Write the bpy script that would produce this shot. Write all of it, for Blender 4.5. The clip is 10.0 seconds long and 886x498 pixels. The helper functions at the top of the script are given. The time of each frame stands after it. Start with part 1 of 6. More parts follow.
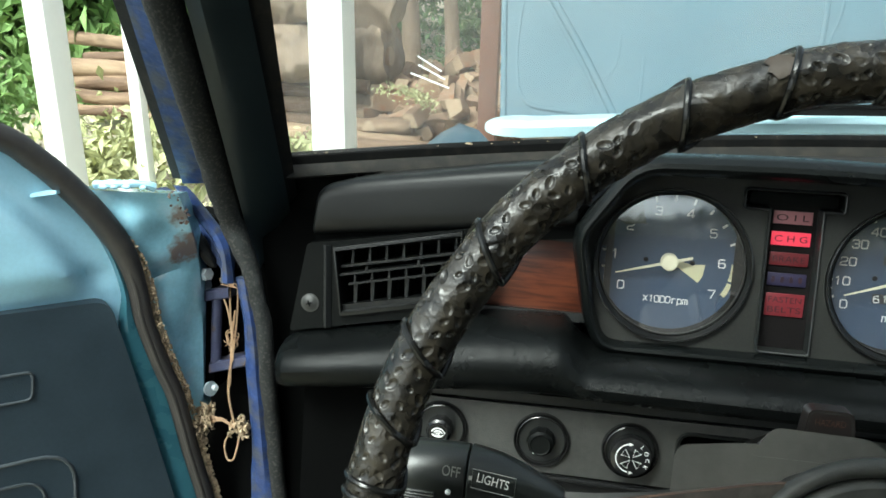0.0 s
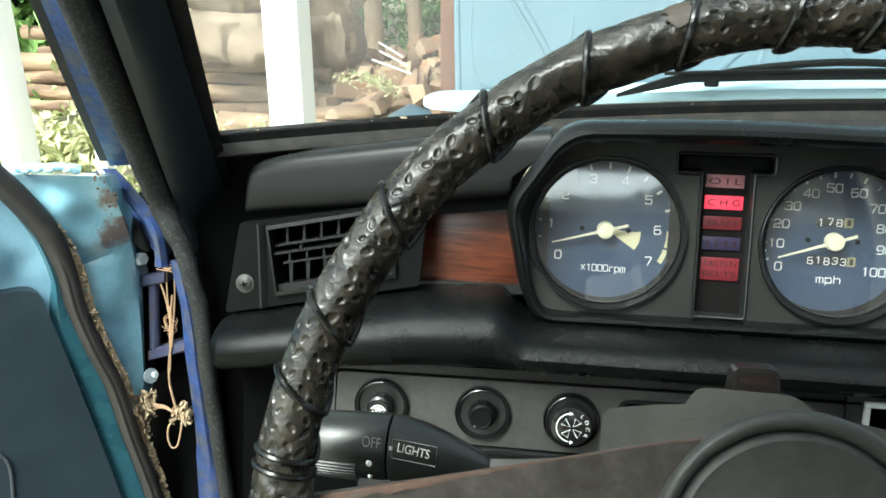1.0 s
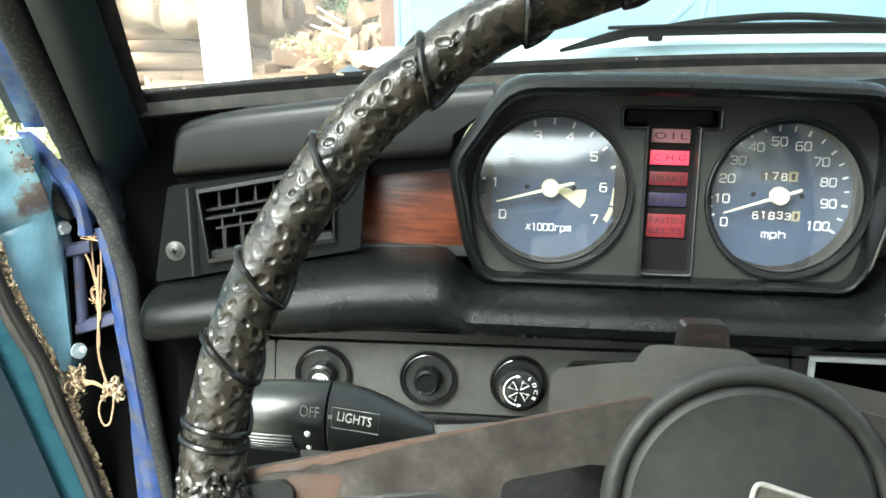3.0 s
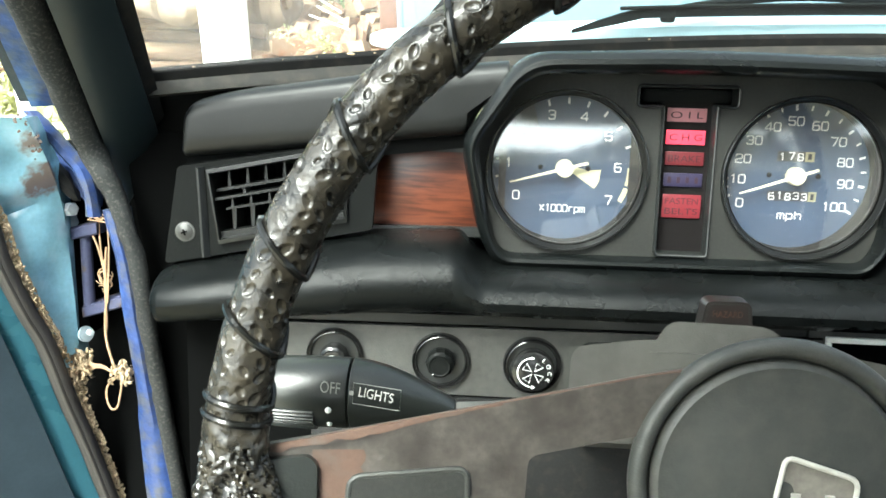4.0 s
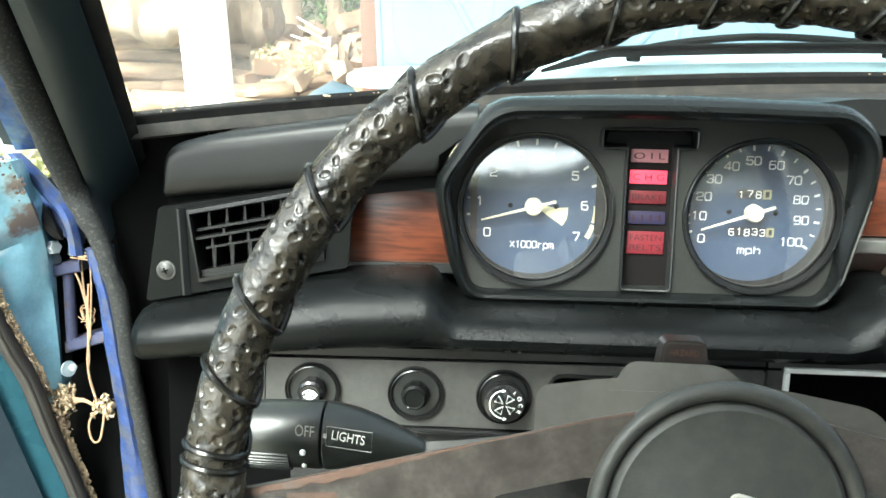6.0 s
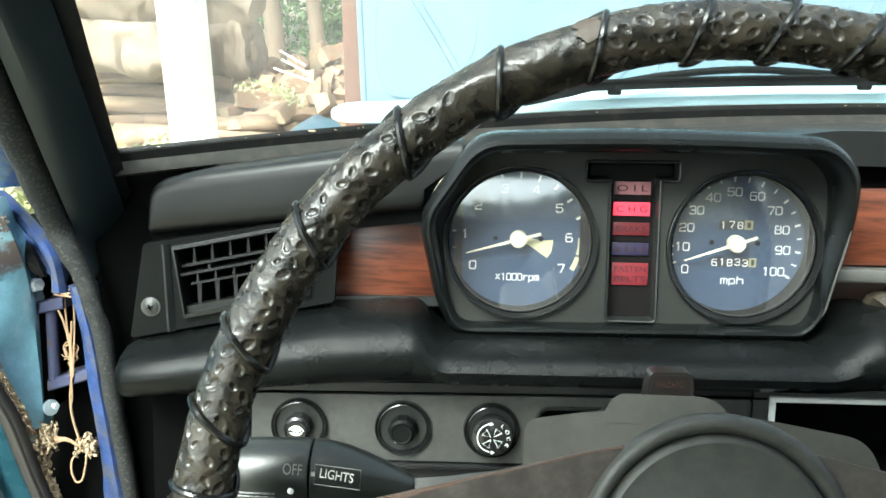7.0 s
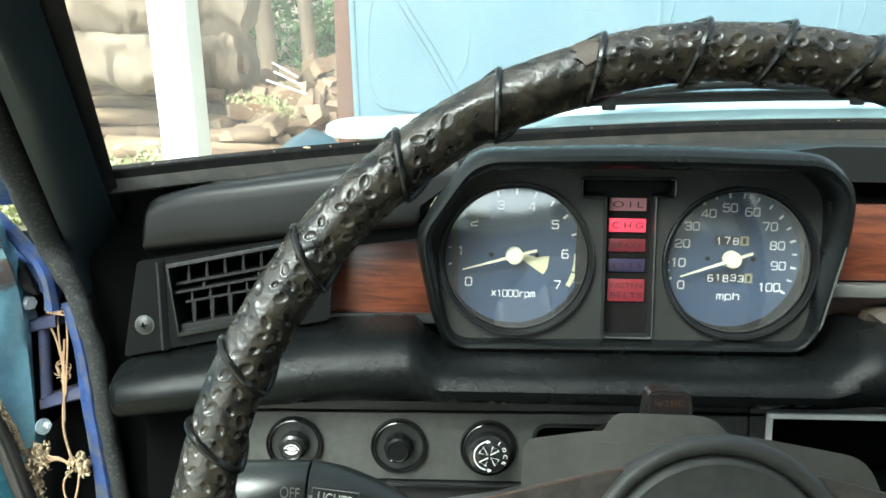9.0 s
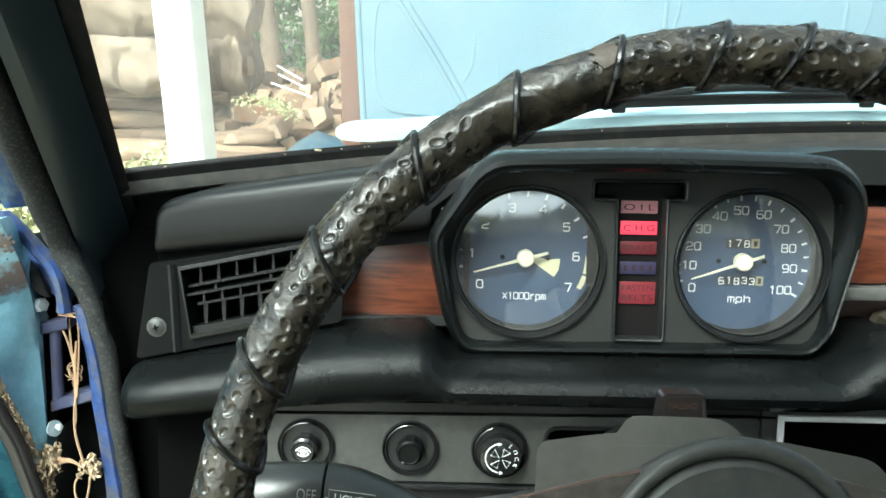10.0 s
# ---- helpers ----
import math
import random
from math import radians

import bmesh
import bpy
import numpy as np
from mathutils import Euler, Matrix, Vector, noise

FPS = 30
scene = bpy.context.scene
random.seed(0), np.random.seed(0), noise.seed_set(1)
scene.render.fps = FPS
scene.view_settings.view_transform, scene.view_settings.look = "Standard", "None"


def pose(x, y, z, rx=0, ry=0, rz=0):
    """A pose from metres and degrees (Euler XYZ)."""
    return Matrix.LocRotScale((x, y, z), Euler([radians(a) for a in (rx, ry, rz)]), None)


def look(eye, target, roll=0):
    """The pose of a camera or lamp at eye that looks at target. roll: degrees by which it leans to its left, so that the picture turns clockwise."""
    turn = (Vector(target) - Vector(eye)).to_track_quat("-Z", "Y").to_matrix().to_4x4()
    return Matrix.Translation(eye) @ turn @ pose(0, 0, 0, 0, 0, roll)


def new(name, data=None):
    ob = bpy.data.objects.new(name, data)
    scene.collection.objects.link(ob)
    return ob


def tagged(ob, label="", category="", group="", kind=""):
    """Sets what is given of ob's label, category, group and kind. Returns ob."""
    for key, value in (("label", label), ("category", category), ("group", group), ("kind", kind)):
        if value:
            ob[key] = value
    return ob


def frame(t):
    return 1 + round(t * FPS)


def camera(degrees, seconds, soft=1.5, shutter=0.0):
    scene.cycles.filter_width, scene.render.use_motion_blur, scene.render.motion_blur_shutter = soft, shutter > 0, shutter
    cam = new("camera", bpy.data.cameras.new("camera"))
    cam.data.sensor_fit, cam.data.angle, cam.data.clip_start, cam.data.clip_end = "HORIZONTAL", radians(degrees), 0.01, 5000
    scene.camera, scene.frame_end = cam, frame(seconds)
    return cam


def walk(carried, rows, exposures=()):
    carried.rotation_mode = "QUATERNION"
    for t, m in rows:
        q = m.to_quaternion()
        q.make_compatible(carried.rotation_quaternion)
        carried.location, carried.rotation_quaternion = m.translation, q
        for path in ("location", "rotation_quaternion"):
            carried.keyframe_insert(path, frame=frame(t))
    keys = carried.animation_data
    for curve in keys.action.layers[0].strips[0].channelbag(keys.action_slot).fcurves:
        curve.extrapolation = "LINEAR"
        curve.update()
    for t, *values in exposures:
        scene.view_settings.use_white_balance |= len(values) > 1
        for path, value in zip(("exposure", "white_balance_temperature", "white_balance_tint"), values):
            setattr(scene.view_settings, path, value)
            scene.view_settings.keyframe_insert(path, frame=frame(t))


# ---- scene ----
cam = camera(56.4, 10.0, soft=1.6)
# The dashboard frame: x along the dash, y away from the driver, z up its face.
CAR = Matrix.Translation((0, 0, 1.12)) @ Matrix.Rotation(radians(-12.5), 4, "X") @ Matrix.Translation((0, 0, -1.0))
PATH = [
    (0, (0.017, 0.009, 1.005), (-0.312, 1.956, 0.688), 3.4),
    (0.5, (0.035, 0.015, 0.999), (-0.264, 1.965, 0.672), 2.6),
    (1, (0.044, 0.019, 0.995), (-0.22, 1.972, 0.653), 1.9),
    (1.5, (0.046, 0.03, 0.994), (-0.161, 1.983, 0.621), 1.1),
    (2, (0.045, 0.031, 0.989), (-0.136, 1.985, 0.6), 0.9),
    (2.5, (0.039, 0.035, 0.988), (-0.115, 1.988, 0.584), 1.3),
    (2.7, (0.046, 0.037, 0.988), (-0.094, 1.99, 0.581), 1.4),
    (4, (0.033, 0.042, 0.976), (-0.087, 1.992, 0.549), 1.6),
    (4.5, (0.032, 0.042, 0.978), (-0.084, 1.991, 0.544), 1.7),
    (5, (0.042, 0.042, 0.979), (-0.076, 1.991, 0.546), 1.7),
    (5.5, (0.037, 0.037, 0.981), (-0.079, 1.986, 0.546), 1.7),
    (6, (0.041, 0.026, 0.996), (-0.042, 1.986, 0.603), 1.4),
    (6.2, (0.041, 0.026, 0.996), (-0.017, 1.996, 0.659), 1.0),
    (7.5, (0.038, 0.024, 1.0), (-0.003, 1.999, 0.684), 1.0),
    (8, (0.036, 0.026, 1.0), (0.007, 2.002, 0.697), 1.0),
    (8.5, (0.034, 0.029, 1.0), (0.007, 2.007, 0.703), 1.0),
    (9, (0.037, 0.027, 1.003), (0.009, 2.005, 0.707), 0.9),
    (9.5, (0.03, 0.026, 1.003), (0.003, 2.005, 0.712), 1.0),
    (10, (0.031, 0.026, 1.003), (-0.004, 2.005, 0.713), 0.9),
]
EXPOSURES = [(0, 1.40, 5980, -6), (0.5, 1.70, 6000, -6), (1, 1.90, 6020, -6), (1.5, 2.18, 6060, -5), (2.5, 2.5, 6100, -5), (4, 2.8, 6150, -4), (5.5, 2.83, 6150, -4), (7.5, 2.30, 5950, -8), (10, 2.12, 5900, -9)]
walk(cam, [(t, CAR @ look(eye, target, roll)) for t, eye, target, roll in PATH], EXPOSURES)

# ---- world and sun ----
SUN_ELEVATION, SUN_AZIMUTH, SUN_STRENGTH, SKY = 54.0, 215.0, 1.3, 0.15
world = bpy.data.worlds.new("daylight")
scene.world = world
world.use_nodes = True
sky = world.node_tree.nodes.new("ShaderNodeTexSky")
sky.sky_type, sky.sun_disc = "NISHITA", False
sky.sun_elevation, sky.sun_rotation = radians(SUN_ELEVATION), radians(SUN_AZIMUTH)
sky.air_density, sky.dust_density, sky.ozone_density = 0.7, 6.0, 0.5
background = world.node_tree.nodes["Background"]
background.inputs["Strength"].default_value = SKY
haze = world.node_tree.nodes.new("ShaderNodeHueSaturation")
haze.inputs["Saturation"].default_value = 0.45
world.node_tree.links.new(sky.outputs[0], haze.inputs["Color"])
world.node_tree.links.new(haze.outputs[0], background.inputs[0])
sun_data = bpy.data.lights.new("sun", "SUN")
sun_data.energy, sun_data.angle, sun_data.color = SUN_STRENGTH, radians(22), (1.0, 0.97, 0.92)
az, el = radians(SUN_AZIMUTH), radians(SUN_ELEVATION)
toward = Vector((math.sin(az) * math.cos(el), math.cos(az) * math.cos(el), math.sin(el)))
sun = new("sun", sun_data)
sun.matrix_world = look(toward * 20, (0, 0, 0))


# ---- materials ----
def material(name, col, rough=0.5, metal=0.0, var=0.18, scale=25.0, fine=350.0, bump=0.15, grain=600.0, spec=0.5,
             second=None, amount=0.0, patch=18.0, coat=0.0, emit=None, alpha=1.0, relief=0.0006, stretch=(1, 1, 1), kind="noise", soft=0.04):
    """A surface with two scales of colour change, fine relief, and patches of a second colour."""
    m = bpy.data.materials.new(name)
    m.use_nodes = True
    nt = m.node_tree
    b = nt.nodes["Principled BSDF"]
    co = nt.nodes.new("ShaderNodeTexCoord")
    mp = nt.nodes.new("ShaderNodeMapping")
    mp.inputs["Scale"].default_value = stretch
    nt.links.new(co.outputs["Object"], mp.inputs["Vector"])

    def noise_node(s, detail=4.0):
        n = nt.nodes.new("ShaderNodeTexNoise")
        n.inputs["Scale"].default_value, n.inputs["Detail"].default_value = s, detail
        nt.links.new(mp.outputs["Vector"], n.inputs["Vector"])
        return n

    def mix(a, c, f, blend="MIX"):
        x = nt.nodes.new("ShaderNodeMix")
        x.data_type, x.blend_type = "RGBA", blend
        for k, val in ((0, f), (6, a), (7, c)):
            if isinstance(val, bpy.types.NodeSocket):
                nt.links.new(val, x.inputs[k])
            else:
                x.inputs[k].default_value = val if k == 0 else (*val, 1)
        return x.outputs[2]

    n1, n2 = noise_node(scale), noise_node(fine, 2.0)
    lo = tuple(max(0.0, c * (1 - 1.6 * var)) for c in col)
    hi = tuple(min(1.0, c * (1 + 1.6 * var)) for c in col)
    c1 = mix(lo, hi, n1.outputs[0])
    half = mix((1 - 0.6 * var,) * 3, (1 + 0.6 * var,) * 3, n2.outputs[0])
    c2 = mix(c1, half, 1.0, "MULTIPLY")
    rough_in = None
    if second:
        n3 = noise_node(patch, 8.0)
        r = nt.nodes.new("ShaderNodeMapRange")
        r.inputs[1].default_value, r.inputs[2].default_value = 1 - amount - soft, 1 - amount + soft
        nt.links.new(n3.outputs[0], r.inputs[0])
        c2 = mix(c2, second, r.outputs[0])
    nt.links.new(c2, b.inputs["Base Color"])
    rr = nt.nodes.new("ShaderNodeMapRange")
    rr.inputs[3].default_value, rr.inputs[4].default_value = max(0.02, rough * 0.8), min(1.0, rough * 1.2)
    nt.links.new(n1.outputs[0], rr.inputs[0])
    nt.links.new(rr.outputs[0], b.inputs["Roughness"])
    b.inputs["Metallic"].default_value = metal
    b.inputs["Specular IOR Level"].default_value = spec
    b.inputs["Coat Weight"].default_value = coat
    b.inputs["Coat Roughness"].default_value = 0.08
    if bump:
        if kind == "cells":
            g = nt.nodes.new("ShaderNodeTexVoronoi")
            g.inputs["Scale"].default_value = grain
            nt.links.new(mp.outputs["Vector"], g.inputs["Vector"])
        else:
            g = noise_node(grain, 3.0)
        bp = nt.nodes.new("ShaderNodeBump")
        bp.inputs["Strength"].default_value, bp.inputs["Distance"].default_value = bump, relief
        nt.links.new(g.outputs[0], bp.inputs["Height"])
        nt.links.new(bp.outputs[0], b.inputs["Normal"])
    if emit:
        b.inputs["Emission Color"].default_value = (*emit[:3], 1)
        b.inputs["Emission Strength"].default_value = emit[3]
    return m


def glass(name, tint=(1, 1, 1), gloss=1.0, f0=0.04, veil=0.0, thin_low=False):
    """A thin pane: clear, with a mirror-like gloss by Fresnel and a pale film that stands in for dusty haze and milky
    reflections, thinner low down if asked.
    """
    m = bpy.data.materials.new(name)
    m.use_nodes = True
    nt = m.node_tree
    nt.nodes.clear()
    out = nt.nodes.new("ShaderNodeOutputMaterial")
    clear = nt.nodes.new("ShaderNodeBsdfTransparent")
    clear.inputs[0].default_value = (*tint, 1)
    shine = nt.nodes.new("ShaderNodeBsdfGlossy")
    shine.inputs["Roughness"].default_value = 0.05
    shine.inputs[0].default_value = (gloss, gloss, gloss, 1)
    lw = nt.nodes.new("ShaderNodeLayerWeight")
    lw.inputs[0].default_value = 0.5
    power = nt.nodes.new("ShaderNodeMath")
    power.operation, power.inputs[1].default_value = "POWER", 5.0
    fr = nt.nodes.new("ShaderNodeMath")
    fr.operation, fr.inputs[1].default_value, fr.inputs[2].default_value = "MULTIPLY_ADD", 1 - f0, f0
    nt.links.new(lw.outputs["Facing"], power.inputs[0])
    nt.links.new(power.outputs[0], fr.inputs[0])
    mx = nt.nodes.new("ShaderNodeMixShader")
    nt.links.new(fr.outputs[0], mx.inputs[0])
    nt.links.new(clear.outputs[0], mx.inputs[1])
    nt.links.new(shine.outputs[0], mx.inputs[2])
    if not veil:
        nt.links.new(mx.outputs[0], out.inputs[0])
        return m
    # The film puts haze and milky reflection into the pane.
    film, through_film, both = nt.nodes.new("ShaderNodeBsdfDiffuse"), nt.nodes.new("ShaderNodeBsdfTranslucent"), nt.nodes.new("ShaderNodeAddShader")
    film.inputs[0].default_value = through_film.inputs[0].default_value = (0.45, 0.42, 0.39, 1)
    nt.links.new(film.outputs[0], both.inputs[0])
    nt.links.new(through_film.outputs[0], both.inputs[1])
    co, n = nt.nodes.new("ShaderNodeTexCoord"), nt.nodes.new("ShaderNodeTexNoise")
    n.inputs["Scale"].default_value, n.inputs["Detail"].default_value = 14.0, 6.0
    nt.links.new(co.outputs["Object"], n.inputs["Vector"])
    amount = nt.nodes.new("ShaderNodeMapRange")
    amount.inputs[1].default_value, amount.inputs[2].default_value = 0.3, 0.7
    amount.inputs[3].default_value, amount.inputs[4].default_value = veil * 0.6, veil * 1.4
    nt.links.new(n.outputs[0], amount.inputs[0])
    # Haze film thinned low down, to keep the wiper dark.
    if thin_low:
        low = nt.nodes.new("ShaderNodeVectorMath")
        low.operation, low.inputs[1].default_value = "DOT_PRODUCT", (0.0, -0.79, 0.61)
        nt.links.new(co.outputs["Object"], low.inputs[0])
        low_fade = nt.nodes.new("ShaderNodeMapRange")
        low_fade.inputs[1].default_value, low_fade.inputs[2].default_value = 0.075, 0.12
        low_fade.inputs[3].default_value = 0.08
        nt.links.new(low.outputs["Value"], low_fade.inputs[0])
        thin = nt.nodes.new("ShaderNodeMath")
        thin.operation = "MULTIPLY"
        nt.links.new(amount.outputs[0], thin.inputs[0])
        nt.links.new(low_fade.outputs[0], thin.inputs[1])
        amount = thin
    dusty = nt.nodes.new("ShaderNodeMixShader")
    nt.links.new(amount.outputs[0], dusty.inputs[0])
    nt.links.new(mx.outputs[0], dusty.inputs[1])
    nt.links.new(both.outputs[0], dusty.inputs[2])
    nt.links.new(dusty.outputs[0], out.inputs[0])
    return m


VINYL = material("black_vinyl", (0.0038, 0.0046, 0.0046), 0.26, var=0.25, bump=0.35, grain=1300, kind="cells", relief=0.0004, second=(0.0080, 0.0080, 0.0074), amount=0.36, patch=1100, spec=0.24)
PAD = material("faded_grey_vinyl", (0.0066, 0.0070, 0.0068), 0.40, var=0.15, bump=0.2, grain=1800, kind="cells", relief=0.0003, second=(0.014, 0.014, 0.0125), amount=0.34, patch=900, spec=0.30)
PLASTIC = material("black_plastic", (0.012, 0.013, 0.0125), 0.38, var=0.25, bump=0.25, grain=1800, second=(0.022, 0.022, 0.020), amount=0.34, patch=900)
PANEL = material("grey_panel", (0.0165, 0.0170, 0.0155), 0.48, var=0.2, bump=0.35, grain=1500, second=(0.0235, 0.0230, 0.0205), amount=0.40, patch=500, soft=0.15, spec=0.35)
LOWER = material("dusty_grey_panel", (0.031, 0.032, 0.0298), 0.50, var=0.3, scale=40, bump=0.35, grain=900, second=(0.046, 0.045, 0.041), amount=0.44, patch=160, soft=0.22)
COLUMN = material("grey_column_plastic", (0.070, 0.069, 0.063), 0.40, var=0.15, scale=40, bump=0.3, grain=1200, second=(0.084, 0.082, 0.076), amount=0.42, patch=90, soft=0.2)
GLOSSY = material("glossy_black", (0.010, 0.010, 0.010), 0.16, bump=0.05)
# Near-black: shade in gaps and recesses is put into the colour.
DARK = material("shade_black", (0.0017, 0.0018, 0.0018), 0.9, bump=0.1, spec=0.03)
RUBBER = material("black_rubber", (0.011, 0.011, 0.011), 0.65, bump=0.4, grain=500, second=(0.026, 0.023, 0.019), amount=0.34, patch=110, soft=0.14, spec=0.2)
SEAL = material("dusty_seal", (0.0125, 0.0112, 0.009), 0.6, bump=0.4, grain=400, second=(0.027, 0.023, 0.017), amount=0.40, patch=90, soft=0.14, spec=0.3)
FUZZ = material("fuzzy_weatherstrip", (0.028, 0.029, 0.029), 0.95, bump=0.8, grain=1500, relief=0.001, second=(0.070, 0.068, 0.063), amount=0.38, patch=500, spec=0.1, soft=0.1)
DOOR_RUBBER = material("dusty_door_rubber", (0.034, 0.031, 0.029), 0.55, bump=0.3, grain=500, second=(0.044, 0.040, 0.035), amount=0.40, patch=90, soft=0.15)
# The metal's bright reflection is put into a white, non-metal colour.
BRIGHT = material("white_glare_edge", (0.86, 0.86, 0.84), 0.45, metal=0.0, var=0.06, bump=0.1)
TRIM = material("pillar_vinyl", (0.0095, 0.0150, 0.0175), 0.36, bump=0.3, grain=1500, kind="cells", relief=0.0003)
JAMB = material("royal_blue_paint", (0.026, 0.049, 0.148), 0.38, var=0.5, scale=70, bump=0.6, grain=160, relief=0.0016, second=(0.062, 0.068, 0.088), amount=0.45, patch=80, soft=0.10, coat=0.1, spec=0.35)
# Jamb blue darkened for the shoulder, offsetting skylight on its top.
JAMB_DARK = material("darkened_jamb_blue", (0.010, 0.024, 0.085), 0.4, var=0.3, bump=0.35, grain=90, relief=0.001, second=(0.06, 0.075, 0.12), amount=0.30, patch=120)
# Door blue is raised to make up for light missing there.
PAINT = material("light_blue_paint", (0.42, 0.70, 0.88), 0.2, metal=0.0, var=0.12, scale=14, bump=0.25, grain=30, relief=0.003, coat=1.0)
# Dark side of the door's pressed edge, its shade put into the teal.
TEAL_SHADE = material("door_edge_shade_teal", (0.045, 0.135, 0.175), 0.28, var=0.15, bump=0.2, grain=80, relief=0.001, coat=0.3)
# Same car blue as the door, dimmed: its light level is in the colour.
HOOD = material("hood_blue_dimmed", (0.084, 0.138, 0.171), 0.55, var=0.12, scale=4, bump=0.15, grain=18, relief=0.004, coat=0.0, spec=0.25)
# Glaring sun on the cowl is put into this pale colour.
SUNLIT_COWL = material("sunlit_cowl_paint", (0.52, 0.73, 0.79), 0.35, var=0.06, bump=0.1, grain=60, coat=0.3)
CARD = material("navy_door_card", (0.036, 0.052, 0.066), 0.40, var=0.2, bump=0.22, grain=900, kind="cells", relief=0.0004)
STEEL = material("zinc_bolt", (0.50, 0.55, 0.58), 0.4, metal=0.3, var=0.3)
SCREW = material("dull_screw", (0.032, 0.032, 0.030), 0.5, metal=0.2, var=0.2)
WHITE_INK = material("white_print", (0.80, 0.80, 0.78), 0.6, var=0.04, bump=0)
GREY_INK = material("worn_grey_print", (0.20, 0.20, 0.185), 0.7, var=0.15, scale=300, bump=0)
CREAM = material("cream_paint", (0.62, 0.58, 0.36), 0.5, var=0.06, bump=0)
NEEDLE = material("pale_needle", (0.80, 0.76, 0.55), 0.45, var=0.05, bump=0)
DIAL = material("blue_dial_face", (0.025, 0.051, 0.099), 0.5, var=0.05, bump=0.08, grain=900)
TENTHS = material("yellowed_tenths_wheel", (0.30, 0.28, 0.17), 0.5, var=0.06, bump=0)
ODO = material("odometer_black", (0.02, 0.02, 0.02), 0.5, bump=0)
LEATHER = material("worn_black_leather", (0.0058, 0.0053, 0.0044), 0.27, var=0.6, scale=110, bump=0.5, grain=420, relief=0.0006, second=(0.046, 0.039, 0.028), amount=0.44, patch=95, spec=0.42, soft=0.2)
CORD = material("glossy_black_cord", (0.006, 0.006, 0.0055), 0.2, bump=0.2, grain=800, spec=0.3)
TAN = material("torn_tan_leather", (0.050, 0.036, 0.024), 0.6, bump=0.6, grain=300)
SPOKE = material("worn_spoke_coating", (0.041, 0.036, 0.031), 0.44, var=0.7, scale=60, bump=0.7, grain=250, second=(0.018, 0.0145, 0.012), amount=0.42, patch=55, soft=0.14)
RUST = material("bare_rusty_brown", (0.066, 0.037, 0.025), 0.62, var=0.3, bump=0.5, grain=300, second=(0.060, 0.046, 0.038), amount=0.40, patch=90, soft=0.1)
HUBPAD = material("hub_rubber", (0.030, 0.0315, 0.0290), 0.44, var=0.2, bump=0.35, grain=900, second=(0.043, 0.042, 0.038), amount=0.40, patch=120, soft=0.2, spec=0.3)
STALK = material("stalk_plastic", (0.0115, 0.0130, 0.0118), 0.33, bump=0.15, grain=900, second=(0.036, 0.036, 0.031), amount=0.32, patch=50, soft=0.1)
HAZARD = material("brown_hazard_button", (0.014, 0.011, 0.010), 0.3, bump=0.2, second=(0.028, 0.022, 0.018), amount=0.3, patch=300)
RED_INK = material("red_print", (0.052, 0.022, 0.013), 0.5, bump=0)
LENS_RED = material("red_lens", (0.14, 0.016, 0.022), 0.35, var=0.1, bump=0.3, grain=700)
LENS_DARK = material("dark_red_lens", (0.10, 0.014, 0.018), 0.35, var=0.1, bump=0.3, grain=700)
LENS_PINK = material("unlit_oil_lens", (0.42, 0.19, 0.21), 0.35, var=0.1, bump=0.3, grain=700)
LENS_LIT = material("lit_charge_lens", (0.5, 0.05, 0.08), 0.35, var=0.05, bump=0, emit=(1.0, 0.035, 0.085, 0.20))
LENS_BLUE = material("purple_lens", (0.022, 0.019, 0.045), 0.35, var=0.1, bump=0.3, grain=700)
LENS_INK = material("dark_lens_print", (0.02, 0.006, 0.008), 0.5, bump=0)
STRIP = material("smoked_strip", (0.009, 0.008, 0.008), 0.14, bump=0, spec=0.2)
STRAW = material("dry_straw", (0.36, 0.235, 0.14), 0.8, var=0.3, bump=0.3)
STALK_INK = material("worn_white_print", (0.36, 0.36, 0.33), 0.6, var=0.15, scale=300, bump=0)
CARD_EDGE = material("pale_card_edge", (0.055, 0.064, 0.072), 0.4, var=0.3, bump=0.2)
DIRT = material("dry_moss_debris", (0.37, 0.285, 0.19), 0.95, var=0.45, scale=260, bump=1.0, grain=400, relief=0.002, spec=0.1)
RECESS = material("brown_recess_board", (0.055, 0.030, 0.022), 0.6, var=0.25, bump=0.3, grain=300)
POUCH = material("olive_pouch_leather", (0.034, 0.027, 0.018), 0.6, var=0.2, bump=0.4, grain=300)
HEADLINER = material("grey_headliner", (0.30, 0.305, 0.29), 0.9, bump=0.2)
CLOTH = material("seat_cloth", (0.03, 0.035, 0.045), 0.9, bump=0.4)
DIAL_GLASS = glass("gauge_glass", (0.97, 0.98, 1.0), 1.0, 0.25, 0.052)
WINDOW_GLASS = glass("windscreen_glass", (0.95, 0.97, 0.96), 0.9, 0.05, 0.14, True)


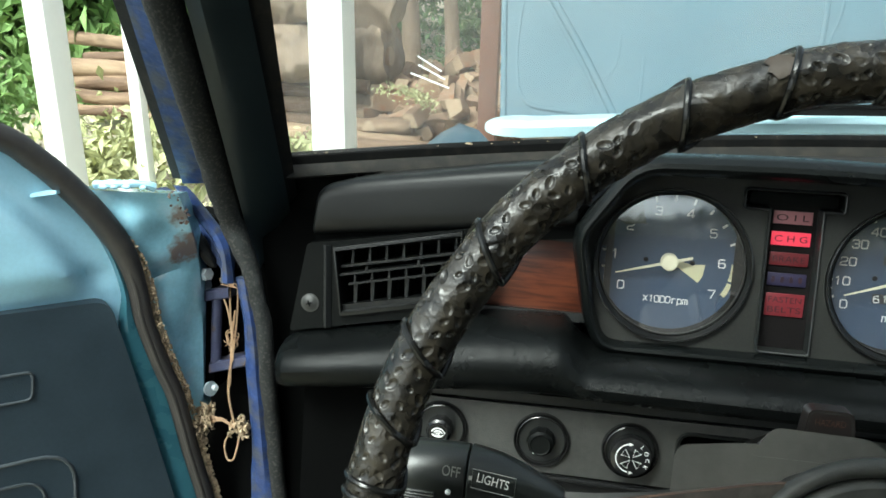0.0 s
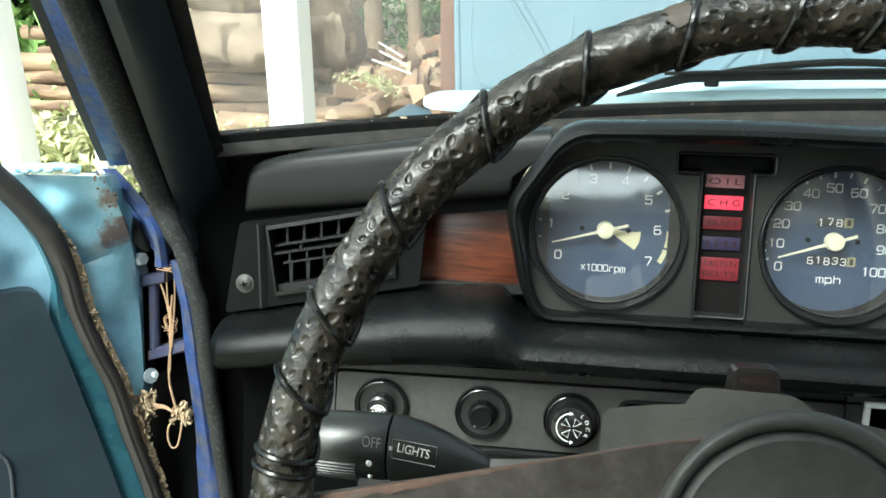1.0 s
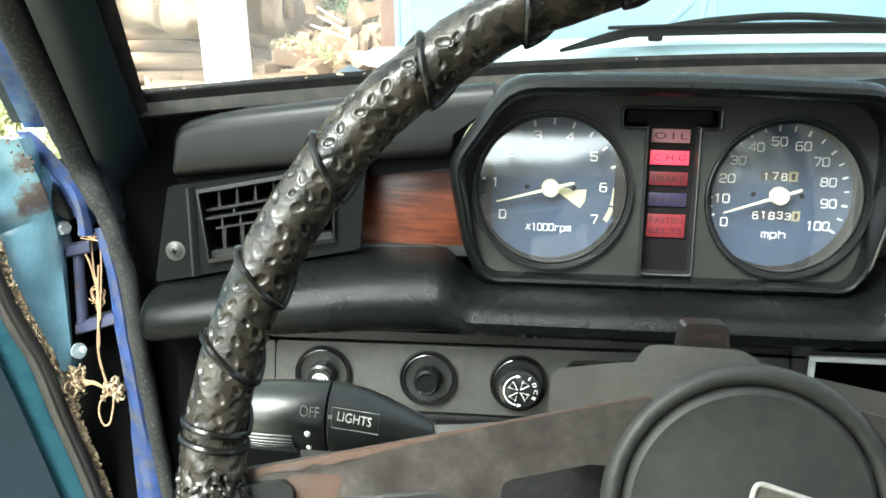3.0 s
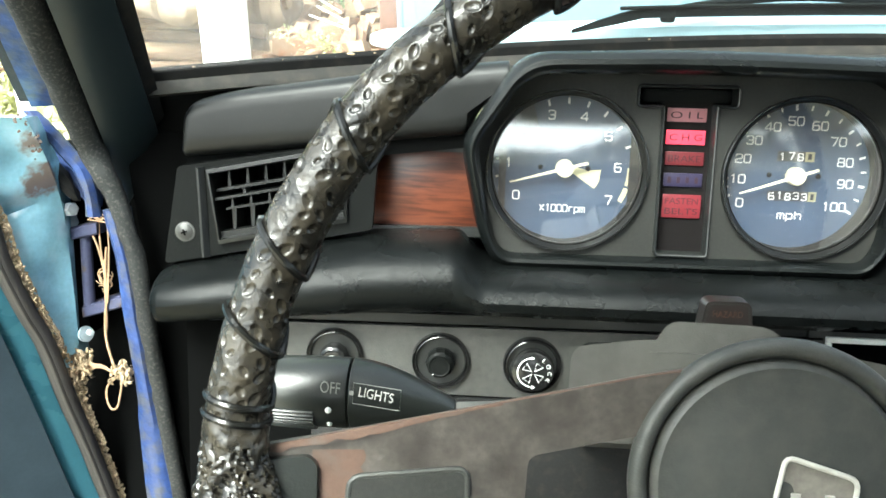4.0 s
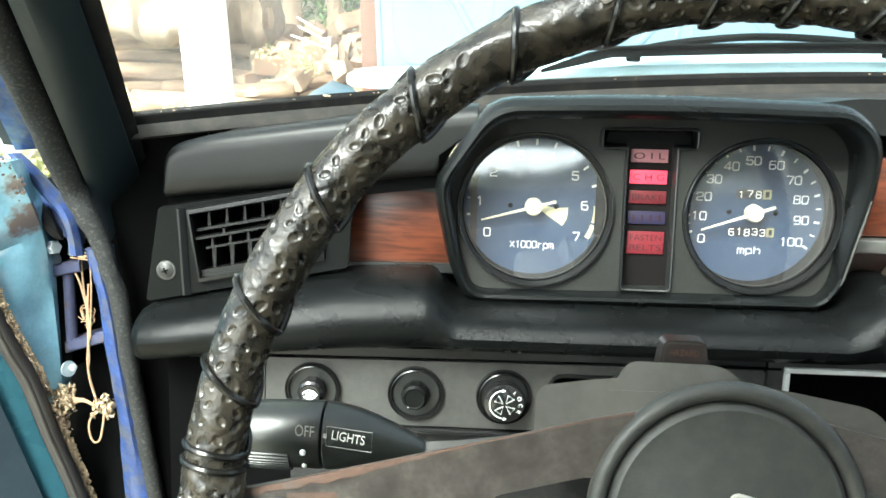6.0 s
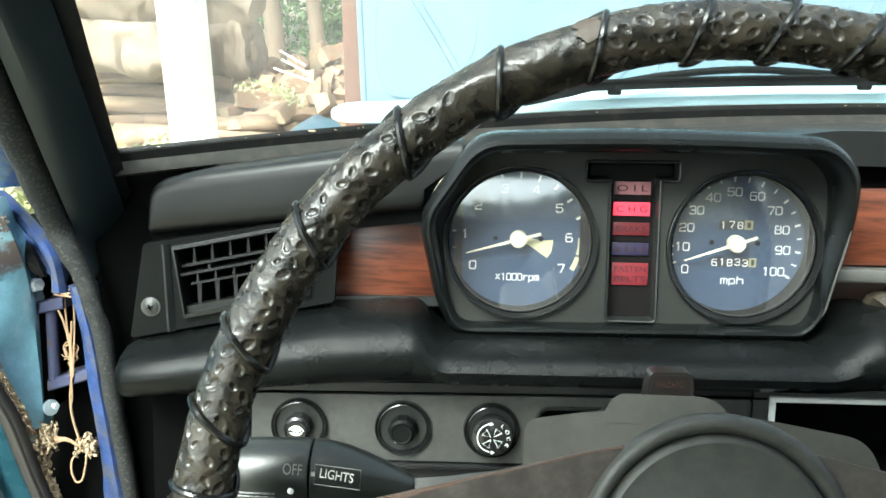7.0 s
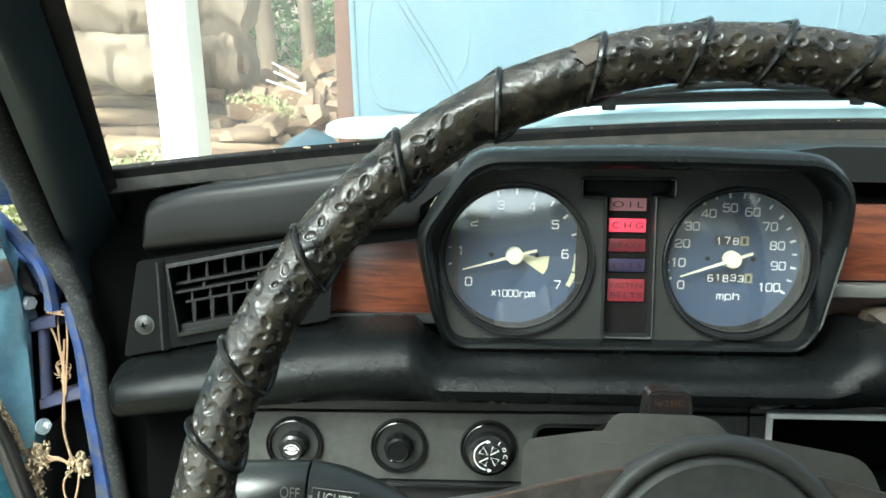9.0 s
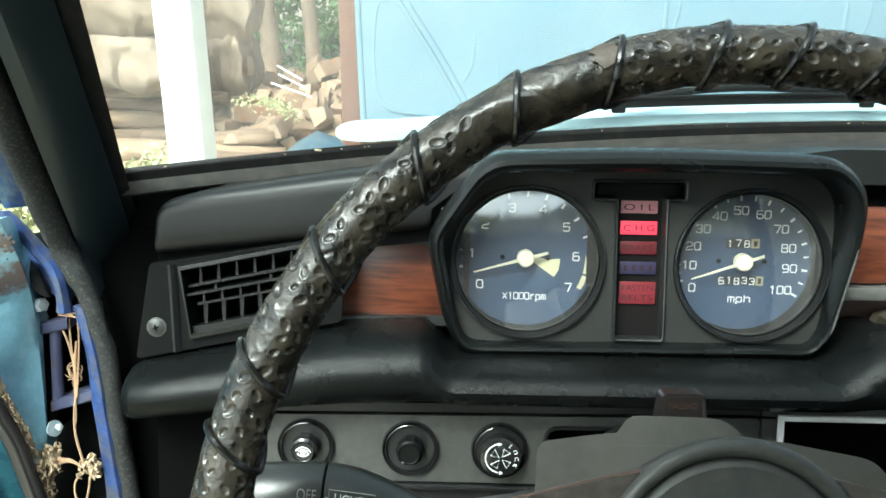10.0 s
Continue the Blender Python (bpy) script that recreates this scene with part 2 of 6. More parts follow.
def wood_material(name, dark, light, rough=0.3, axis="X", rings=28.0):
    """Straight grain along one axis."""
    m = material(name, light, rough, bump=0.15, grain=500)
    nt = m.node_tree
    b = nt.nodes["Principled BSDF"]
    co = nt.nodes.new("ShaderNodeTexCoord")
    mp = nt.nodes.new("ShaderNodeMapping")
    mp.inputs["Scale"].default_value = (1, 8, 9) if axis == "X" else (9, 9, 1)
    n = nt.nodes.new("ShaderNodeTexNoise")
    n.inputs["Scale"].default_value, n.inputs["Detail"].default_value, n.inputs["Distortion"].default_value = rings, 6, 0.6
    ramp = nt.nodes.new("ShaderNodeValToRGB")
    ramp.color_ramp.elements[0].position, ramp.color_ramp.elements[1].position = 0.36, 0.64
    ramp.color_ramp.elements[0].color, ramp.color_ramp.elements[1].color = (*dark, 1), (*light, 1)
    nt.links.new(co.outputs["Object"], mp.inputs[0])
    nt.links.new(mp.outputs[0], n.inputs["Vector"])
    nt.links.new(n.outputs[0], ramp.inputs[0])
    nt.links.new(ramp.outputs[0], b.inputs["Base Color"])
    return m


WALNUT = wood_material("red_brown_wood_veneer", (0.036, 0.0095, 0.0048), (0.108, 0.031, 0.0145), 0.32)


# ---- building helpers ----
FRAME_OF = {}


def thing(name, at=(0, 0, 0), label="", category="", group="", outside=False, basis=None):
    """An Empty at its base. Parts are given in the dashboard's frame, or outdoors in the world's; with a basis, in that."""
    ob = new(name)
    ob.empty_display_size = 0.02
    m = (Matrix.Identity(4) if outside else CAR) @ (basis if basis else Matrix.Translation(at))
    ob.matrix_world = m
    FRAME_OF[ob.name] = Matrix.Identity(4) if basis else Matrix.Translation(at).inverted()
    return tagged(ob, label, category, group)


def part(name, bm, mat, parent, label="", smooth=True, angle=35.0):
    """Links a bmesh as one mesh object under a thing or a part."""
    bm.transform(FRAME_OF[parent.name])
    bmesh.ops.recalc_face_normals(bm, faces=bm.faces)
    me = bpy.data.meshes.new(name)
    if smooth:
        for face in bm.faces:
            face.smooth = True
        for e in bm.edges:
            if len(e.link_faces) == 2 and e.calc_face_angle(0) > radians(angle):
                e.smooth = False
    bm.to_mesh(me)
    bm.free()
    me.materials.append(mat)
    ob = new(name, me)
    ob.parent = parent
    FRAME_OF[ob.name] = FRAME_OF[parent.name]
    if label:
        ob["label"] = label
    return ob


def settle(name, bm, mat, label, category="", outside=False, kind="structure", smooth=True):
    """A piece of the setting: one mesh, no parts."""
    bmesh.ops.recalc_face_normals(bm, faces=bm.faces)
    me = bpy.data.meshes.new(name)
    for face in bm.faces:
        face.smooth = smooth
    for e in bm.edges:
        if len(e.link_faces) == 2 and e.calc_face_angle(0) > radians(35):
            e.smooth = False
    bm.to_mesh(me)
    bm.free()
    me.materials.append(mat)
    ob = new(name, me)
    ob.matrix_world = Matrix.Identity(4) if outside else CAR
    FRAME_OF[ob.name] = Matrix.Identity(4)
    return tagged(ob, label, category, kind=kind)


def bevel(bm, width, segments=3, angle=30.0):
    edges = [e for e in bm.edges if len(e.link_faces) == 2 and e.calc_face_angle(0) > radians(angle)]
    if width and edges:
        bmesh.ops.bevel(bm, geom=edges, offset=width, segments=segments, profile=0.5, affect="EDGES", clamp_overlap=True)
    return bm


def box(x0, x1, y0, y1, z0, z1, r=0.0, segments=2, bm=None):
    own = bmesh.new()
    bmesh.ops.create_cube(own, size=1.0, matrix=Matrix.LocRotScale(((x0 + x1) / 2, (y0 + y1) / 2, (z0 + z1) / 2), None, (x1 - x0, y1 - y0, z1 - z0)))
    bevel(own, r, segments)
    return join(bm, own)


def join(bm, other):
    """Adds one bmesh to another."""
    if bm is None:
        return other
    me = bpy.data.meshes.new("join")
    other.to_mesh(me)
    other.free()
    bm.from_mesh(me)
    bpy.data.meshes.remove(me)
    return bm


def prism(outline, y0, y1, r=0.0, segments=3, bm=None):
    """An outline in x, z drawn out along y."""
    own = bmesh.new()
    a = [own.verts.new((x, y0, z)) for x, z in outline]
    c = [own.verts.new((x, y1, z)) for x, z in outline]
    own.faces.new(a)
    own.faces.new(c[::-1])
    for i in range(len(a)):
        j = (i + 1) % len(a)
        own.faces.new((a[i], c[i], c[j], a[j]))
    bevel(own, r, segments)
    return join(bm, own)


def skin(rings, closed=True, caps=True, bm=None):
    """Joins rings of points into a surface."""
    own = bmesh.new()
    rows = [[own.verts.new(p) for p in ring] for ring in rings]
    n = len(rows[0])
    for a, c in zip(rows, rows[1:]):
        for i in range(n if closed else n - 1):
            j = (i + 1) % n
            own.faces.new((a[i], a[j], c[j], c[i]))
    if caps and closed:
        own.faces.new(rows[0][::-1])
        own.faces.new(rows[-1])
    return join(bm, own)


def lathe(profile, centre, axis=(0, -1, 0), steps=48, bm=None):
    """Turns (radius, height) pairs round an axis."""
    q = Vector((0, 0, 1)).rotation_difference(Vector(axis)).to_matrix()
    rings = []
    for r, h in profile:
        rings.append([Vector(centre) + q @ Vector((max(r, 1e-5) * math.cos(2 * math.pi * k / steps), max(r, 1e-5) * math.sin(2 * math.pi * k / steps), h)) for k in range(steps)])
    return skin(rings, caps=False, bm=bm)


def tube(path, r, steps=10, caps=True, closed=False, bm=None, squash=1.0, up=(0, 0, 1)):
    """A round bar along a path; r may be one radius or one for each point."""
    pts = [Vector(p) for p in path]
    rad = r if isinstance(r, (list, tuple)) else [r] * len(pts)
    rings = []
    side = None
    for k, p in enumerate(pts):
        a = pts[(k - 1) % len(pts)] if (k or closed) else p
        c = pts[(k + 1) % len(pts)] if (k < len(pts) - 1 or closed) else p
        d = (c - a).normalized()
        if side is None:
            side = d.cross(Vector(up))
            if side.length < 1e-3:
                side = d.cross(Vector((1, 0, 0)))
        side = (side - d * side.dot(d)).normalized()
        other = d.cross(side)
        rings.append([p + rad[k] * (side * math.cos(2 * math.pi * i / steps) + other * squash * math.sin(2 * math.pi * i / steps)) for i in range(steps)])
    if closed:
        rings.append(rings[0])
    return skin(rings, caps=caps and not closed, bm=bm)


def spline(points, n=8):
    """A smooth path through points."""
    p = [Vector(q) for q in points]
    p = [2 * p[0] - p[1]] + p + [2 * p[-1] - p[-2]]
    out = []
    for i in range(1, len(p) - 2):
        for k in range(n):
            t = k / n
            out.append(0.5 * (2 * p[i] + (p[i + 1] - p[i - 1]) * t + (2 * p[i - 1] - 5 * p[i] + 4 * p[i + 1] - p[i + 2]) * t * t + (3 * p[i] - p[i - 1] - 3 * p[i + 1] + p[i + 2]) * t ** 3))
    out.append(p[-2])
    return out


def rounded(points, r, n=4):
    """An outline with its corners rounded; r may be one radius or one for each corner."""
    out = []
    m = len(points)
    for k in range(m):
        p, a, c = Vector(points[k]), Vector(points[k - 1]), Vector(points[(k + 1) % m])
        rr = r[k] if isinstance(r, (list, tuple)) else r
        d1, d2 = a - p, c - p
        rr = min(rr, d1.length * 0.45, d2.length * 0.45)
        p1, p2 = p + d1.normalized() * rr, p + d2.normalized() * rr
        for i in range(n + 1):
            t = i / n
            out.append(tuple((1 - t) ** 2 * p1 + 2 * t * (1 - t) * p + t * t * p2))
    return out


def rect(x0, x1, z0, z1, r, n=4):
    return rounded([(x0, z0), (x1, z0), (x1, z1), (x0, z1)], r, n)


def offset(outline, d):
    """Moves a counter-clockwise outline inwards by d."""
    m = len(outline)
    out = []
    for k in range(m):
        a, p, c = Vector(outline[k - 1]), Vector(outline[k]), Vector(outline[(k + 1) % m])
        t = (c - a).normalized()
        out.append(tuple(p + Vector((-t.y, t.x)) * d))
    return out


def frame_of_rings(rings):
    """A rim made of outlines (outline, y), each joined to the next."""
    return skin([[(x, y if not callable(y) else y(z), z) for x, z in o] for o, y in rings], caps=False)


def plate(outline, holes, y, thickness=0.002):
    """A plate in x, z with holes through it."""
    bm = bmesh.new()
    edges = []
    for loop in [outline, *holes]:
        vs = [bm.verts.new((x, y, z)) for x, z in loop]
        edges += [bm.edges.new((vs[i], vs[(i + 1) % len(vs)])) for i in range(len(vs))]
    bmesh.ops.triangle_fill(bm, edges=edges, use_beauty=True)
    faces = list(bm.faces)
    got = bmesh.ops.extrude_face_region(bm, geom=faces)
    for v in got["geom"]:
        if isinstance(v, bmesh.types.BMVert):
            v.co.y += thickness
    return bm


def circle(cx, cz, r, n=64):
    return [(cx + r * math.cos(2 * math.pi * k / n), cz + r * math.sin(2 * math.pi * k / n)) for k in range(n)]


def lettering(name, body, place, mat, parent, width=None, height=None, thick=0.0002, spacing=1.0):
    """Words in the built-in font, scaled to a width or height and centred on a placement matrix (x right, y up)."""
    cu = bpy.data.curves.new(name, "FONT")
    cu.body, cu.size, cu.space_character = body, 1.0, spacing
    cu.align_x = "LEFT"
    ob = new(name, cu)
    me = bpy.data.meshes.new_from_object(ob.evaluated_get(bpy.context.evaluated_depsgraph_get()))
    bpy.data.objects.remove(ob)
    bpy.data.curves.remove(cu)
    bm = bmesh.new()
    bm.from_mesh(me)
    bpy.data.meshes.remove(me)
    xs, ys = [v.co.x for v in bm.verts], [v.co.y for v in bm.verts]
    w, h = max(xs) - min(xs), max(ys) - min(ys)
    sx = width / w if width else height / h
    sy = height / h if height else sx
    for v in bm.verts:
        v.co = Vector(((v.co.x - (max(xs) + min(xs)) / 2) * sx, (v.co.y - (max(ys) + min(ys)) / 2) * sy, 0))
    got = bmesh.ops.extrude_face_region(bm, geom=list(bm.faces))
    for v in got["geom"]:
        if isinstance(v, bmesh.types.BMVert):
            v.co.z += thick
    bm.transform(place)
    return part(name, bm, mat, parent, smooth=False)


FACE = Matrix.Rotation(radians(90), 4, "X")
# Dial figures as strokes in a box one wide and one high: rounded squares, as printed on the gauges.
STROKES = {
    "0": [[(0, 0.15), (0, 0.85), (0.15, 1), (0.85, 1), (1, 0.85), (1, 0.15), (0.85, 0), (0.15, 0), (0, 0.15)]],
    "1": [[(0.25, 0.85), (0.55, 1), (0.55, 0)]],
    "2": [[(0, 0.8), (0.15, 1), (0.85, 1), (1, 0.85), (1, 0.6), (0.85, 0.48), (0.15, 0.4), (0, 0.25), (0, 0), (1, 0)]],
    "3": [[(0, 0.85), (0.15, 1), (0.85, 1), (1, 0.85), (1, 0.62), (0.85, 0.5), (0.35, 0.5)], [(0.85, 0.5), (1, 0.38), (1, 0.15), (0.85, 0), (0.15, 0), (0, 0.15)]],
    "4": [[(0.8, 0), (0.8, 1), (0, 0.35), (0, 0.25), (1.05, 0.25)]],
    "5": [[(1, 1), (0.05, 1), (0, 0.55), (0.85, 0.58), (1, 0.45), (1, 0.15), (0.85, 0), (0.15, 0), (0, 0.15)]],
    "6": [[(0.9, 1), (0.15, 1), (0, 0.85), (0, 0.15), (0.15, 0), (0.85, 0), (1, 0.15), (1, 0.42), (0.85, 0.56), (0, 0.56)]],
    "7": [[(0, 1), (1, 1), (1, 0.9), (0.45, 0)]],
    "8": [[(0.15, 0.52), (0.04, 0.65), (0.04, 0.88), (0.15, 1), (0.85, 1), (0.96, 0.88), (0.96, 0.65), (0.85, 0.52), (0.15, 0.52), (0, 0.4), (0, 0.12), (0.15, 0), (0.85, 0), (1, 0.12), (1, 0.4), (0.85, 0.52)]],
    "9": [[(0.1, 0), (0.85, 0), (1, 0.15), (1, 0.85), (0.85, 1), (0.15, 1), (0, 0.85), (0, 0.58), (0.15, 0.44), (1, 0.44)]],
    "x": [[(0.05, 0.1), (0.95, 0.9)], [(0.05, 0.9), (0.95, 0.1)]],
    "r": [[(0.15, 0), (0.15, 0.72)], [(0.15, 0.5), (0.35, 0.72), (0.9, 0.72)]],
    "p": [[(0.05, -0.3), (0.05, 0.72), (0.8, 0.72), (0.95, 0.6), (0.95, 0.12), (0.8, 0), (0.05, 0)]],
    "m": [[(0, 0), (0, 0.72), (0.9, 0.72), (1, 0.62), (1, 0)], [(0.5, 0.72), (0.5, 0)]],
    "h": [[(0.05, 0), (0.05, 1)], [(0.05, 0.66), (0.8, 0.7), (0.95, 0.58), (0.95, 0)]],
}


def facing(x, y, z, turn=0.0):
    """A placement that faces the driver, turned in its plane."""
    return Matrix.Translation((x, y, z)) @ FACE @ Matrix.Rotation(radians(turn), 4, "Z")


def bar(cx, cz, angle, length, width, y, thick=0.0003, bm=None):
    """A short printed stroke in a dial's plane."""
    own = bmesh.new()
    bmesh.ops.create_cube(own, size=1.0, matrix=Matrix.Translation((cx, y, cz)) @ Matrix.Rotation(radians(-angle), 4, "Y") @ Matrix.Diagonal((length, thick, width, 1)))
    return join(bm, own)


def figures(name, body, x, y, z, height, width, parent, mat, stroke=0.0009, gap=0.35):
    """Stroked characters in a dial's plane, centred at x, z and spread over a width."""
    n = len(body)
    cell = width / (n + gap * (n - 1))
    bm = None
    for k, c in enumerate(body):
        x0 = x - width / 2 + k * cell * (1 + gap)
        for line in STROKES[c]:
            pts = [Vector((x0 + u * cell, y, z + (v - 0.5) * height)) for u, v in line]
            for a, b in zip(pts, pts[1:]):
                d = b - a
                bm = bar((a.x + b.x) / 2, (a.z + b.z) / 2, math.degrees(math.atan2(d.z, d.x)), d.length + stroke * 0.7, stroke, y, 0.0002, bm)
    return part(name, bm, mat, parent, smooth=False)


# ---- car shell: windscreen, pillars, roof, bulkhead ----
def base(x):
    """The foot of the windscreen, bowed forward in the middle."""
    k = ((x - 0.5) / 0.7) ** 2
    return Vector((x, 0.77 - 0.152 * k, 1.010 - 0.044 * k))


XS = [-0.222 + 1.422 * k / 48 for k in range(49)]
RISE = Vector((0, -0.142, 0.109))


def along_base(profile, xs=XS, closed=True):
    return skin([[base(x) + Vector((0, dy, dz)) for dy, dz in profile] for x in xs], closed=closed)


SEAL_LIP = material("black_seal_lip", (0.005, 0.005, 0.0048), 0.7, bump=0.4, grain=500, second=(0.014, 0.012, 0.010), amount=0.34, patch=110, soft=0.14, spec=0.06)
seal = thing("windscreen_seal", (0.5, 0.77, 0.99), "dusty grey rubber seal along the foot of the windscreen", "seal")
part("seal_lip", along_base([(0.004, 0.005), (-0.002, 0.006), (-0.0065, 0.002), (-0.0065, -0.004), (0.004, -0.005)]), SEAL_LIP, seal, "black lip with specks of dirt")
part("seal_band", along_base([(-0.005, -0.0025), (-0.010, -0.007), (-0.012, -0.013), (-0.008, -0.0145), (0.004, -0.014), (0.004, -0.003)]), SEAL, seal, "dusty grey band")
specks = bmesh.new()
rng = random.Random(5)
for k in range(26):
    x = -0.19 + 0.6 * rng.random() ** 1.2
    p = base(x) + Vector((0, -0.003 - 0.003 * rng.random(), 0.004))
    bmesh.ops.create_icosphere(specks, subdivisions=1, radius=0.0002 + 0.0005 * rng.random() ** 2, matrix=Matrix.Translation(p) @ Matrix.Diagonal((2.2, 1, 0.7, 1)))
bmesh.ops.create_icosphere(specks, subdivisions=2, radius=0.0016, matrix=Matrix.Translation(base(-0.078) + Vector((0, -0.003, 0.0045))) @ Matrix.Diagonal((2.2, 1, 0.7, 1)))
tagged(part("dirt", specks, DIRT, seal, "pale crumbs of dirt"), kind="stuff")

pane = bmesh.new()
grid = []
for k in range(13):
    s = 2.7 * k / 12
    grid.append([base(x) + Vector((0.031 * s * (0.5 - x) / 0.7, 0, 0)) + RISE * s for x in XS])
pane = skin(grid, closed=False, caps=False)
screen = settle("windscreen_glass", pane, WINDOW_GLASS, "clear windscreen glass, slightly hazy", "windscreen")
screen.visible_shadow = False


def ray_line(a, c):
    """A straight pillar edge from its foot a, through c at s = 1."""
    a, c = Vector(a), Vector(c)
    return lambda s: a + (c - a) * s


PR = ray_line((-0.203, 0.612, 0.952), (-0.169, 0.470, 1.064))
PM = ray_line((-0.206, 0.600, 0.948), (-0.178, 0.460, 1.063))
PW = ray_line((-0.236, 0.600, 0.918), (-0.209, 0.450, 1.060))
WL = ray_line((-0.263, 0.600, 0.942), (-0.240, 0.460, 1.061))
JL = ray_line((-0.288, 0.600, 0.940), (-0.259, 0.470, 1.061))
JO = ray_line((-0.297, 0.604, 0.940), (-0.269, 0.474, 1.061))

pillar = thing("windscreen_pillar", (-0.22, 0.62, 0.9), "black vinyl trimmed pillar beside the windscreen, leaning back", "pillar")
stations = [-0.35, -0.15, 0, 0.3, 0.6, 1, 1.5, 2, 2.6]
part("pillar_trim", skin([[PM(s), PM(s) * 0.7 + PW(s) * 0.3 + Vector((0.002, -0.010, 0.002)), PM(s) * 0.35 + PW(s) * 0.65 + Vector((0.0, -0.012, 0)), PW(s) + Vector((0, -0.004, 0)),
                           PW(s) + Vector((-0.012, 0.03, 0)), PM(s) + Vector((-0.012, 0.03, 0))] for s in stations]), TRIM, pillar, "smooth blue-black vinyl")
part("glass_channel", skin([[PR(s), PM(s) + Vector((-0.006, 0.000, 0)), PM(s) + Vector((-0.010, 0.02, 0)), PR(s) + Vector((-0.012, 0.024, 0))] for s in stations]), RUBBER, pillar, "black glass channel")
# Trim kept near-black, the shade beside the dash put into its colour.
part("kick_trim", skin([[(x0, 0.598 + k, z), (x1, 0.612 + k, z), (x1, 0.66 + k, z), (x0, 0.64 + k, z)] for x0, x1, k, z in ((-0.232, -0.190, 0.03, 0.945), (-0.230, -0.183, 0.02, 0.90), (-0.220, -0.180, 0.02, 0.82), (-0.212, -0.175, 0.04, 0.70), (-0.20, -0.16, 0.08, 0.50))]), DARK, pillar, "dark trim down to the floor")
# Block added to stop daylight leaking below the seal's end.
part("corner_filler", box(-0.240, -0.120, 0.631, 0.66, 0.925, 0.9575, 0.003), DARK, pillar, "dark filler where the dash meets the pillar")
strip = thing("door_weatherstrip", (-0.22, 0.62, 0.7), "fuzzy black weatherstrip running round the door opening", "weatherstrip")
path = spline([(PW(s) + WL(s)) * 0.5 + Vector((0, -0.004, 0)) for s in (2.6, 2.0, 1.4, 1.0, 0.6, 0.25)] + [(-0.2462, 0.593, 0.920), (-0.2385, 0.597, 0.898), (-0.2313, 0.599, 0.880), (-0.2263, 0.600, 0.860), (-0.2215, 0.604, 0.835), (-0.2200, 0.610, 0.795), (-0.2190, 0.622, 0.747), (-0.2178, 0.634, 0.695), (-0.2170, 0.648, 0.640), (-0.214, 0.70, 0.42)], 6)
girth = [0.0112 if p.z > 0.945 else max(0.0064, 0.0112 - 0.0048 * (0.945 - p.z) / 0.075) for p in path]
core = tube(path, girth, 14)
for v in core.verts:
    v.co += Vector((noise.noise(v.co * 160), noise.noise(v.co * 160 + Vector((7, 0, 0))), noise.noise(v.co * 160 + Vector((0, 9, 0))))) * 0.0012
part("fuzzy_bead", core, FUZZ, strip)
hairs = bmesh.new()
for k in range(2600):
    p = path[rng.randrange(len(path) - 1)]
    q = path[min(len(path) - 1, path.index(p) + 1)]
    c = p.lerp(q, rng.random())
    a = rng.random() * 2 * math.pi
    d = Vector((math.cos(a), math.sin(a) * 0.9, rng.uniform(-0.5, 0.5))).normalized()
    e = Vector((-d.y, d.x, 0)).normalized() * 0.00022
    g0 = girth[path.index(p)]
    f0 = c + d * (g0 - 0.0006)
    hairs.faces.new([hairs.verts.new(f0 - e), hairs.verts.new(f0 + e), hairs.verts.new(c + d * (g0 + 0.0008 + 0.0014 * rng.random()) + Vector((0, 0, rng.uniform(-0.002, 0.002))))])
part("pile_fibres", hairs, FUZZ, strip, "short dusty fibres", smooth=False)

jamb = thing("door_jamb", (-0.25, 0.65, 0.6), "royal blue painted door jamb, brushed by hand, scuffed", "door jamb")
part("upper_jamb", skin([[WL(s) + Vector((0, 0.004, 0)), JL(s), JL(s) + Vector((0.0, 0.03, 0.01)), WL(s) + Vector((0, 0.03, 0.01))] for s in (0.02, 0.3, 0.6, 1, 1.5, 2, 2.6)]), JAMB, jamb, "bright blue overpainted channel")
part("gutter_edge", skin([[JL(s) + Vector((0.001, 0.001, 0)), JO(s), JO(s) + Vector((0.002, 0.008, 0)), JL(s) + Vector((0.002, 0.008, 0))] for s in (0.05, 0.3, 0.6, 1, 1.5, 2, 2.6)]), RUBBER, jamb, "dark gutter edge")
low = [(-0.2530, -0.2400, 0.6205, 0.868), (-0.2505, -0.2385, 0.621, 0.855), (-0.2472, -0.2355, 0.6236, 0.834), (-0.2466, -0.2330, 0.627, 0.811), (-0.2475, -0.2330, 0.632, 0.788), (-0.2475, -0.2330, 0.638, 0.763), (-0.2480, -0.2320, 0.650, 0.711), (-0.2532, -0.2310, 0.664, 0.655), (-0.256, -0.230, 0.70, 0.42)]
high = [(-0.3060, -0.2960, 0.617, 0.9385), (-0.2990, -0.2865, 0.617, 0.930), (-0.2817, -0.2673, 0.617, 0.9085), (-0.2725, -0.2595, 0.618, 0.897), (-0.2660, -0.2563, 0.619, 0.8805), (-0.2655, -0.2545, 0.620, 0.863)]


def strip_rows(rows, n=5, deep=0.02):
    """A bowed blue strip, wavering a little along its edges."""
    left, right = spline([(a, y, z) for a, c, y, z in rows], n), spline([(c, y, z) for a, c, y, z in rows], n)
    out = []
    for a, c in zip(left, right):
        a = a + Vector((0.0006 * noise.noise(a * 210), 0, 0))
        out.append([a, a.lerp(c, 0.3) - Vector((0, 0.0035, 0)), a.lerp(c, 0.7) - Vector((0, 0.004, 0)), c, c + Vector((0, deep, 0)), a + Vector((0, 0.3 * deep, 0))])
    return out


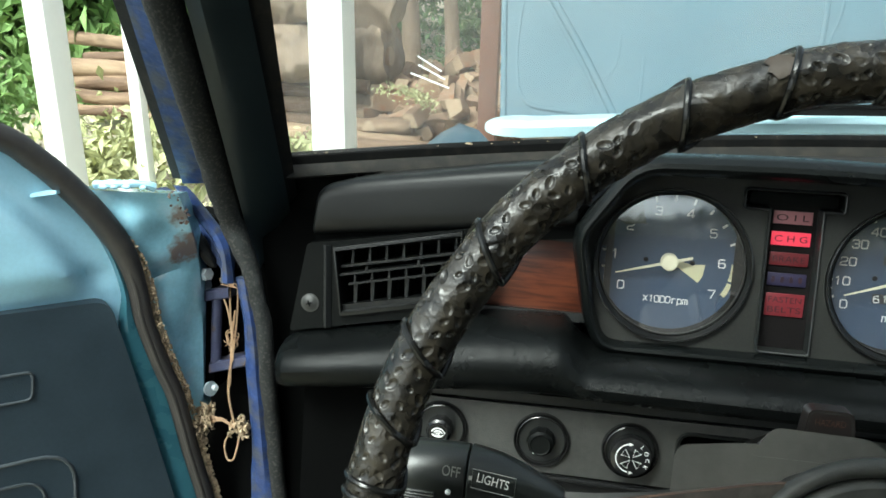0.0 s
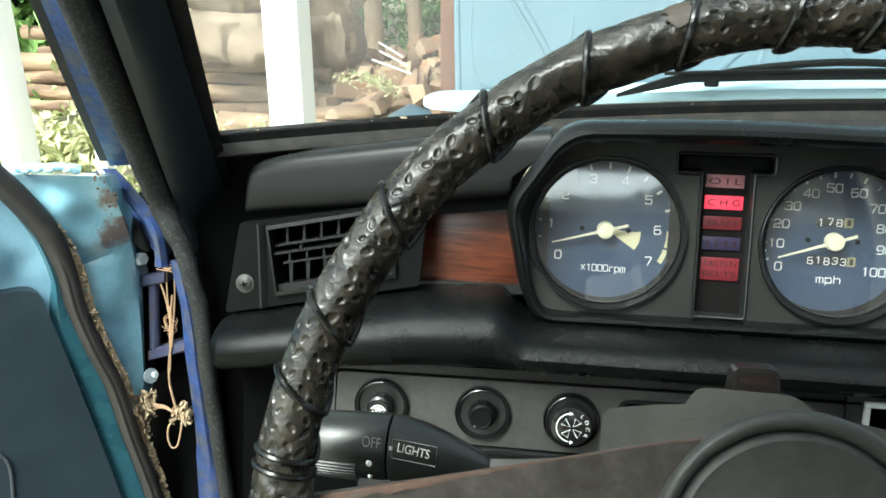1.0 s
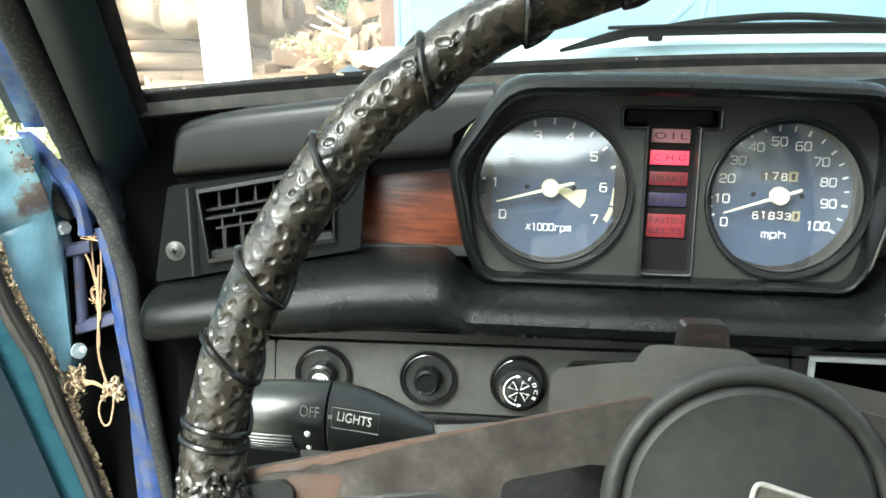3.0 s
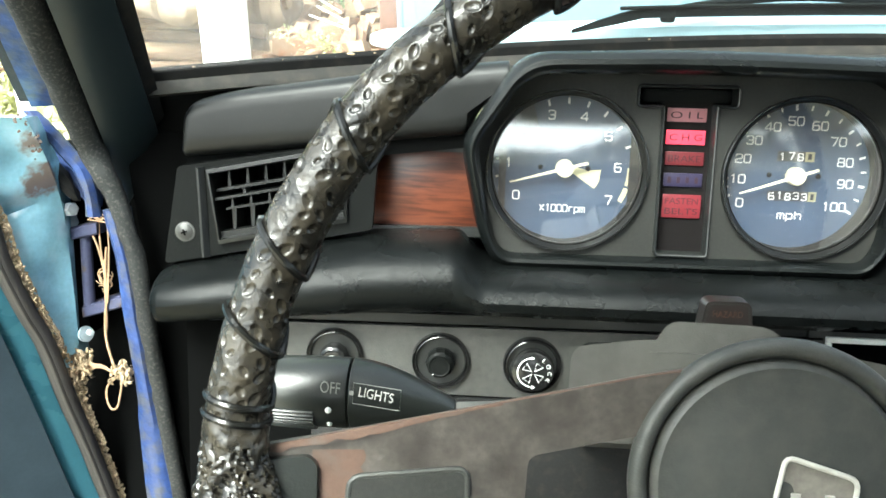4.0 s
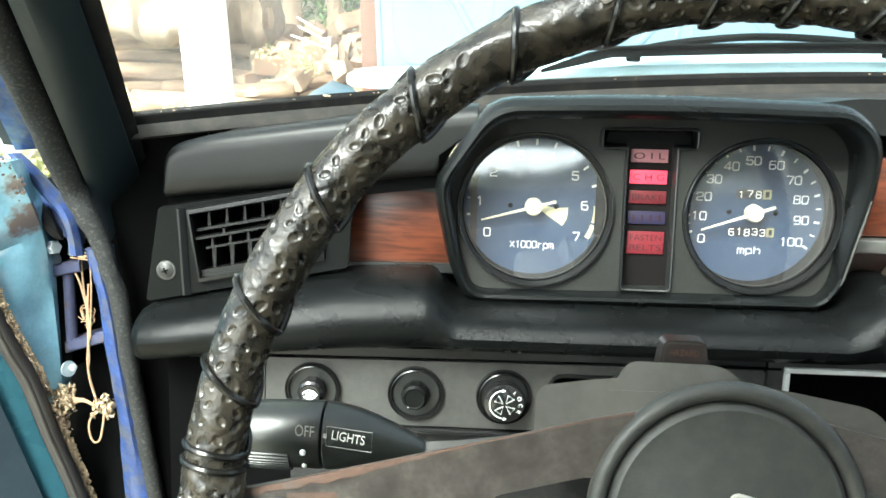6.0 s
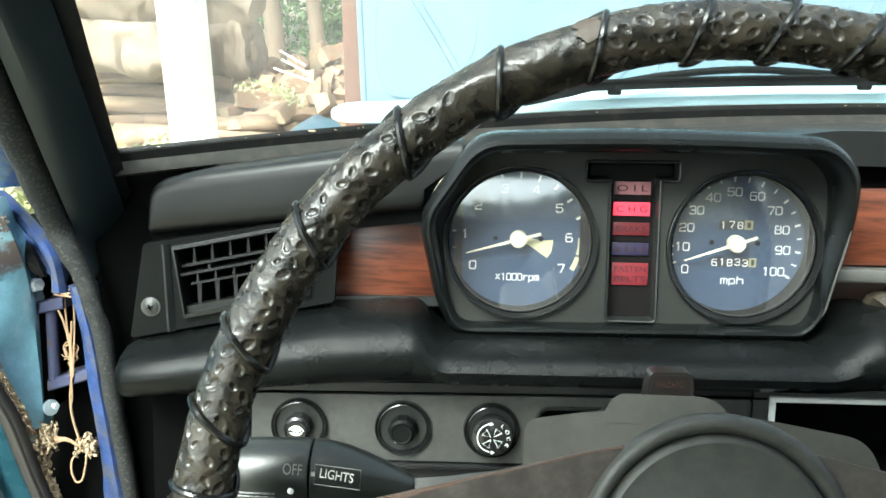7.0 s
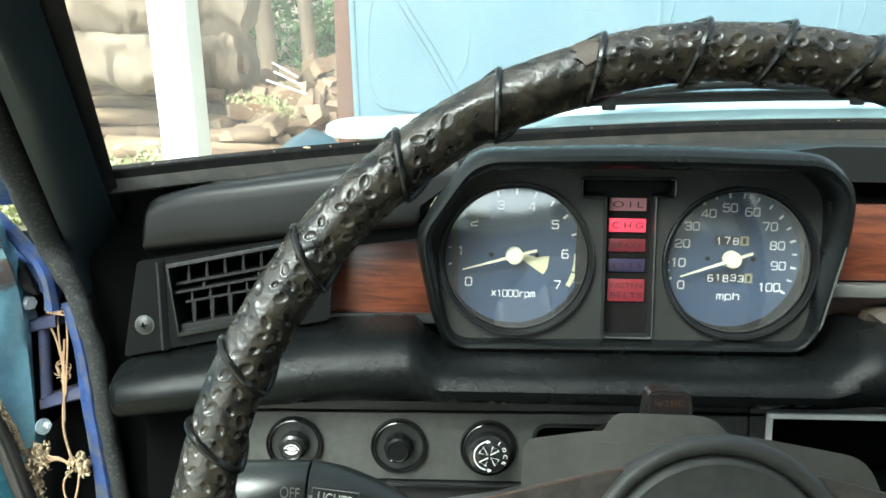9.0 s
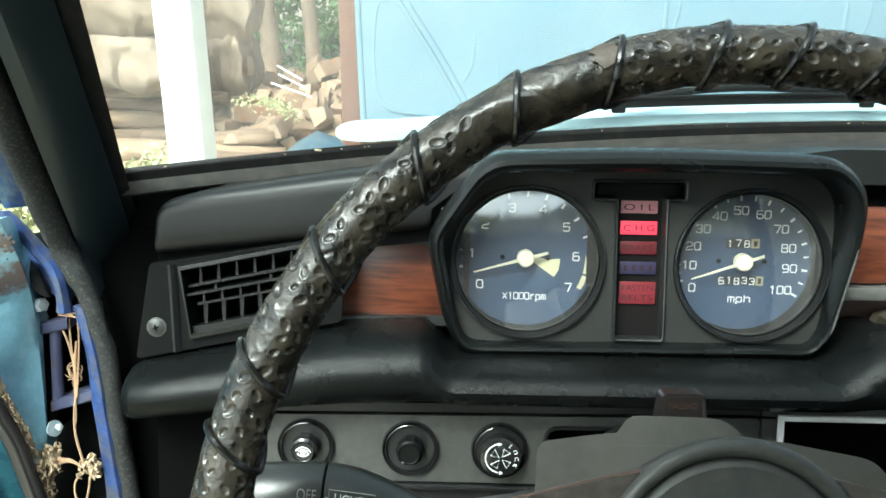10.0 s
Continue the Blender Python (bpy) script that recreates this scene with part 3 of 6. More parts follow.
part("lower_jamb", skin(strip_rows(low)), JAMB, jamb, "bright blue strip with runs")
part("jamb_plate", skin(strip_rows(high, 5, 0.003)), JAMB, jamb, "blue plate with chipped edges")
# Pillar is blackened: the shade inside the hinge gap is in its colour.
part("hinge_pillar", skin([[(-0.345, 0.705, z), (-0.30, 0.685, z), (-0.245, 0.672, z), (-0.235, 0.74, z), (-0.345, 0.76, z)] for z in (0.40, 0.60, 0.75, 0.86, 0.905)]), DARK, jamb, "hinge pillar behind the gap, darkened for its shade")
chunk = skin([[Vector((-0.2955 + 0.0065 * math.cos(a) * w + 0.017 * t, 0.630 + 0.006 * math.sin(a) * w + 0.004 * t, 0.9025 - 0.030 * t + 0.002 * math.sin(5 * a + 9 * t))) for a in [2 * math.pi * k / 10 for k in range(10)]] for t, w in ((0, 0.4), (0.15, 0.8), (0.5, 1.0), (0.85, 0.8), (1, 0.4))])
part("old_seal", chunk, RUBBER, jamb, "lump of old black seal")
shelf = skin([[(x, 0.640, z), (x + 0.004, 0.634, z - 0.007), (x + 0.002, 0.634, z - 0.022), (x - 0.004, 0.66, z - 0.024), (x, 0.66, z)] for x, z in ((-0.335, 0.932), (-0.322, 0.926), (-0.308, 0.917), (-0.294, 0.908), (-0.280, 0.899), (-0.268, 0.888))])
part("jamb_shoulder", shelf, JAMB_DARK, jamb, "blue shoulder with flaking paint")

# Light blue bodywork darkened: shade is put into the colour.
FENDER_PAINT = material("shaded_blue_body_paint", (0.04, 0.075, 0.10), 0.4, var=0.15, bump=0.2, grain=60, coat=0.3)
shell = thing("car_shell", (0.5, 0.0, 0.35), "unseen inside of the car, added to shape the light: headliner, far door, bulkhead and rear", "car body")
TOP = 1.30  # world height of the headliner


def world_box(x0, x1, y0, y1, z0, z1, r=0.0):
    bm = box(x0, x1, y0, y1, z0, z1, r)
    bm.transform(CAR.inverted())
    return bm


# Unseen cabin parts, added to close it and shape light and reflections.
part("headliner", world_box(-0.14, 1.14, -1.55, 0.19, TOP, TOP + 0.03, 0.01), HEADLINER, shell, "pale grey headliner, added unseen to bounce light")
part("far_door", world_box(1.17, 1.24, -1.6, 0.55, 0.25, 0.85, 0.01), CARD, shell, "dark door panel on the far side")
part("far_pillar", world_box(1.12, 1.2, -0.75, -0.62, 0.78, TOP, 0.01), TRIM, shell)
part("rear_pillar", world_box(-0.28, -0.13, -1.7, -1.45, 0.78, TOP, 0.01), HEADLINER, shell)
part("rear_pillar", world_box(1.02, 1.18, -1.7, -1.45, 0.78, TOP, 0.01), HEADLINER, shell)
# Seat top height sets the lower edge of the gauge reflections.
back = [(-0.2, 0.3), (1.2, 0.3)] + [(1.2 - 1.4 * k / 24, 1.150 + 0.010 * math.sin(k * 0.55) + 0.006 * math.sin(k * 1.3)) for k in range(25)]
seat_back = prism(back, -1.70, -1.60, 0.006, 2)
seat_back.transform(CAR.inverted())
part("rear_seat_back", seat_back, CLOTH, shell, "unseen dark cloth rear seat back, its top set for the gauge reflections")
part("near_pillar", world_box(-0.28, -0.16, -0.85, -0.7, 0.3, TOP, 0.01), TRIM, shell)
part("near_quarter", world_box(-0.28, -0.2, -1.7, -0.85, 0.3, TOP, 0.01), CARD, shell)
part("floor_pan", world_box(-0.25, 1.2, -1.7, 0.75, 0.18, 0.22), DARK, shell)
for x0, x1 in ((-0.30, -0.22), (1.17, 1.25)):
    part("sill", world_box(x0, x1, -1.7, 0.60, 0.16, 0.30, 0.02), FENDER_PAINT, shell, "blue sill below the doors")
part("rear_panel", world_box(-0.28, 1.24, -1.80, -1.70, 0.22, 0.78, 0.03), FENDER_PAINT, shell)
for x in (-0.23, 1.19):
    for y in (-1.35, 1.20):
        hoop = lathe([(0.0, -0.07), (0.17, -0.08), (0.27, -0.075), (0.285, -0.05), (0.285, 0.05), (0.27, 0.075), (0.17, 0.08), (0.0, 0.07)], (x, y, 0.285), (1, 0, 0), 32)
        hoop.transform(CAR.inverted())
        part("tyre", hoop, RUBBER, shell, "black tyre on the ground")
part("bulkhead", world_box(-0.25, 1.2, 0.72, 0.78, 0.2, 0.78), DARK, shell)

# ---- dashboard ----
dash = thing("dashboard", (0.5, 0.62, 0.6), "black vinyl dashboard with padded ledge and wood veneer inserts, dusty", "dashboard")
part("core", box(-0.185, 1.19, 0.640, 0.70, 0.60, 0.935), DARK, dash, "dark inner structure")
cover = []
for x in [-0.16 + 1.36 * k / 46 for k in range(47)]:
    b = base(x)
    front = min(0.985, b.z - 0.016) if x > 0.03 else max(0.9565 + (x + 0.15) * 0.154 - 0.014, b.z - 0.018 if x < -0.15 else 0.0)
    d = min(0.085, b.y - 0.606)
    drop = 0.04 if x > 0.04 else 0.008 if x > -0.15 else 0.002
    d *= max(0.05, min(1.0, (x + 0.165) / 0.03))
    cover.append([Vector((x, b.y + 0.003, b.z - 0.009)), Vector((x, b.y - 0.45 * d, b.z - 0.0155)), Vector((x, b.y - d, front)), Vector((x, b.y - d - 0.003, front - drop)), Vector((x, b.y + 0.003, b.z - drop - (0.02 if x > -0.14 else 0.002)))])
TOP_VINYL = material("faded_top_vinyl", (0.0185, 0.0178, 0.0165), 0.46, var=0.2, bump=0.3, grain=1300, kind="cells", relief=0.0003, second=(0.026, 0.024, 0.021), amount=0.4, patch=220, soft=0.2, spec=0.3)
part("top_cover", skin(cover), TOP_VINYL, dash, "brown-black top cover, faded")
pad_shape = rounded([(-0.184, 0.9105), (0.011, 0.9322), (0.040, 0.9825), (-0.036, 0.974), (-0.150, 0.9570), (-0.1805, 0.948)], [0.005, 0.003, 0.003, 0.05, 0.03, 0.012], 6)


def pad_ring(inset, y):
    """The pad's outline drawn in towards its middle line."""
    out = []
    for x, z in pad_shape:
        mid = 0.9335 + (x + 0.18) * 0.118
        half = 0.021 + (x + 0.18) * 0.012
        out.append((x + max(0.0, 1 - (x + 0.1845) / 0.02) * inset * 0.6, y, mid + (z - mid) * (1 - inset / half)))
    return out


pad_rings = [pad_ring(d, y) for d, y in ((0.0, 0.665), (0.0, 0.606), (0.0008, 0.6015), (0.0025, 0.5975), (0.0050, 0.5948), (0.0080, 0.5935), (0.0140, 0.5930))]
part("crash_pad", skin(pad_rings), PAD, dash, "smooth padded block above the air vent", angle=70)
part("crash_pad", prism(rounded([(0.24, 0.968), (1.15, 0.968), (1.14, 0.985), (0.9, 0.992), (0.30, 0.9925), (0.24, 0.985)], 0.006), 0.614, 0.70, 0.006, 4), PAD, dash)
# Dark strip painted in for the shaded gap below the pad.
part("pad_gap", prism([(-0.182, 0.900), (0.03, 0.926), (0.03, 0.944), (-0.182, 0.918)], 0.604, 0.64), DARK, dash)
part("wood_insert", box(-0.058, 0.03, 0.622, 0.634, 0.8635, 0.921, 0.0008), WALNUT, dash, "red-brown wood veneer")
part("insert_frame", plate([(-0.066, 0.857), (0.04, 0.860), (0.04, 0.938), (-0.066, 0.930)], [[(-0.056, 0.8655), (0.035, 0.8665), (0.035, 0.919), (-0.056, 0.9195)]], 0.618, 0.012), PLASTIC, dash)
part("wood_insert", box(0.30, 1.12, 0.622, 0.634, 0.896, 0.9515, 0.0008), WALNUT, dash, "red-brown wood veneer")
part("insert_slot", box(0.29, 1.12, 0.630, 0.640, 0.950, 0.970), DARK, dash, "dark slot above the veneer")
part("grey_bar", box(0.29, 1.12, 0.612, 0.636, 0.8850, 0.8945, 0.0015), COLUMN, dash, "light grey bar below the veneer")
part("recess_back", box(0.30, 1.12, 0.637, 0.6395, 0.860, 0.886), RECESS, dash, "brown back of the shallow tray")
pouch = thing("pouch", (0.355, 0.62, 0.868), "olive-brown rounded pouch lying in the dash tray", "pouch")
part("body", skin([[(0.336 + 0.004 * abs(k - 2), 0.608, 0.868), (0.338, 0.609 + 0.001 * k, 0.8725), (0.343, 0.612, 0.8750 + 0.0004 * math.sin(k)), (0.380, 0.614, 0.8765), (0.400, 0.612, 0.873), (0.402, 0.610, 0.868)] if k == 0 else [(0.335, 0.612 + 0.005 * k, 0.868), (0.3375, 0.612 + 0.005 * k, 0.8735), (0.343, 0.612 + 0.005 * k, 0.8765), (0.380, 0.612 + 0.005 * k, 0.878), (0.400, 0.612 + 0.005 * k, 0.874), (0.402, 0.612 + 0.005 * k, 0.868)] for k in range(4)]), POUCH, pouch)

# padded ledge, drawn along the dash
RAISED = [(0.64, 0.000), (0.600, 0.000), (0.580, -0.003), (0.566, -0.009), (0.557, -0.018), (0.554, -0.028), (0.556, -0.038), (0.563, -0.046), (0.575, -0.051), (0.60, -0.053), (0.64, -0.053)]


def ledge_top(x):
    """Height of the ledge's back edge, and its depth."""
    if x < -0.05:
        return 0.836 + (x + 0.19) / 0.14 * 0.027, 0.038 + (x + 0.19) / 0.14 * 0.014
    if x < 0.006:
        return 0.863 + (x + 0.05) / 0.056 * 0.003, 0.052
    if x < 0.03:
        t = (x - 0.006) / 0.024
        t = t * t * (3 - 2 * t)
        return 0.866 - 0.020 * t, 0.052 - 0.020 * t
    if x < 0.284:
        return 0.846, 0.032
    if x < 0.324:
        t = (x - 0.284) / 0.040
        t = t * t * (3 - 2 * t)
        return 0.846 + 0.022 * t, 0.032 + 0.022 * t
    return 0.868, 0.054


sections = []
for x in [-0.2015, -0.2005, -0.198, -0.194, -0.188, -0.15, -0.1, -0.05, -0.02, 0.0] + [0.006 + 0.003 * k for k in range(9)] + [0.1, 0.2, 0.27] + [0.284 + 0.004 * k for k in range(11)] + [0.5, 0.8, 1.15]:
    z, depth = ledge_top(max(x, -0.19))
    end = max(0.0, (-0.188 - x) / 0.0138)
    pull = 1 - math.sqrt(max(0.0, 1 - end * end)) if end > 0 else 0
    mid = z - depth * 0.55
    sections.append([Vector((x, y + (0.64 - y) * 0.5 * pull, mid + (z + dz * depth / 0.053 - mid) * (1 - 0.42 * pull))) for y, dz in RAISED])
LEDGE = material("grained_ledge_vinyl", (0.0034, 0.0040, 0.0040), 0.27, var=0.25, bump=0.4, grain=1500, kind="cells", relief=0.0004, second=(0.0066, 0.0066, 0.0061), amount=0.36, patch=1100, spec=0.14)
part("padded_ledge", skin(sections), LEDGE, dash, "padded grained vinyl roll")
part("end_cheek", prism(rounded([(-0.188, 0.60), (-0.100, 0.60), (-0.093, 0.74), (-0.090, 0.80), (-0.185, 0.80)], 0.01), 0.600, 0.64, 0.004), DARK, dash, "cheek below the ledge, darkened for shade")
# Dark box stands in for the shadow under the ledge.
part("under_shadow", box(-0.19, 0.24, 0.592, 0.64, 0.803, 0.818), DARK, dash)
slot_hole = rect(0.097, 0.150, 0.766, 0.793, 0.009)
part("switch_panel", plate(rounded([(-0.110, 0.752), (0.246, 0.752), (0.246, 0.8038), (-0.108, 0.7998)], [0.003, 0.003, 0.003, 0.003]), [slot_hole, circle(-0.0745, 0.777, 0.0165), circle(0.0, 0.777, 0.0165), circle(0.0635, 0.777, 0.0165)], 0.588, 0.004), LOWER, dash, "dusty grey switch panel")
part("panel_rail", prism([(-0.112, 0.8022), (0.246, 0.8060), (0.246, 0.8120), (-0.112, 0.8090)], 0.5885, 0.5915, 0.0006), PLASTIC, dash, "dark rail between the ledge and the switch panel")
part("panel_cheek", plate(rounded([(-0.126, 0.752), (-0.1114, 0.752), (-0.1096, 0.7990), (-0.122, 0.7985)], [0.006, 0.001, 0.001, 0.008]), [], 0.590, 0.003), LOWER, dash, "grey cheek beside the switch panel")
part("slot_trim", frame_of_rings([(slot_hole, 0.587), (offset(slot_hole, -0.002), 0.586), (offset(slot_hole, -0.003), 0.5885)]), PLASTIC, dash)
part("panel_back", box(-0.110, 0.246, 0.606, 0.61, 0.752, 0.803), DARK, dash)
part("panel_lip", box(-0.110, 0.246, 0.584, 0.60, 0.747, 0.7505, 0.0008), GLOSSY, dash)
part("under_panel", box(-0.094, 0.246, 0.594, 0.63, 0.60, 0.746, 0.003), RUBBER, dash)
radio = rect(0.2616, 0.446, 0.748, 0.8040, 0.0015)
part("centre_panel", plate([(0.247, 0.60), (0.60, 0.60), (0.60, 0.8125), (0.247, 0.8125)], [radio], 0.587, 0.004), LOWER, dash, "grey centre panel with an empty radio opening")
part("opening_box", frame_of_rings([(radio, 0.591), (radio, 0.70)]), DARK, dash)
part("opening_back", box(0.25, 0.46, 0.70, 0.702, 0.74, 0.81), DARK, dash)
part("opening_edge", box(0.2580, 0.446, 0.5835, 0.588, 0.8040, 0.8076, 0.0005), BRIGHT, dash, "bright metal edge")
part("opening_edge", box(0.2580, 0.2616, 0.5835, 0.588, 0.748, 0.8038, 0.0005), BRIGHT, dash, "bright metal edge")
part("panel_seam", box(0.180, 0.256, 0.5855, 0.588, 0.8050, 0.8062), DARK, dash)

# ---- air vent ----
BEZEL = material("worn_black_bezel", (0.0046, 0.0051, 0.0049), 0.38, var=0.2, bump=0.3, grain=1300, second=(0.009, 0.009, 0.0085), amount=0.36, patch=700, spec=0.07)
FIN = material("black_vent_plastic", (0.0062, 0.0066, 0.0064), 0.36, var=0.25, bump=0.25, grain=1800, spec=0.4)
vent = thing("air_vent", (-0.12, 0.60, 0.85), "black plastic air vent with fixed fins, scratched", "air vent")
outer = rounded([(-0.197, 0.8365), (-0.050, 0.8665), (-0.046, 0.929), (-0.185, 0.9055)], [0.004, 0.003, 0.003, 0.003])
VX0, VX1 = -0.1615, -0.069


def slope(x, f):
    """A height inside the vent opening, f from its floor (0) to its top (1)."""
    u = (x - VX0) / (VX1 - VX0)
    lo, hi = 0.8565 + 0.0185 * u, 0.9010 + 0.0190 * u
    return lo + (hi - lo) * f


hole = [(VX0 + 0.006, slope(VX0, 0)), (VX1, slope(VX1, 0)), (VX1, slope(VX1, 1)), (VX0, slope(VX0, 1))]
part("bezel", plate(outer, [hole], 0.594, 0.006), BEZEL, vent, "grey-black bezel")
rim_hole = offset(hole, -0.003)
part("rim", frame_of_rings([(offset(hole, -0.0045), 0.5945), (offset(hole, -0.004), 0.5905), (offset(hole, -0.001), 0.590), (hole, 0.592), (hole, 0.63)]), FIN, vent, "raised rim round the opening")
part("duct", box(-0.17, -0.06, 0.632, 0.636, 0.84, 0.93), DARK, vent)


def across(f0, f1, y0, y1, mat_, name="bar", x0=VX0 + 0.002, x1=VX1):
    bm = prism([(x0, slope(x0, f0)), (x1, slope(x1, f0)), (x1, slope(x1, f1)), (x0, slope(x0, f1))], y0, y1, 0.0006, 1)
    return part(name, bm, mat_, vent)


across(0.70, 0.745, 0.598, 0.612, FIN)
across(0.575, 0.615, 0.594, 0.606, FIN)
across(0.40, 0.435, 0.595, 0.599, FIN, "control_rod", VX0 + 0.0095)
across(-0.10, 0.07, 0.5945, 0.604, FIN, "lower_lip", VX0 + 0.001, VX1 - 0.001)


def fin(x, f0, f1, y0, y1, w0, w1):
    """An upright fin, narrower at its top."""
    part("fin", prism([(x - w0, slope(x, f0)), (x + w0, slope(x, f0)), (x + w1, slope(x, f1)), (x - w1, slope(x, f1))], y0, y1, 0.0003, 1), FIN, vent)


for k in range(7):
    fin(VX0 + 0.0100 + 0.0130 * k, 0.74, 1.0, 0.602, 0.624, 0.0012, 0.0005)
for k in range(6):
    x = VX0 + 0.0140 + 0.0130 * k
    fin(x, 0.02, 0.40, 0.599, 0.622, 0.0010, 0.0016)
    fin(x, 0.42, 0.56, 0.5955, 0.600, 0.0010, 0.0005)
for k in (1, 4):
    fin(VX0 + 0.0100 + 0.0130 * k, 0.60, 0.68, 0.594, 0.606, 0.0012, 0.0008)
part("bezel_ridge", skin([[(x - 0.0022, 0.5942, z), (x - 0.0008, 0.5905, z), (x + 0.0008, 0.5902, z), (x + 0.0042, 0.5935, z)] for x, z in ((-0.1702, 0.9055), (-0.1696, 0.895), (-0.1688, 0.870), (-0.1682, 0.850), (-0.1678, 0.8428))]), FIN, vent, "raised worn ridge beside the opening")
screw = lathe([(0.0058, 0), (0.0058, 0.0012), (0.0044, 0.0022), (0.0, 0.0028)], (-0.1812, 0.594, 0.8601), steps=24)
sc = part("screw", screw, SCREW, vent, "domed cross-head screw")
part("cross_slot", bar(-0.1812, 0.8601, 20, 0.0044, 0.0009, 0.5911, 0.0008, bar(-0.1812, 0.8601, 110, 0.0044, 0.0009, 0.5911, 0.0008)), DARK, sc)
part("screw_washer", lathe([(0.0070, 0), (0.0070, 0.0008), (0.005, 0.0012)], (-0.1812, 0.594, 0.8601), steps=24), LOWER, sc)

# ---- instrument cluster ----
cluster = thing("instrument_cluster", (0.155, 0.60, 0.85), "black instrument cluster with two blue dials and a warning light strip", "instrument cluster")
SHAPE = rounded([(0.034, 0.8412), (0.281, 0.8432), (0.2935, 0.860), (0.3040, 0.930), (0.3020, 0.968), (0.278, 0.9895), (0.155, 0.9925), (0.046, 0.9880), (0.0085, 0.929), (0.0205, 0.870)],
                [0.014, 0.014, 0.012, 0.02, 0.018, 0.024, 0.05, 0.018, 0.012, 0.02], 5)


def lip(z):
    return 0.592 - (z - 0.846) * 0.22


def shift(d):
    return lambda z: lip(z) + d


FACE_SHAPE = rounded([(0.038, 0.853), (0.280, 0.855), (0.287, 0.868), (0.293, 0.93), (0.291, 0.960), (0.276, 0.975), (0.155, 0.9765), (0.052, 0.974), (0.020, 0.929), (0.030, 0.875)],
                     [0.012, 0.012, 0.012, 0.02, 0.014, 0.014, 0.05, 0.016, 0.012, 0.02], 5)


def between(u):
    return [(a[0] + (b[0] - a[0]) * u, a[1] + (b[1] - a[1]) * u) for a, b in zip(SHAPE, FACE_SHAPE)]


hood_bm = frame_of_rings([(offset(SHAPE, 0.010), 0.66), (offset(SHAPE, 0.005), 0.635), (SHAPE, 0.604), (between(0.05), shift(0.0105)), (between(0.18), shift(0.0050)), (between(0.38), shift(0.0012)), (between(0.60), lip), (between(0.78), shift(0.0012)), (between(0.90), shift(0.0050)), (between(0.97), shift(0.010)), (FACE_SHAPE, 0.603)])
part("shroud", hood_bm, VINYL, cluster, "black hooded shroud with rounded lip")
# Highlight along the worn lip, added as a thin pale tube.
lip_highlight = [(x, lip(z) - 0.0004, z) for x, z in between(0.55) if x > 0.272 and 0.866 < z < 0.932]
part("lip_highlight", tube(lip_highlight, [0.0002 + 0.0006 * math.sin(math.pi * (k + 0.5) / len(lip_highlight)) for k in range(len(lip_highlight))], 6), COLUMN, cluster, "highlight of the worn lip, added as a pale strip")
TX, SX, DZ = 0.0805, 0.2372, 0.9105
COLUMN_HOLE = [(0.1435, 0.8565), (0.1770, 0.8565), (0.1755, 0.9565), (0.1885, 0.9565), (0.1885, 0.9685), (0.1250, 0.9680), (0.1250, 0.9560), (0.1420, 0.9560)]
part("face_plate", plate(FACE_SHAPE, [circle(TX, DZ, 0.0505), circle(SX, DZ, 0.0505), COLUMN_HOLE], 0.602, 0.002), PANEL, cluster, "matt dark grey face plate")


RING = material("black_gauge_rim", (0.0042, 0.0045, 0.0045), 0.34, var=0.2, bump=0.1, spec=0.22)


def dial(name, cx, label):
    """The dial's face, recess, rim and glass."""
    face = part(name, lathe([(0.0, 0.0), (0.0515, 0.0), (0.0515, -0.001), (0.0, -0.001)], (cx, 0.6225, DZ), steps=72), DIAL, cluster, label)
    part("recess_wall", lathe([(0.0503, -0.021), (0.0503, 0.0), (0.0512, 0.0), (0.0512, -0.021)], (cx, 0.602, DZ), steps=72), DARK, face)
    part("rim_ring", lathe([(0.0546, 0.0), (0.0544, 0.0030), (0.0538, 0.0038), (0.0530, 0.0036), (0.0524, 0.0022), (0.0510, 0.0004), (0.0500, -0.006)], (cx, 0.602, DZ), steps=72), RING, face, "thin black rim")
    part("rim_edge", lathe([(0.0546, 0.0030), (0.0544, 0.0041), (0.0538, 0.0043), (0.0533, 0.0036)], (cx, 0.602, DZ), steps=72), GLOSSY, face, "worn shiny edge")
    pane_ = part("dial_glass", lathe([(0.0, 0.0), (0.0250, -0.0001), (0.0503, -0.0004)], (cx, 0.6035, DZ), steps=72), DIAL_GLASS, face, "clear glass")
    pane_.visible_shadow = False
    return face


def polar(cx, angle, r):
    return cx + r * math.cos(radians(angle)), DZ + r * math.sin(radians(angle))


INK_Y = 0.6222
tach = dial("tachometer", TX, "blue tachometer dial with white figures to seven")
ticks = [199.5, 189.0, 174.0, 157.0, 140.0, 123.0, 106.0, 89.0, 72.0, 55.0, 38.0, 20.0]
for a in ticks:
    x, z = polar(TX, a, 0.0462)
    part("tick", bar(x, z, a, 0.0042, 0.0016, INK_Y), WHITE_INK, tach)
for n, a, r in ((0, 211.5, 0.0385), (1, 176, 0.0390), (2, 141, 0.0380), (3, 106, 0.0378), (4, 71.5, 0.0378), (5, 38, 0.0370), (6, 2, 0.0370), (7, -34, 0.0385)):
    x, z = polar(TX, a, r)
    figures("figure", str(n), x, INK_Y, z, 0.0058, 0.0044, tach, WHITE_INK)
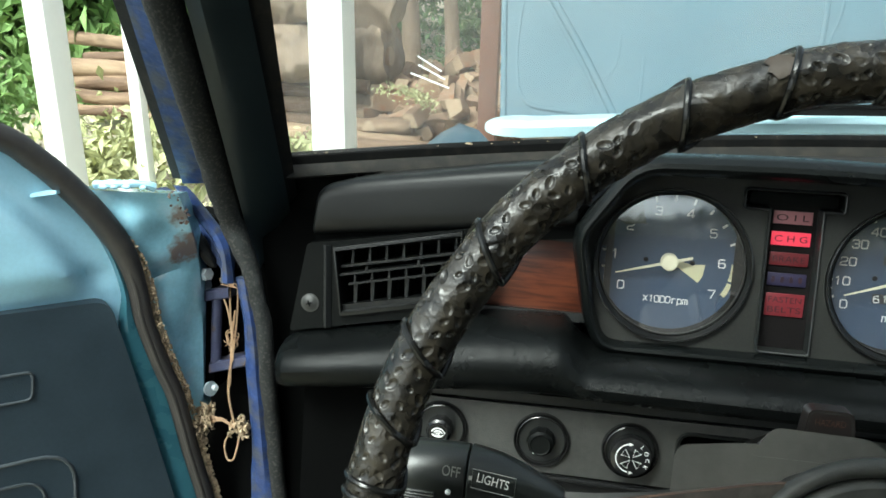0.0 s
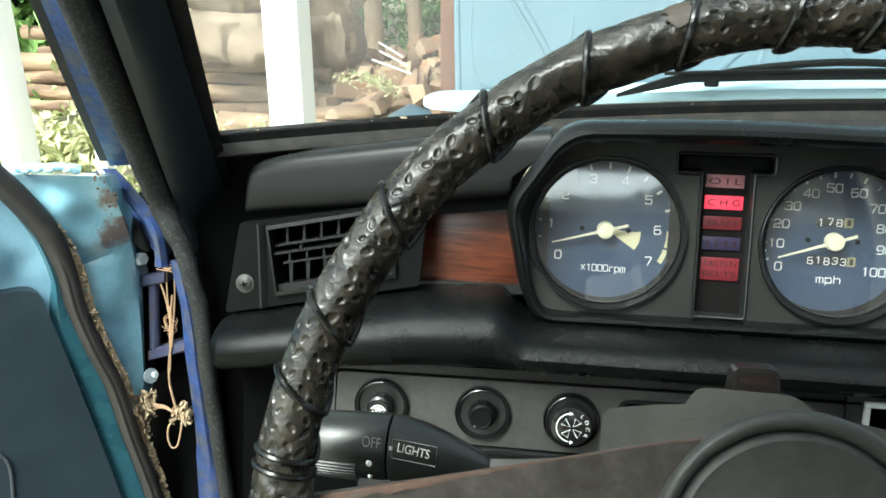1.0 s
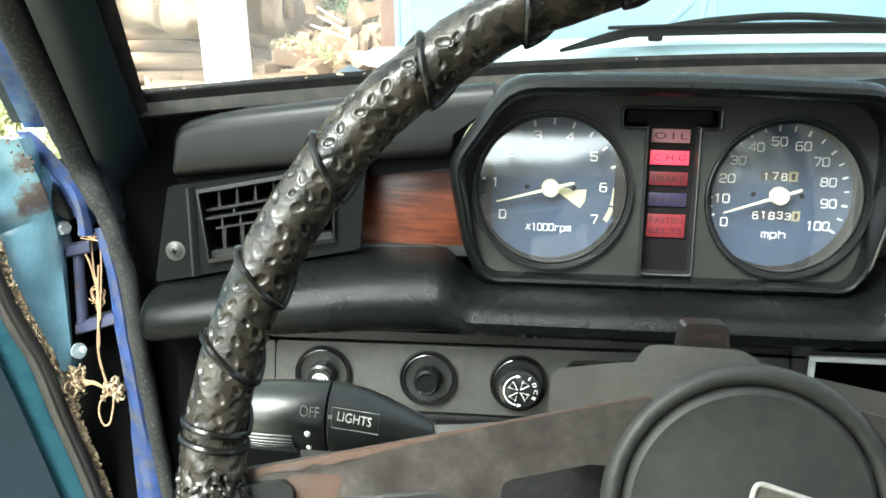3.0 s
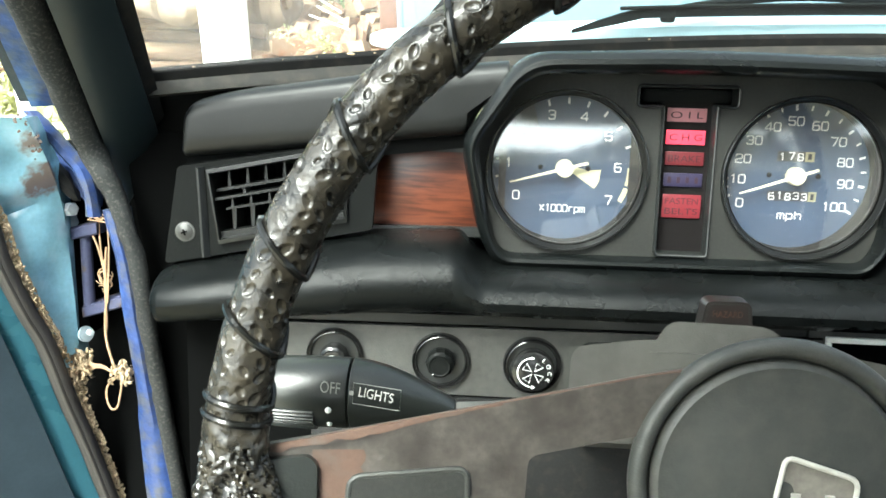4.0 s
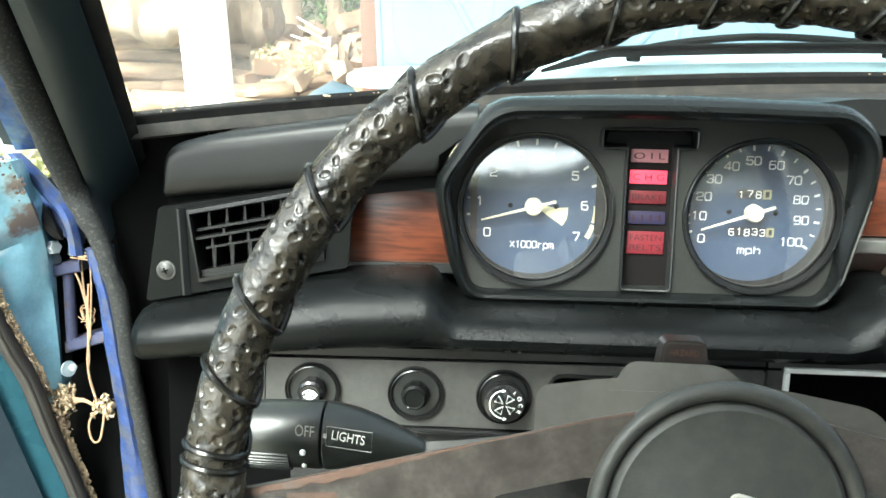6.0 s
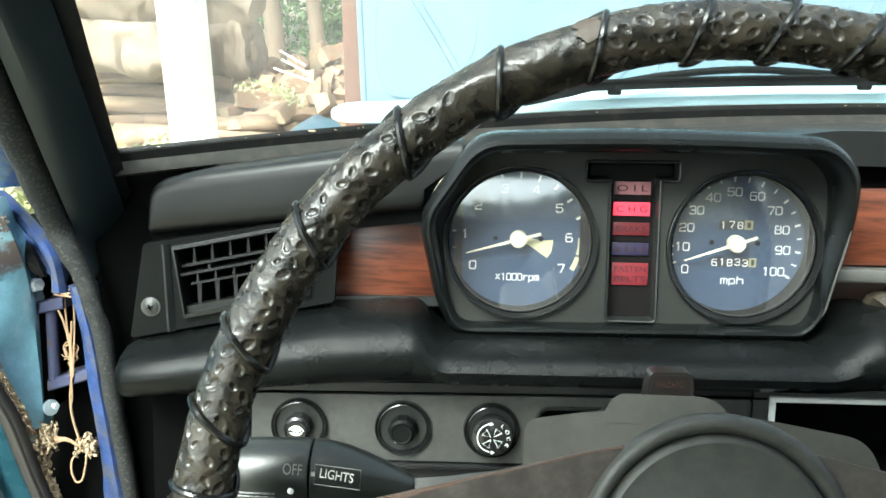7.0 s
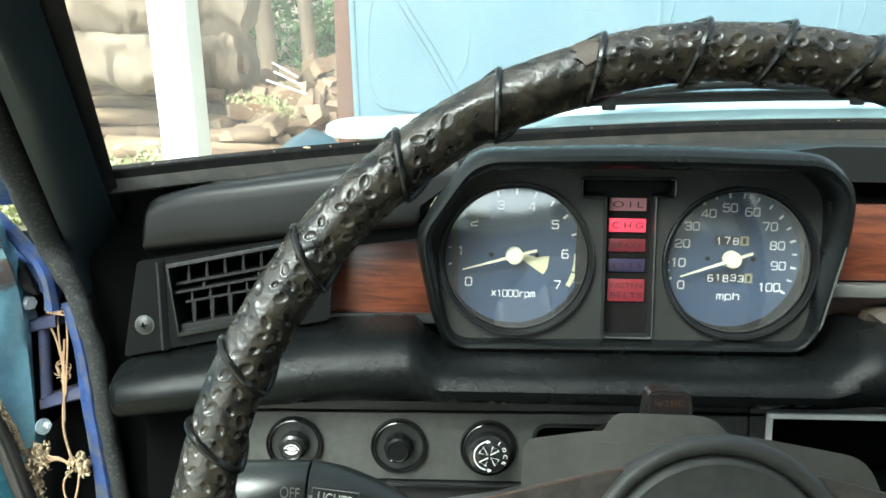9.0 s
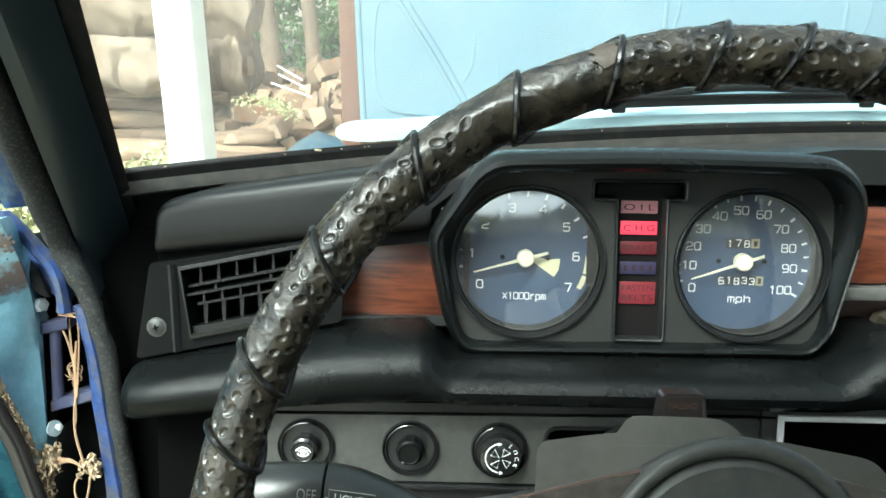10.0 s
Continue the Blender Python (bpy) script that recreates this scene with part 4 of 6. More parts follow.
for a0, a1 in ((1.5, -14.5), (-16.5, -29.5)):
    arc = [(TX + r * math.cos(radians(a)), DZ + r * math.sin(radians(a))) for r, angles in ((0.0437, range(9)), (0.0472, range(8, -1, -1))) for a in [a0 + (a1 - a0) * k / 8 for k in angles]]
    part("limit_band", prism(arc, INK_Y - 0.0002, INK_Y + 0.0002), CREAM, tach, "cream limit band")
figures("lettering_line", "x1000rpm", TX, INK_Y, DZ - 0.0285, 0.0048, 0.0315, tach, WHITE_INK, 0.0007, 0.30)
part("cream_wedge", prism([(TX + 0.006, DZ - 0.0035), (TX + 0.0215, DZ - 0.0140), (TX + 0.0245, DZ - 0.009), (TX + 0.0255, DZ - 0.0005), (TX + 0.0185, DZ - 0.0010), (TX + 0.0165, DZ - 0.0022), (TX + 0.0145, DZ - 0.0008), (TX + 0.006, DZ + 0.001)], INK_Y - 0.0002, INK_Y + 0.0002), CREAM, tach)
for dx in (-0.0165, 0.0165):
    for cx, face in ((TX, tach),):
        part("screw_hole", lathe([(0.0, 0.0), (0.0018, 0.0), (0.0018, -0.0004)], (cx + dx, INK_Y - 0.0001, DZ), steps=16), DARK, face)


def needle(cx, angle, parent, tail):
    bm = prism([(0.039, -0.0004), (0.039, 0.0004), (0.0, 0.0011), (-tail, 0.0009), (-tail, -0.0009), (0.0, -0.0011)], -0.0006, 0.0006)
    bm.transform(Matrix.Translation((cx, 0.6165, DZ)) @ Matrix.Rotation(radians(-angle), 4, "Y"))
    n = part("needle", bm, NEEDLE, parent, "pale needle")
    part("needle_hub", lathe([(0.0062, -0.005), (0.0060, 0.0015), (0.0052, 0.0024), (0.0, 0.0026)], (cx, 0.6165, DZ), steps=32), NEEDLE, parent, "round pale hub")
    return n


needle(TX, 195.5, tach, 0.0165)
speedo = dial("speedometer", SX, "blue speedometer dial in miles per hour with mileage counters")
major = [199.5, 184, 163, 141, 118, 93.7, 68, 41.6, 17, -7.5, -31.5]
for k, a in enumerate(major):
    x, z = polar(SX, a, 0.0462)
    part("tick", bar(x, z, a, 0.0040, 0.0016, INK_Y), WHITE_INK, speedo)
    if k < 10:
        x, z = polar(SX, (a + major[k + 1]) / 2, 0.0464)
        part("tick", bar(x, z, (a + major[k + 1]) / 2, 0.0036, 0.0011, INK_Y), WHITE_INK, speedo)
for n, a, r in ((0, 209.7, 0.0400), (10, 185, 0.0378), (20, 163, 0.0368), (30, 141, 0.0372), (40, 118, 0.0372), (50, 93.7, 0.0372), (60, 68, 0.0370), (70, 41.6, 0.0362), (80, 17, 0.0348), (90, -7.5, 0.0352), (100, -35, 0.0358)):
    x, z = polar(SX, a, r)
    figures("figure", str(n), x, INK_Y, z, 0.0056, {0: 0.0044, 100: 0.0152}.get(n, 0.0100), speedo, WHITE_INK)
figures("lettering_line", "mph", SX, INK_Y, DZ - 0.0275, 0.0050, 0.0160, speedo, WHITE_INK, 0.0008, 0.30)
for z, word, width in ((DZ + 0.0132, "178", 0.0245), (DZ - 0.0142, "61833", 0.0330)):
    win = part("counter_window", box(SX - width / 2, SX + width / 2, INK_Y - 0.0002, INK_Y + 0.0004, z - 0.0034, z + 0.0034), ODO, speedo, "black mileage counter")
    cell = width / (len(word) + 1)
    for k, c in enumerate(word):
        figures("counter_figure", c, SX - width / 2 + cell * (k + 0.5), INK_Y - 0.0004, z + 0.0003 * ((k % 2) * 2 - 1), 0.0046, 0.0034, win, WHITE_INK, 0.0007)
    part("tenths_cell", box(SX + width / 2 - cell, SX + width / 2, INK_Y - 0.0005, INK_Y, z - 0.0034, z + 0.0034), TENTHS, win, "cream tenths wheel")
    part("tenths_mark", box(SX + width / 2 - cell * 0.7, SX + width / 2 - cell * 0.3, INK_Y - 0.0007, INK_Y, z - 0.002, z + 0.002), ODO, win)
for dx in (-0.0165, 0.0165):
    part("screw_hole", lathe([(0.0, 0.0), (0.0018, 0.0), (0.0018, -0.0004)], (SX + dx, INK_Y - 0.0001, DZ), steps=16), DARK, speedo)
needle(SX, 199.0, speedo, 0.0150)

warn = part("warning_strip", prism([(0.1436, 0.8566), (0.1769, 0.8566), (0.1754, 0.967), (0.1421, 0.967)], 0.610, 0.612), STRIP, cluster, "smoked black strip of warning lights")
part("strip_back", box(0.124, 0.19, 0.6125, 0.615, 0.855, 0.970), DARK, cluster)
TEE = rounded(COLUMN_HOLE, [0.002, 0.002, 0.001, 0.002, 0.002, 0.002, 0.002, 0.001], 3)
part("strip_trim", frame_of_rings([(offset(TEE, -0.0018), 0.6022), (offset(TEE, -0.0016), 0.5998), (offset(TEE, -0.0009), 0.5988), (offset(TEE, 0.0), 0.5992), (offset(TEE, 0.0004), 0.6010), (offset(TEE, 0.0007), 0.6125)]), PLASTIC, cluster, "raised black edge with worn highlights")
# Bar added to darken the recess of the T slot; no handle there.
part("recess_bar", prism(rounded([(0.1275, 0.9585), (0.186, 0.959), (0.1850, 0.9668), (0.1285, 0.9664)], 0.0035), 0.6050, 0.6098, 0.0015), BEZEL, cluster, "black bar added to fill the T recess")
for z0, z1, mat_, word, nm in ((0.9455, 0.9545, LENS_PINK, "O I L", "pale pink unlit oil light"), (0.9305, 0.9400, LENS_LIT, "C H G", "glowing red charge light"), (0.9165, 0.9255, LENS_DARK, "BRAKE", "dark red brake light"), (0.9020, 0.9110, LENS_BLUE, "", "purple beam light"), (0.8805, 0.8965, LENS_RED, "FASTEN", "red belt light")):
    k = (0.92 - z0) * 0.02
    lens = part("warning_light", box(0.1462 + k, 0.1720 + k, 0.6085, 0.6095, z0, z1, 0.0003), mat_, cluster, nm)
    if word == "FASTEN":
        lettering("lettering_line", "FASTEN", facing(0.1591 + k, 0.6084, z0 + 0.0117), LENS_INK, lens, width=0.022, height=0.0042)
        lettering("lettering_line", "BELTS", facing(0.1591 + k, 0.6084, z0 + 0.0046), LENS_INK, lens, width=0.022, height=0.0042)
    elif word:
        lettering("lettering_line", word, facing(0.1591 + k, 0.6084, (z0 + z1) / 2), LENS_INK, lens, width=0.0215, height=0.0044)
    else:
        for j in range(4):
            part("dark_bar", bar(0.1500 + k + 0.006 * j, (z0 + z1) / 2, 90, 0.0042, 0.0022, 0.6084), LENS_INK, lens)

# ---- pull knobs on the switch panel ----
def knob(cx, cz, kind_, label):
    ob = thing("control_knob", (cx, 0.588, cz), label, "knob", "knobs on the switch panel")
    part("surround", lathe([(0.0203, 0.0), (0.0201, 0.0030), (0.0195, 0.0040), (0.0189, 0.0034), (0.0186, 0.0018), (0.0182, 0.0018), (0.0179, 0.0028), (0.0174, 0.0031), (0.0169, 0.0026), (0.0165, 0.0005)], (cx, 0.588, cz), steps=48), GLOSSY, ob, "glossy black ring")
    part("dish", lathe([(0.0173, 0.0010), (0.0120, 0.0004), (0.0, 0.0002)], (cx, 0.588, cz), steps=48), PLASTIC, ob, "dark grey dish")
    if kind_ == "fan":
        part("cap", lathe([(0.0110, -0.006), (0.0135, 0.004), (0.0148, 0.008), (0.0148, 0.012), (0.0138, 0.0145), (0.0100, 0.0158), (0.0, 0.0165)], (cx, 0.588, cz), steps=48), GLOSSY, ob, "domed black cap with a white fan mark")
        y = 0.588 - 0.0166
        for a in (48, 138, 228, 318):
            tri = [(0.0014, 0.0), (0.0068, 0.0030), (0.0076, -0.0022)]
            q = [(cx + px * math.cos(radians(a)) - pz * math.sin(radians(a)), cz + px * math.sin(radians(a)) + pz * math.cos(radians(a))) for px, pz in tri]
            part("fan_blade", tube([(x_, y, z_) for x_, z_ in q], 0.00038, 6, closed=True, up=(0, 1, 0)), WHITE_INK, ob)
        ring = [(cx + 0.0104 * math.cos(radians(a)), y + 0.0008, cz + 0.0104 * math.sin(radians(a))) for a in range(100, 266, 8)]
        part("arc_mark", tube(ring, 0.0004, 6, up=(0, 1, 0)), WHITE_INK, ob)
        for a in (96, 270):
            px, pz = cx + 0.0104 * math.cos(radians(a)), cz + 0.0104 * math.sin(radians(a))
            part("arrow_mark", prism([(px - 0.0008, pz + 0.0012), (px - 0.0008, pz - 0.0012), (px + 0.0018, pz)], y, y + 0.0006), WHITE_INK, ob)
        for c, a in zip("LOCK", (50, 24, -2, -28)):
            lettering("letter", c, facing(cx + 0.0112 * math.cos(radians(a)), y + 0.001, cz + 0.0112 * math.sin(radians(a)), a - 90), WHITE_INK, ob, height=0.0028)
    else:
        part("cap", lathe([(0.0098, -0.004), (0.0102, 0.0030), (0.0104, 0.0050), (0.0094, 0.0100), (0.0074, 0.0116)], (cx, 0.588, cz), steps=10), GLOSSY if kind_ == "wiper" else BEZEL, ob, "black pull knob with flat facets")
        part("cap_face", lathe([(0.0075, 0.0112), (0.0076, 0.0122), (0.0071, 0.0130), (0.0066, 0.0128), (0.0063, 0.0124), (0.0, 0.0124)], (cx, 0.588, cz), steps=32), GLOSSY if kind_ == "wiper" else BEZEL, ob, "round face with a raised rim")
        if kind_ == "wiper":
            y = 0.588 - 0.0128
            for r, a0, a1 in ((0.0056, 20, 160), (0.0038, 30, 150)):
                part("arc_mark", tube([(cx + r * math.cos(radians(a)), y, cz - 0.002 + r * math.sin(radians(a))) for a in range(a0, a1, 10)], 0.0004, 6, up=(0, 1, 0)), WHITE_INK, ob)
            lettering("mark", "@", facing(cx, y, cz - 0.001), WHITE_INK, ob, height=0.0042)
            part("arc_mark", tube([(cx + 0.005 * math.cos(radians(a)), y, cz + 0.002 + 0.005 * math.sin(radians(a))) for a in range(215, 326, 10)], 0.0004, 6, up=(0, 1, 0)), WHITE_INK, ob)
        else:
            part("index_dot", lathe([(0.0005, 0.0), (0.0, 0.0004)], (cx - 0.0045, 0.5756, cz - 0.0063), steps=8), WHITE_INK, ob)
    return ob


knob(-0.0745, 0.777, "wiper", "glossy black pull knob with white wiper mark")
knob(0.0, 0.777, "plain", "plain matt black pull knob")
knob(0.0635, 0.777, "fan", "domed black fan knob marked LOCK in white")

# ---- steering wheel ----
SL = 0.165
NORM = math.sqrt(1 + SL * SL)
WHEEL = Matrix(((1, 0, 0, 0.147), (0, SL / NORM, -1 / NORM, 0.3245), (0, 1 / NORM, SL / NORM, 0.8275), (0, 0, 0, 1)))
wheel = thing("steering_wheel", label="steering wheel in dimpled black leather cover, laced with black cord", category="steering wheel", basis=WHEEL)
R0, R1 = 0.2085, 0.0115


def rim_mesh(a0, a1, n, m, holes=True):
    """The leather cover: a tube bent round the wheel, with dimples and wrinkles pressed into it."""
    ph = np.radians(np.linspace(a0, a1, n))
    th = np.linspace(0, 2 * np.pi, m, endpoint=False)
    P, T = np.meshgrid(ph, th, indexing="ij")
    deg = np.degrees(P)
    s, c = P * R0, T * R1
    around = 2 * np.pi * R1
    rows = 12
    dv, du = around / rows, 0.0076
    rnd = np.random.RandomState(4)
    jig = rnd.uniform(-0.28, 0.28, (400, rows, 4))
    depth = np.zeros_like(P)
    iu, iv = np.floor(s / du).astype(int), np.floor(c / dv).astype(int)
    for a in (-1, 0, 1):
        for b in (-1, 0, 1):
            ku, kv = iu + a, iv + b
            j = jig[ku % 400, kv % rows]
            cu = (ku + 0.5 + 0.5 * (kv % 2) + j[..., 0]) * du
            cv = (kv + 0.5 + 0.7 * j[..., 1]) * dv
            size = 1 + 1.1 * j[..., 2]
            skew = (s - cu) * 0.35 * np.sign(j[..., 0])
            d = np.sqrt(((s - cu) / (0.0023 * size)) ** 2 + ((c - cv - skew) / (0.0018 * size)) ** 2)
            press = np.where(j[..., 3] < -0.22, 0.25, 0.9 + 0.9 * j[..., 3]) * 0.00085
            depth += np.where(d < 1, -press * np.clip(1 - d ** 4, 0, 1), 0) + 0.18 * press * np.exp(-((d - 1.15) / 0.22) ** 2)
    smooth = np.clip((np.abs(deg - 114.5) - 6.5) / 2.0, 0, 1) if holes else 1
    depth = depth * smooth
    # creases: ridged waves bent by one another
    w1 = s * 310 + 2.2 * np.sin(c * 140 + 1.7) + 1.4 * np.sin(s * 47 + c * 33)
    w2 = c * 330 + 2.6 * np.sin(s * 120 + 0.6) + 1.2 * np.sin(s * 31 - c * 51)
    depth += 0.00036 * (1 - np.abs(np.sin(w1 * 0.5))) ** 3 * np.clip(np.sin(w2 * 0.37 + 1.0) + 0.3, 0, 1) * (0.3 + 0.7 * smooth)
    depth -= 0.00044 * (1 - np.abs(np.sin(w2 * 0.5))) ** 4 * np.clip(np.sin(w1 * 0.21) + 0.2, 0, 1)
    depth += 0.00010 * np.sin(s * 420 + 3 * np.sin(c * 190)) * np.sin(c * 380 + 4 * np.sin(s * 85))
    depth += 0.0005 * np.sin(s * 70 + 1.3) * np.sin(c * 60 + s * 22)
    depth += (1 - smooth) * 0.00035 * np.sin(c * 420 + 2 * np.sin(s * 60))
    r = R1 + depth
    x, y, z = (R0 + r * np.cos(T)) * np.cos(P), (R0 + r * np.cos(T)) * np.sin(P), r * np.sin(T)
    verts = np.stack([x, y, z], -1).reshape(-1, 3)
    faces = [(i * m + k, i * m + (k + 1) % m, (i + 1) * m + (k + 1) % m, (i + 1) * m + k) for i in range(n - 1) for k in range(m)]
    me = bpy.data.meshes.new("rim_cover")
    me.from_pydata(verts.tolist(), [], faces)
    me.shade_smooth()
    return me


def rim_point(a, t, r):
    return Vector(((R0 + r * math.cos(radians(t))) * math.cos(radians(a)), (R0 + r * math.cos(radians(t))) * math.sin(radians(a)), r * math.sin(radians(t))))


cover_me = rim_mesh(30, 205, 1500, 132)
cover_me.materials.append(LEATHER)
rim = new("rim_cover", cover_me)
rim.parent = wheel
rim["label"] = "dimpled black leather, worn and shiny"
FRAME_OF[rim.name] = Matrix.Identity(4)
part("rim_cover", tube([rim_point(a, 0, 0) for a in range(204, 393, 4)], R1, 20, up=(0, 0, 1)), LEATHER, wheel)
# lacing: starts on the outer edge, crosses the front inwards, returns behind
starts = [174.5, 172.8, 163.9, 155.0, 141.5, 127.3, 115.2, 104.0, 93.3, 84.8, 76.0, 67.0, 58.0, 49.0]
loops = []
for k in range(len(starts) - 1):
    a, nxt = starts[k], starts[k + 1]
    over = 3.6 if k > 1 else 0.6
    pts = []
    for j in range(0, 25):
        t = j / 24
        pts.append((a + over * t * t * (3 - 2 * t), 180 * t))
    for j in range(1, 25):
        t = j / 24
        pts.append((a + over + (nxt - a - over) * t, 180 + 180 * t))
    loops.append(pts)
for pts in loops:
    part("lacing_cord", tube([rim_point(a, t, R1 + 0.0007) for a, t in pts], 0.0015, 8), CORD, wheel, "glossy black lacing cord")
patch = bmesh.new()
ring = []
for k in range(7):
    a = 105.2 + 0.45 * k
    w = 30 * (1 - ((k - 3) / 3.6) ** 2) ** 0.5
    ring.append([rim_point(a + 0.25 * math.sin(j * 1.7 + k), 58 + w * (j - 3) / 3 + 3 * math.sin(2.1 * k), R1 + 0.0008) for j in range(7)])
part("torn_patch", skin(ring, closed=False, caps=False), TAN, wheel, "torn tan patch")

# lower cover over the spoke root, spokes and hub
sleeve = []
for k in range(151):
    a = 174.5 + 0.21 * k
    swell = math.exp(-((a - 189) / 9.0) ** 2)
    row = []
    for j in range(120):
        t = 3 * j
        r = R1 * (1.0 + 0.45 * swell) * (1 + 0.30 * swell * max(0, -math.cos(radians(t))))
        p = rim_point(a, t, r)
        coarse = min(1.0, max(0.0, (a - 176.5) / 2.0))
        pit = coarse * (0.0042 * max(0.0, noise.noise(p * 520) - 0.02) + 0.0016 * noise.noise(p * 170)) + 0.0006 * noise.noise(p * 240)
        row.append(rim_point(a, t, r - pit))
    sleeve.append(row)
part("spoke_root_cover", skin(sleeve), LEATHER, wheel, "stretched leather where the spoke meets the rim")
HUB = -0.030


def spoke_w(u):
    """Depth of the spoke's face: it dips from the rim to the hub."""
    return -0.004 + (HUB + 0.004) * min(1.0, max(0.0, (0.2 - abs(u)) / 0.150))


def wheel_plate(outline, lift, thick, r=0.0):
    own = bmesh.new()
    a = [own.verts.new((u, v, spoke_w(u) + lift)) for u, v in outline]
    c = [own.verts.new((u, v, spoke_w(u) + lift - thick)) for u, v in outline]
    own.faces.new(a)
    own.faces.new(c[::-1])
    for i in range(len(a)):
        j = (i + 1) % len(a)
        own.faces.new((a[i], c[i], c[j], a[j]))
    return bevel(own, r, 2)


def mirror(points, side):
    return points if side < 0 else [(-u, v) for u, v in points][::-1]


for side in (-1, 1):
    arm = rounded([(-0.204, 0.0055), (-0.150, 0.0155), (-0.100, 0.0255), (-0.060, 0.0335), (-0.022, 0.0415), (-0.045, 0.0128), (-0.0965, 0.0026), (-0.099, -0.058), (-0.150, -0.062), (-0.206, -0.062)], [0.002, 0.02, 0.02, 0.02, 0.003, 0.003, 0.004, 0.006, 0.02, 0.002], 3)
    part("spoke", wheel_plate(mirror(arm, side), 0.0, 0.004, 0.0009), SPOKE, wheel, "grey-brown coated spoke worn to brown at its edges")
    win = rounded([(-0.1655, -0.0055), (-0.1205, -0.0020), (-0.1195, -0.045), (-0.168, -0.049)], 0.005, 5)
    ring_ = mirror(win, side)
    part("horn_button_frame", tube([(u, v, spoke_w(u) + 0.0006) for u, v in ring_], 0.0013, 8, closed=True), HUBPAD, wheel, "dark grey frame")
    part("horn_button", wheel_plate(ring_, 0.0014, 0.002), PANEL, wheel, "dark grey horn button")
edge_pts = [Vector((-0.198 + 0.166 * k / 30, 0.0058 + 0.0332 * k / 30, spoke_w(-0.198 + 0.166 * k / 30))) for k in range(31)]
worn = [[p + Vector((0, 0.0004, 0.0004)), p + Vector((0, 0.0006, -0.0012)), p + Vector((0.001 * math.sin(k * 2.1), -(0.0012 + 0.0016 * abs(math.sin(k * 1.3)) + 0.0012 * abs(noise.noise(p * 300))) * max(0.22, min(1.0, (17.0 - k) / 9)), 0.0005))] for k, p in enumerate(edge_pts)]
part("worn_edge", skin(worn, closed=True), RUST, wheel, "coating worn through to brown metal")
root_rows = []
for k in range(25):
    v = 0.0052 - 0.055 * k / 24
    edge_u = -0.1610 + 0.0030 * noise.noise(Vector((v * 160, 1, 0))) + 0.0020 * noise.noise(Vector((v * 420, 5, 0))) - 0.10 * max(0.0, -v)
    root_rows.append([(u, min(v, 0.0050 + (u + 0.204) * 0.19), spoke_w(u) + 0.0004) for u in [-0.180 + (edge_u + 0.180) * j / 6 for j in range(7)]])
root = skin(root_rows, closed=False, caps=False)
part("bare_root", root, RUST, wheel, "bare brown metal near the rim")
part("spoke_collar", wheel_plate(rounded([(-0.205, 0.0005), (-0.1815, 0.0035), (-0.1775, 0.0005), (-0.1768, -0.060), (-0.206, -0.060)], [0.002, 0.003, 0.003, 0.003, 0.002], 3), 0.0035, 0.006, 0.0014), STALK, wheel, "shiny black collar at the spoke's end")
HC = (0.0030, -0.0055)
HS = 0.955
hub_pad = lathe([(r * HS, h + 0.0015 * (h > -0.01) * (r > 0.0485)) for r, h in ((0.0, -0.03), (0.046, -0.03), (0.0570, -0.014), *((0.0578 + 0.0042 * math.cos(radians(a)), -0.0012 + 0.0052 * math.sin(radians(a))) for a in range(-50, 171, 20)), (0.0532, -0.0012), (0.0527, 0.0010), (0.0518, 0.0028), (0.0500, 0.0038), (0.046, 0.0048), (0.036, 0.0065), (0.020, 0.0078), (0.0, 0.0083))], (HC[0], HC[1], HUB), (0, 0, 1), 96)
part("hub_pad", hub_pad, HUBPAD, wheel, "round dark grey rubber hub pad with raised rim")
part("column_collar", lathe([(0.0, -0.09), (0.034, -0.09), (0.036, -0.02), (0.0, -0.02)], (HC[0], HC[1], HUB), (0, 0, 1), 40), PLASTIC, wheel)
BADGE = material("worn_white_badge", (0.36, 0.345, 0.31), 0.5, var=0.25, scale=200, bump=0.2)
FIELD = material("dirty_badge_field", (0.12, 0.11, 0.095), 0.6, var=0.4, scale=150, bump=0.4)
badge_outline = rounded([(-0.004, -0.030), (0.027, -0.034), (0.0310, 0.0005), (0.0030, 0.0085)], 0.004, 4)
badge_frame = tube([(x, y, HUB + 0.0088) for x, y in badge_outline], 0.0011, 8, closed=True)
badge = part("badge_frame", badge_frame, BADGE, wheel, "white rounded badge outline")
plate_bm = bmesh.new()
plate_bm.faces.new([plate_bm.verts.new((x, y, HUB + 0.0082)) for x, y in badge_outline])
part("badge_field", plate_bm, FIELD, wheel, "dark badge field")
for x0 in (0.0055, 0.0185):
    bm = bmesh.new()
    bmesh.ops.create_cube(bm, size=1.0, matrix=Matrix.Translation((x0 + 0.002, -0.018, HUB + 0.0088)) @ Matrix.Diagonal((0.0035, 0.024, 0.001, 1)))
    part("badge_mark", bm, BADGE, wheel)

# ---- steering column, stalk and hazard switch ----
column = thing("steering_column", (0.155, 0.48, 0.80), "dusty grey plastic steering column cover", "steering column")
body_shape = rounded([(0.0735, 0.792), (0.262, 0.792), (0.264, 0.812), (0.252, 0.836), (0.185, 0.8480), (0.115, 0.8490), (0.0775, 0.8430), (0.0742, 0.838)], [0.01, 0.01, 0.01, 0.012, 0.02, 0.02, 0.005, 0.005], 5)


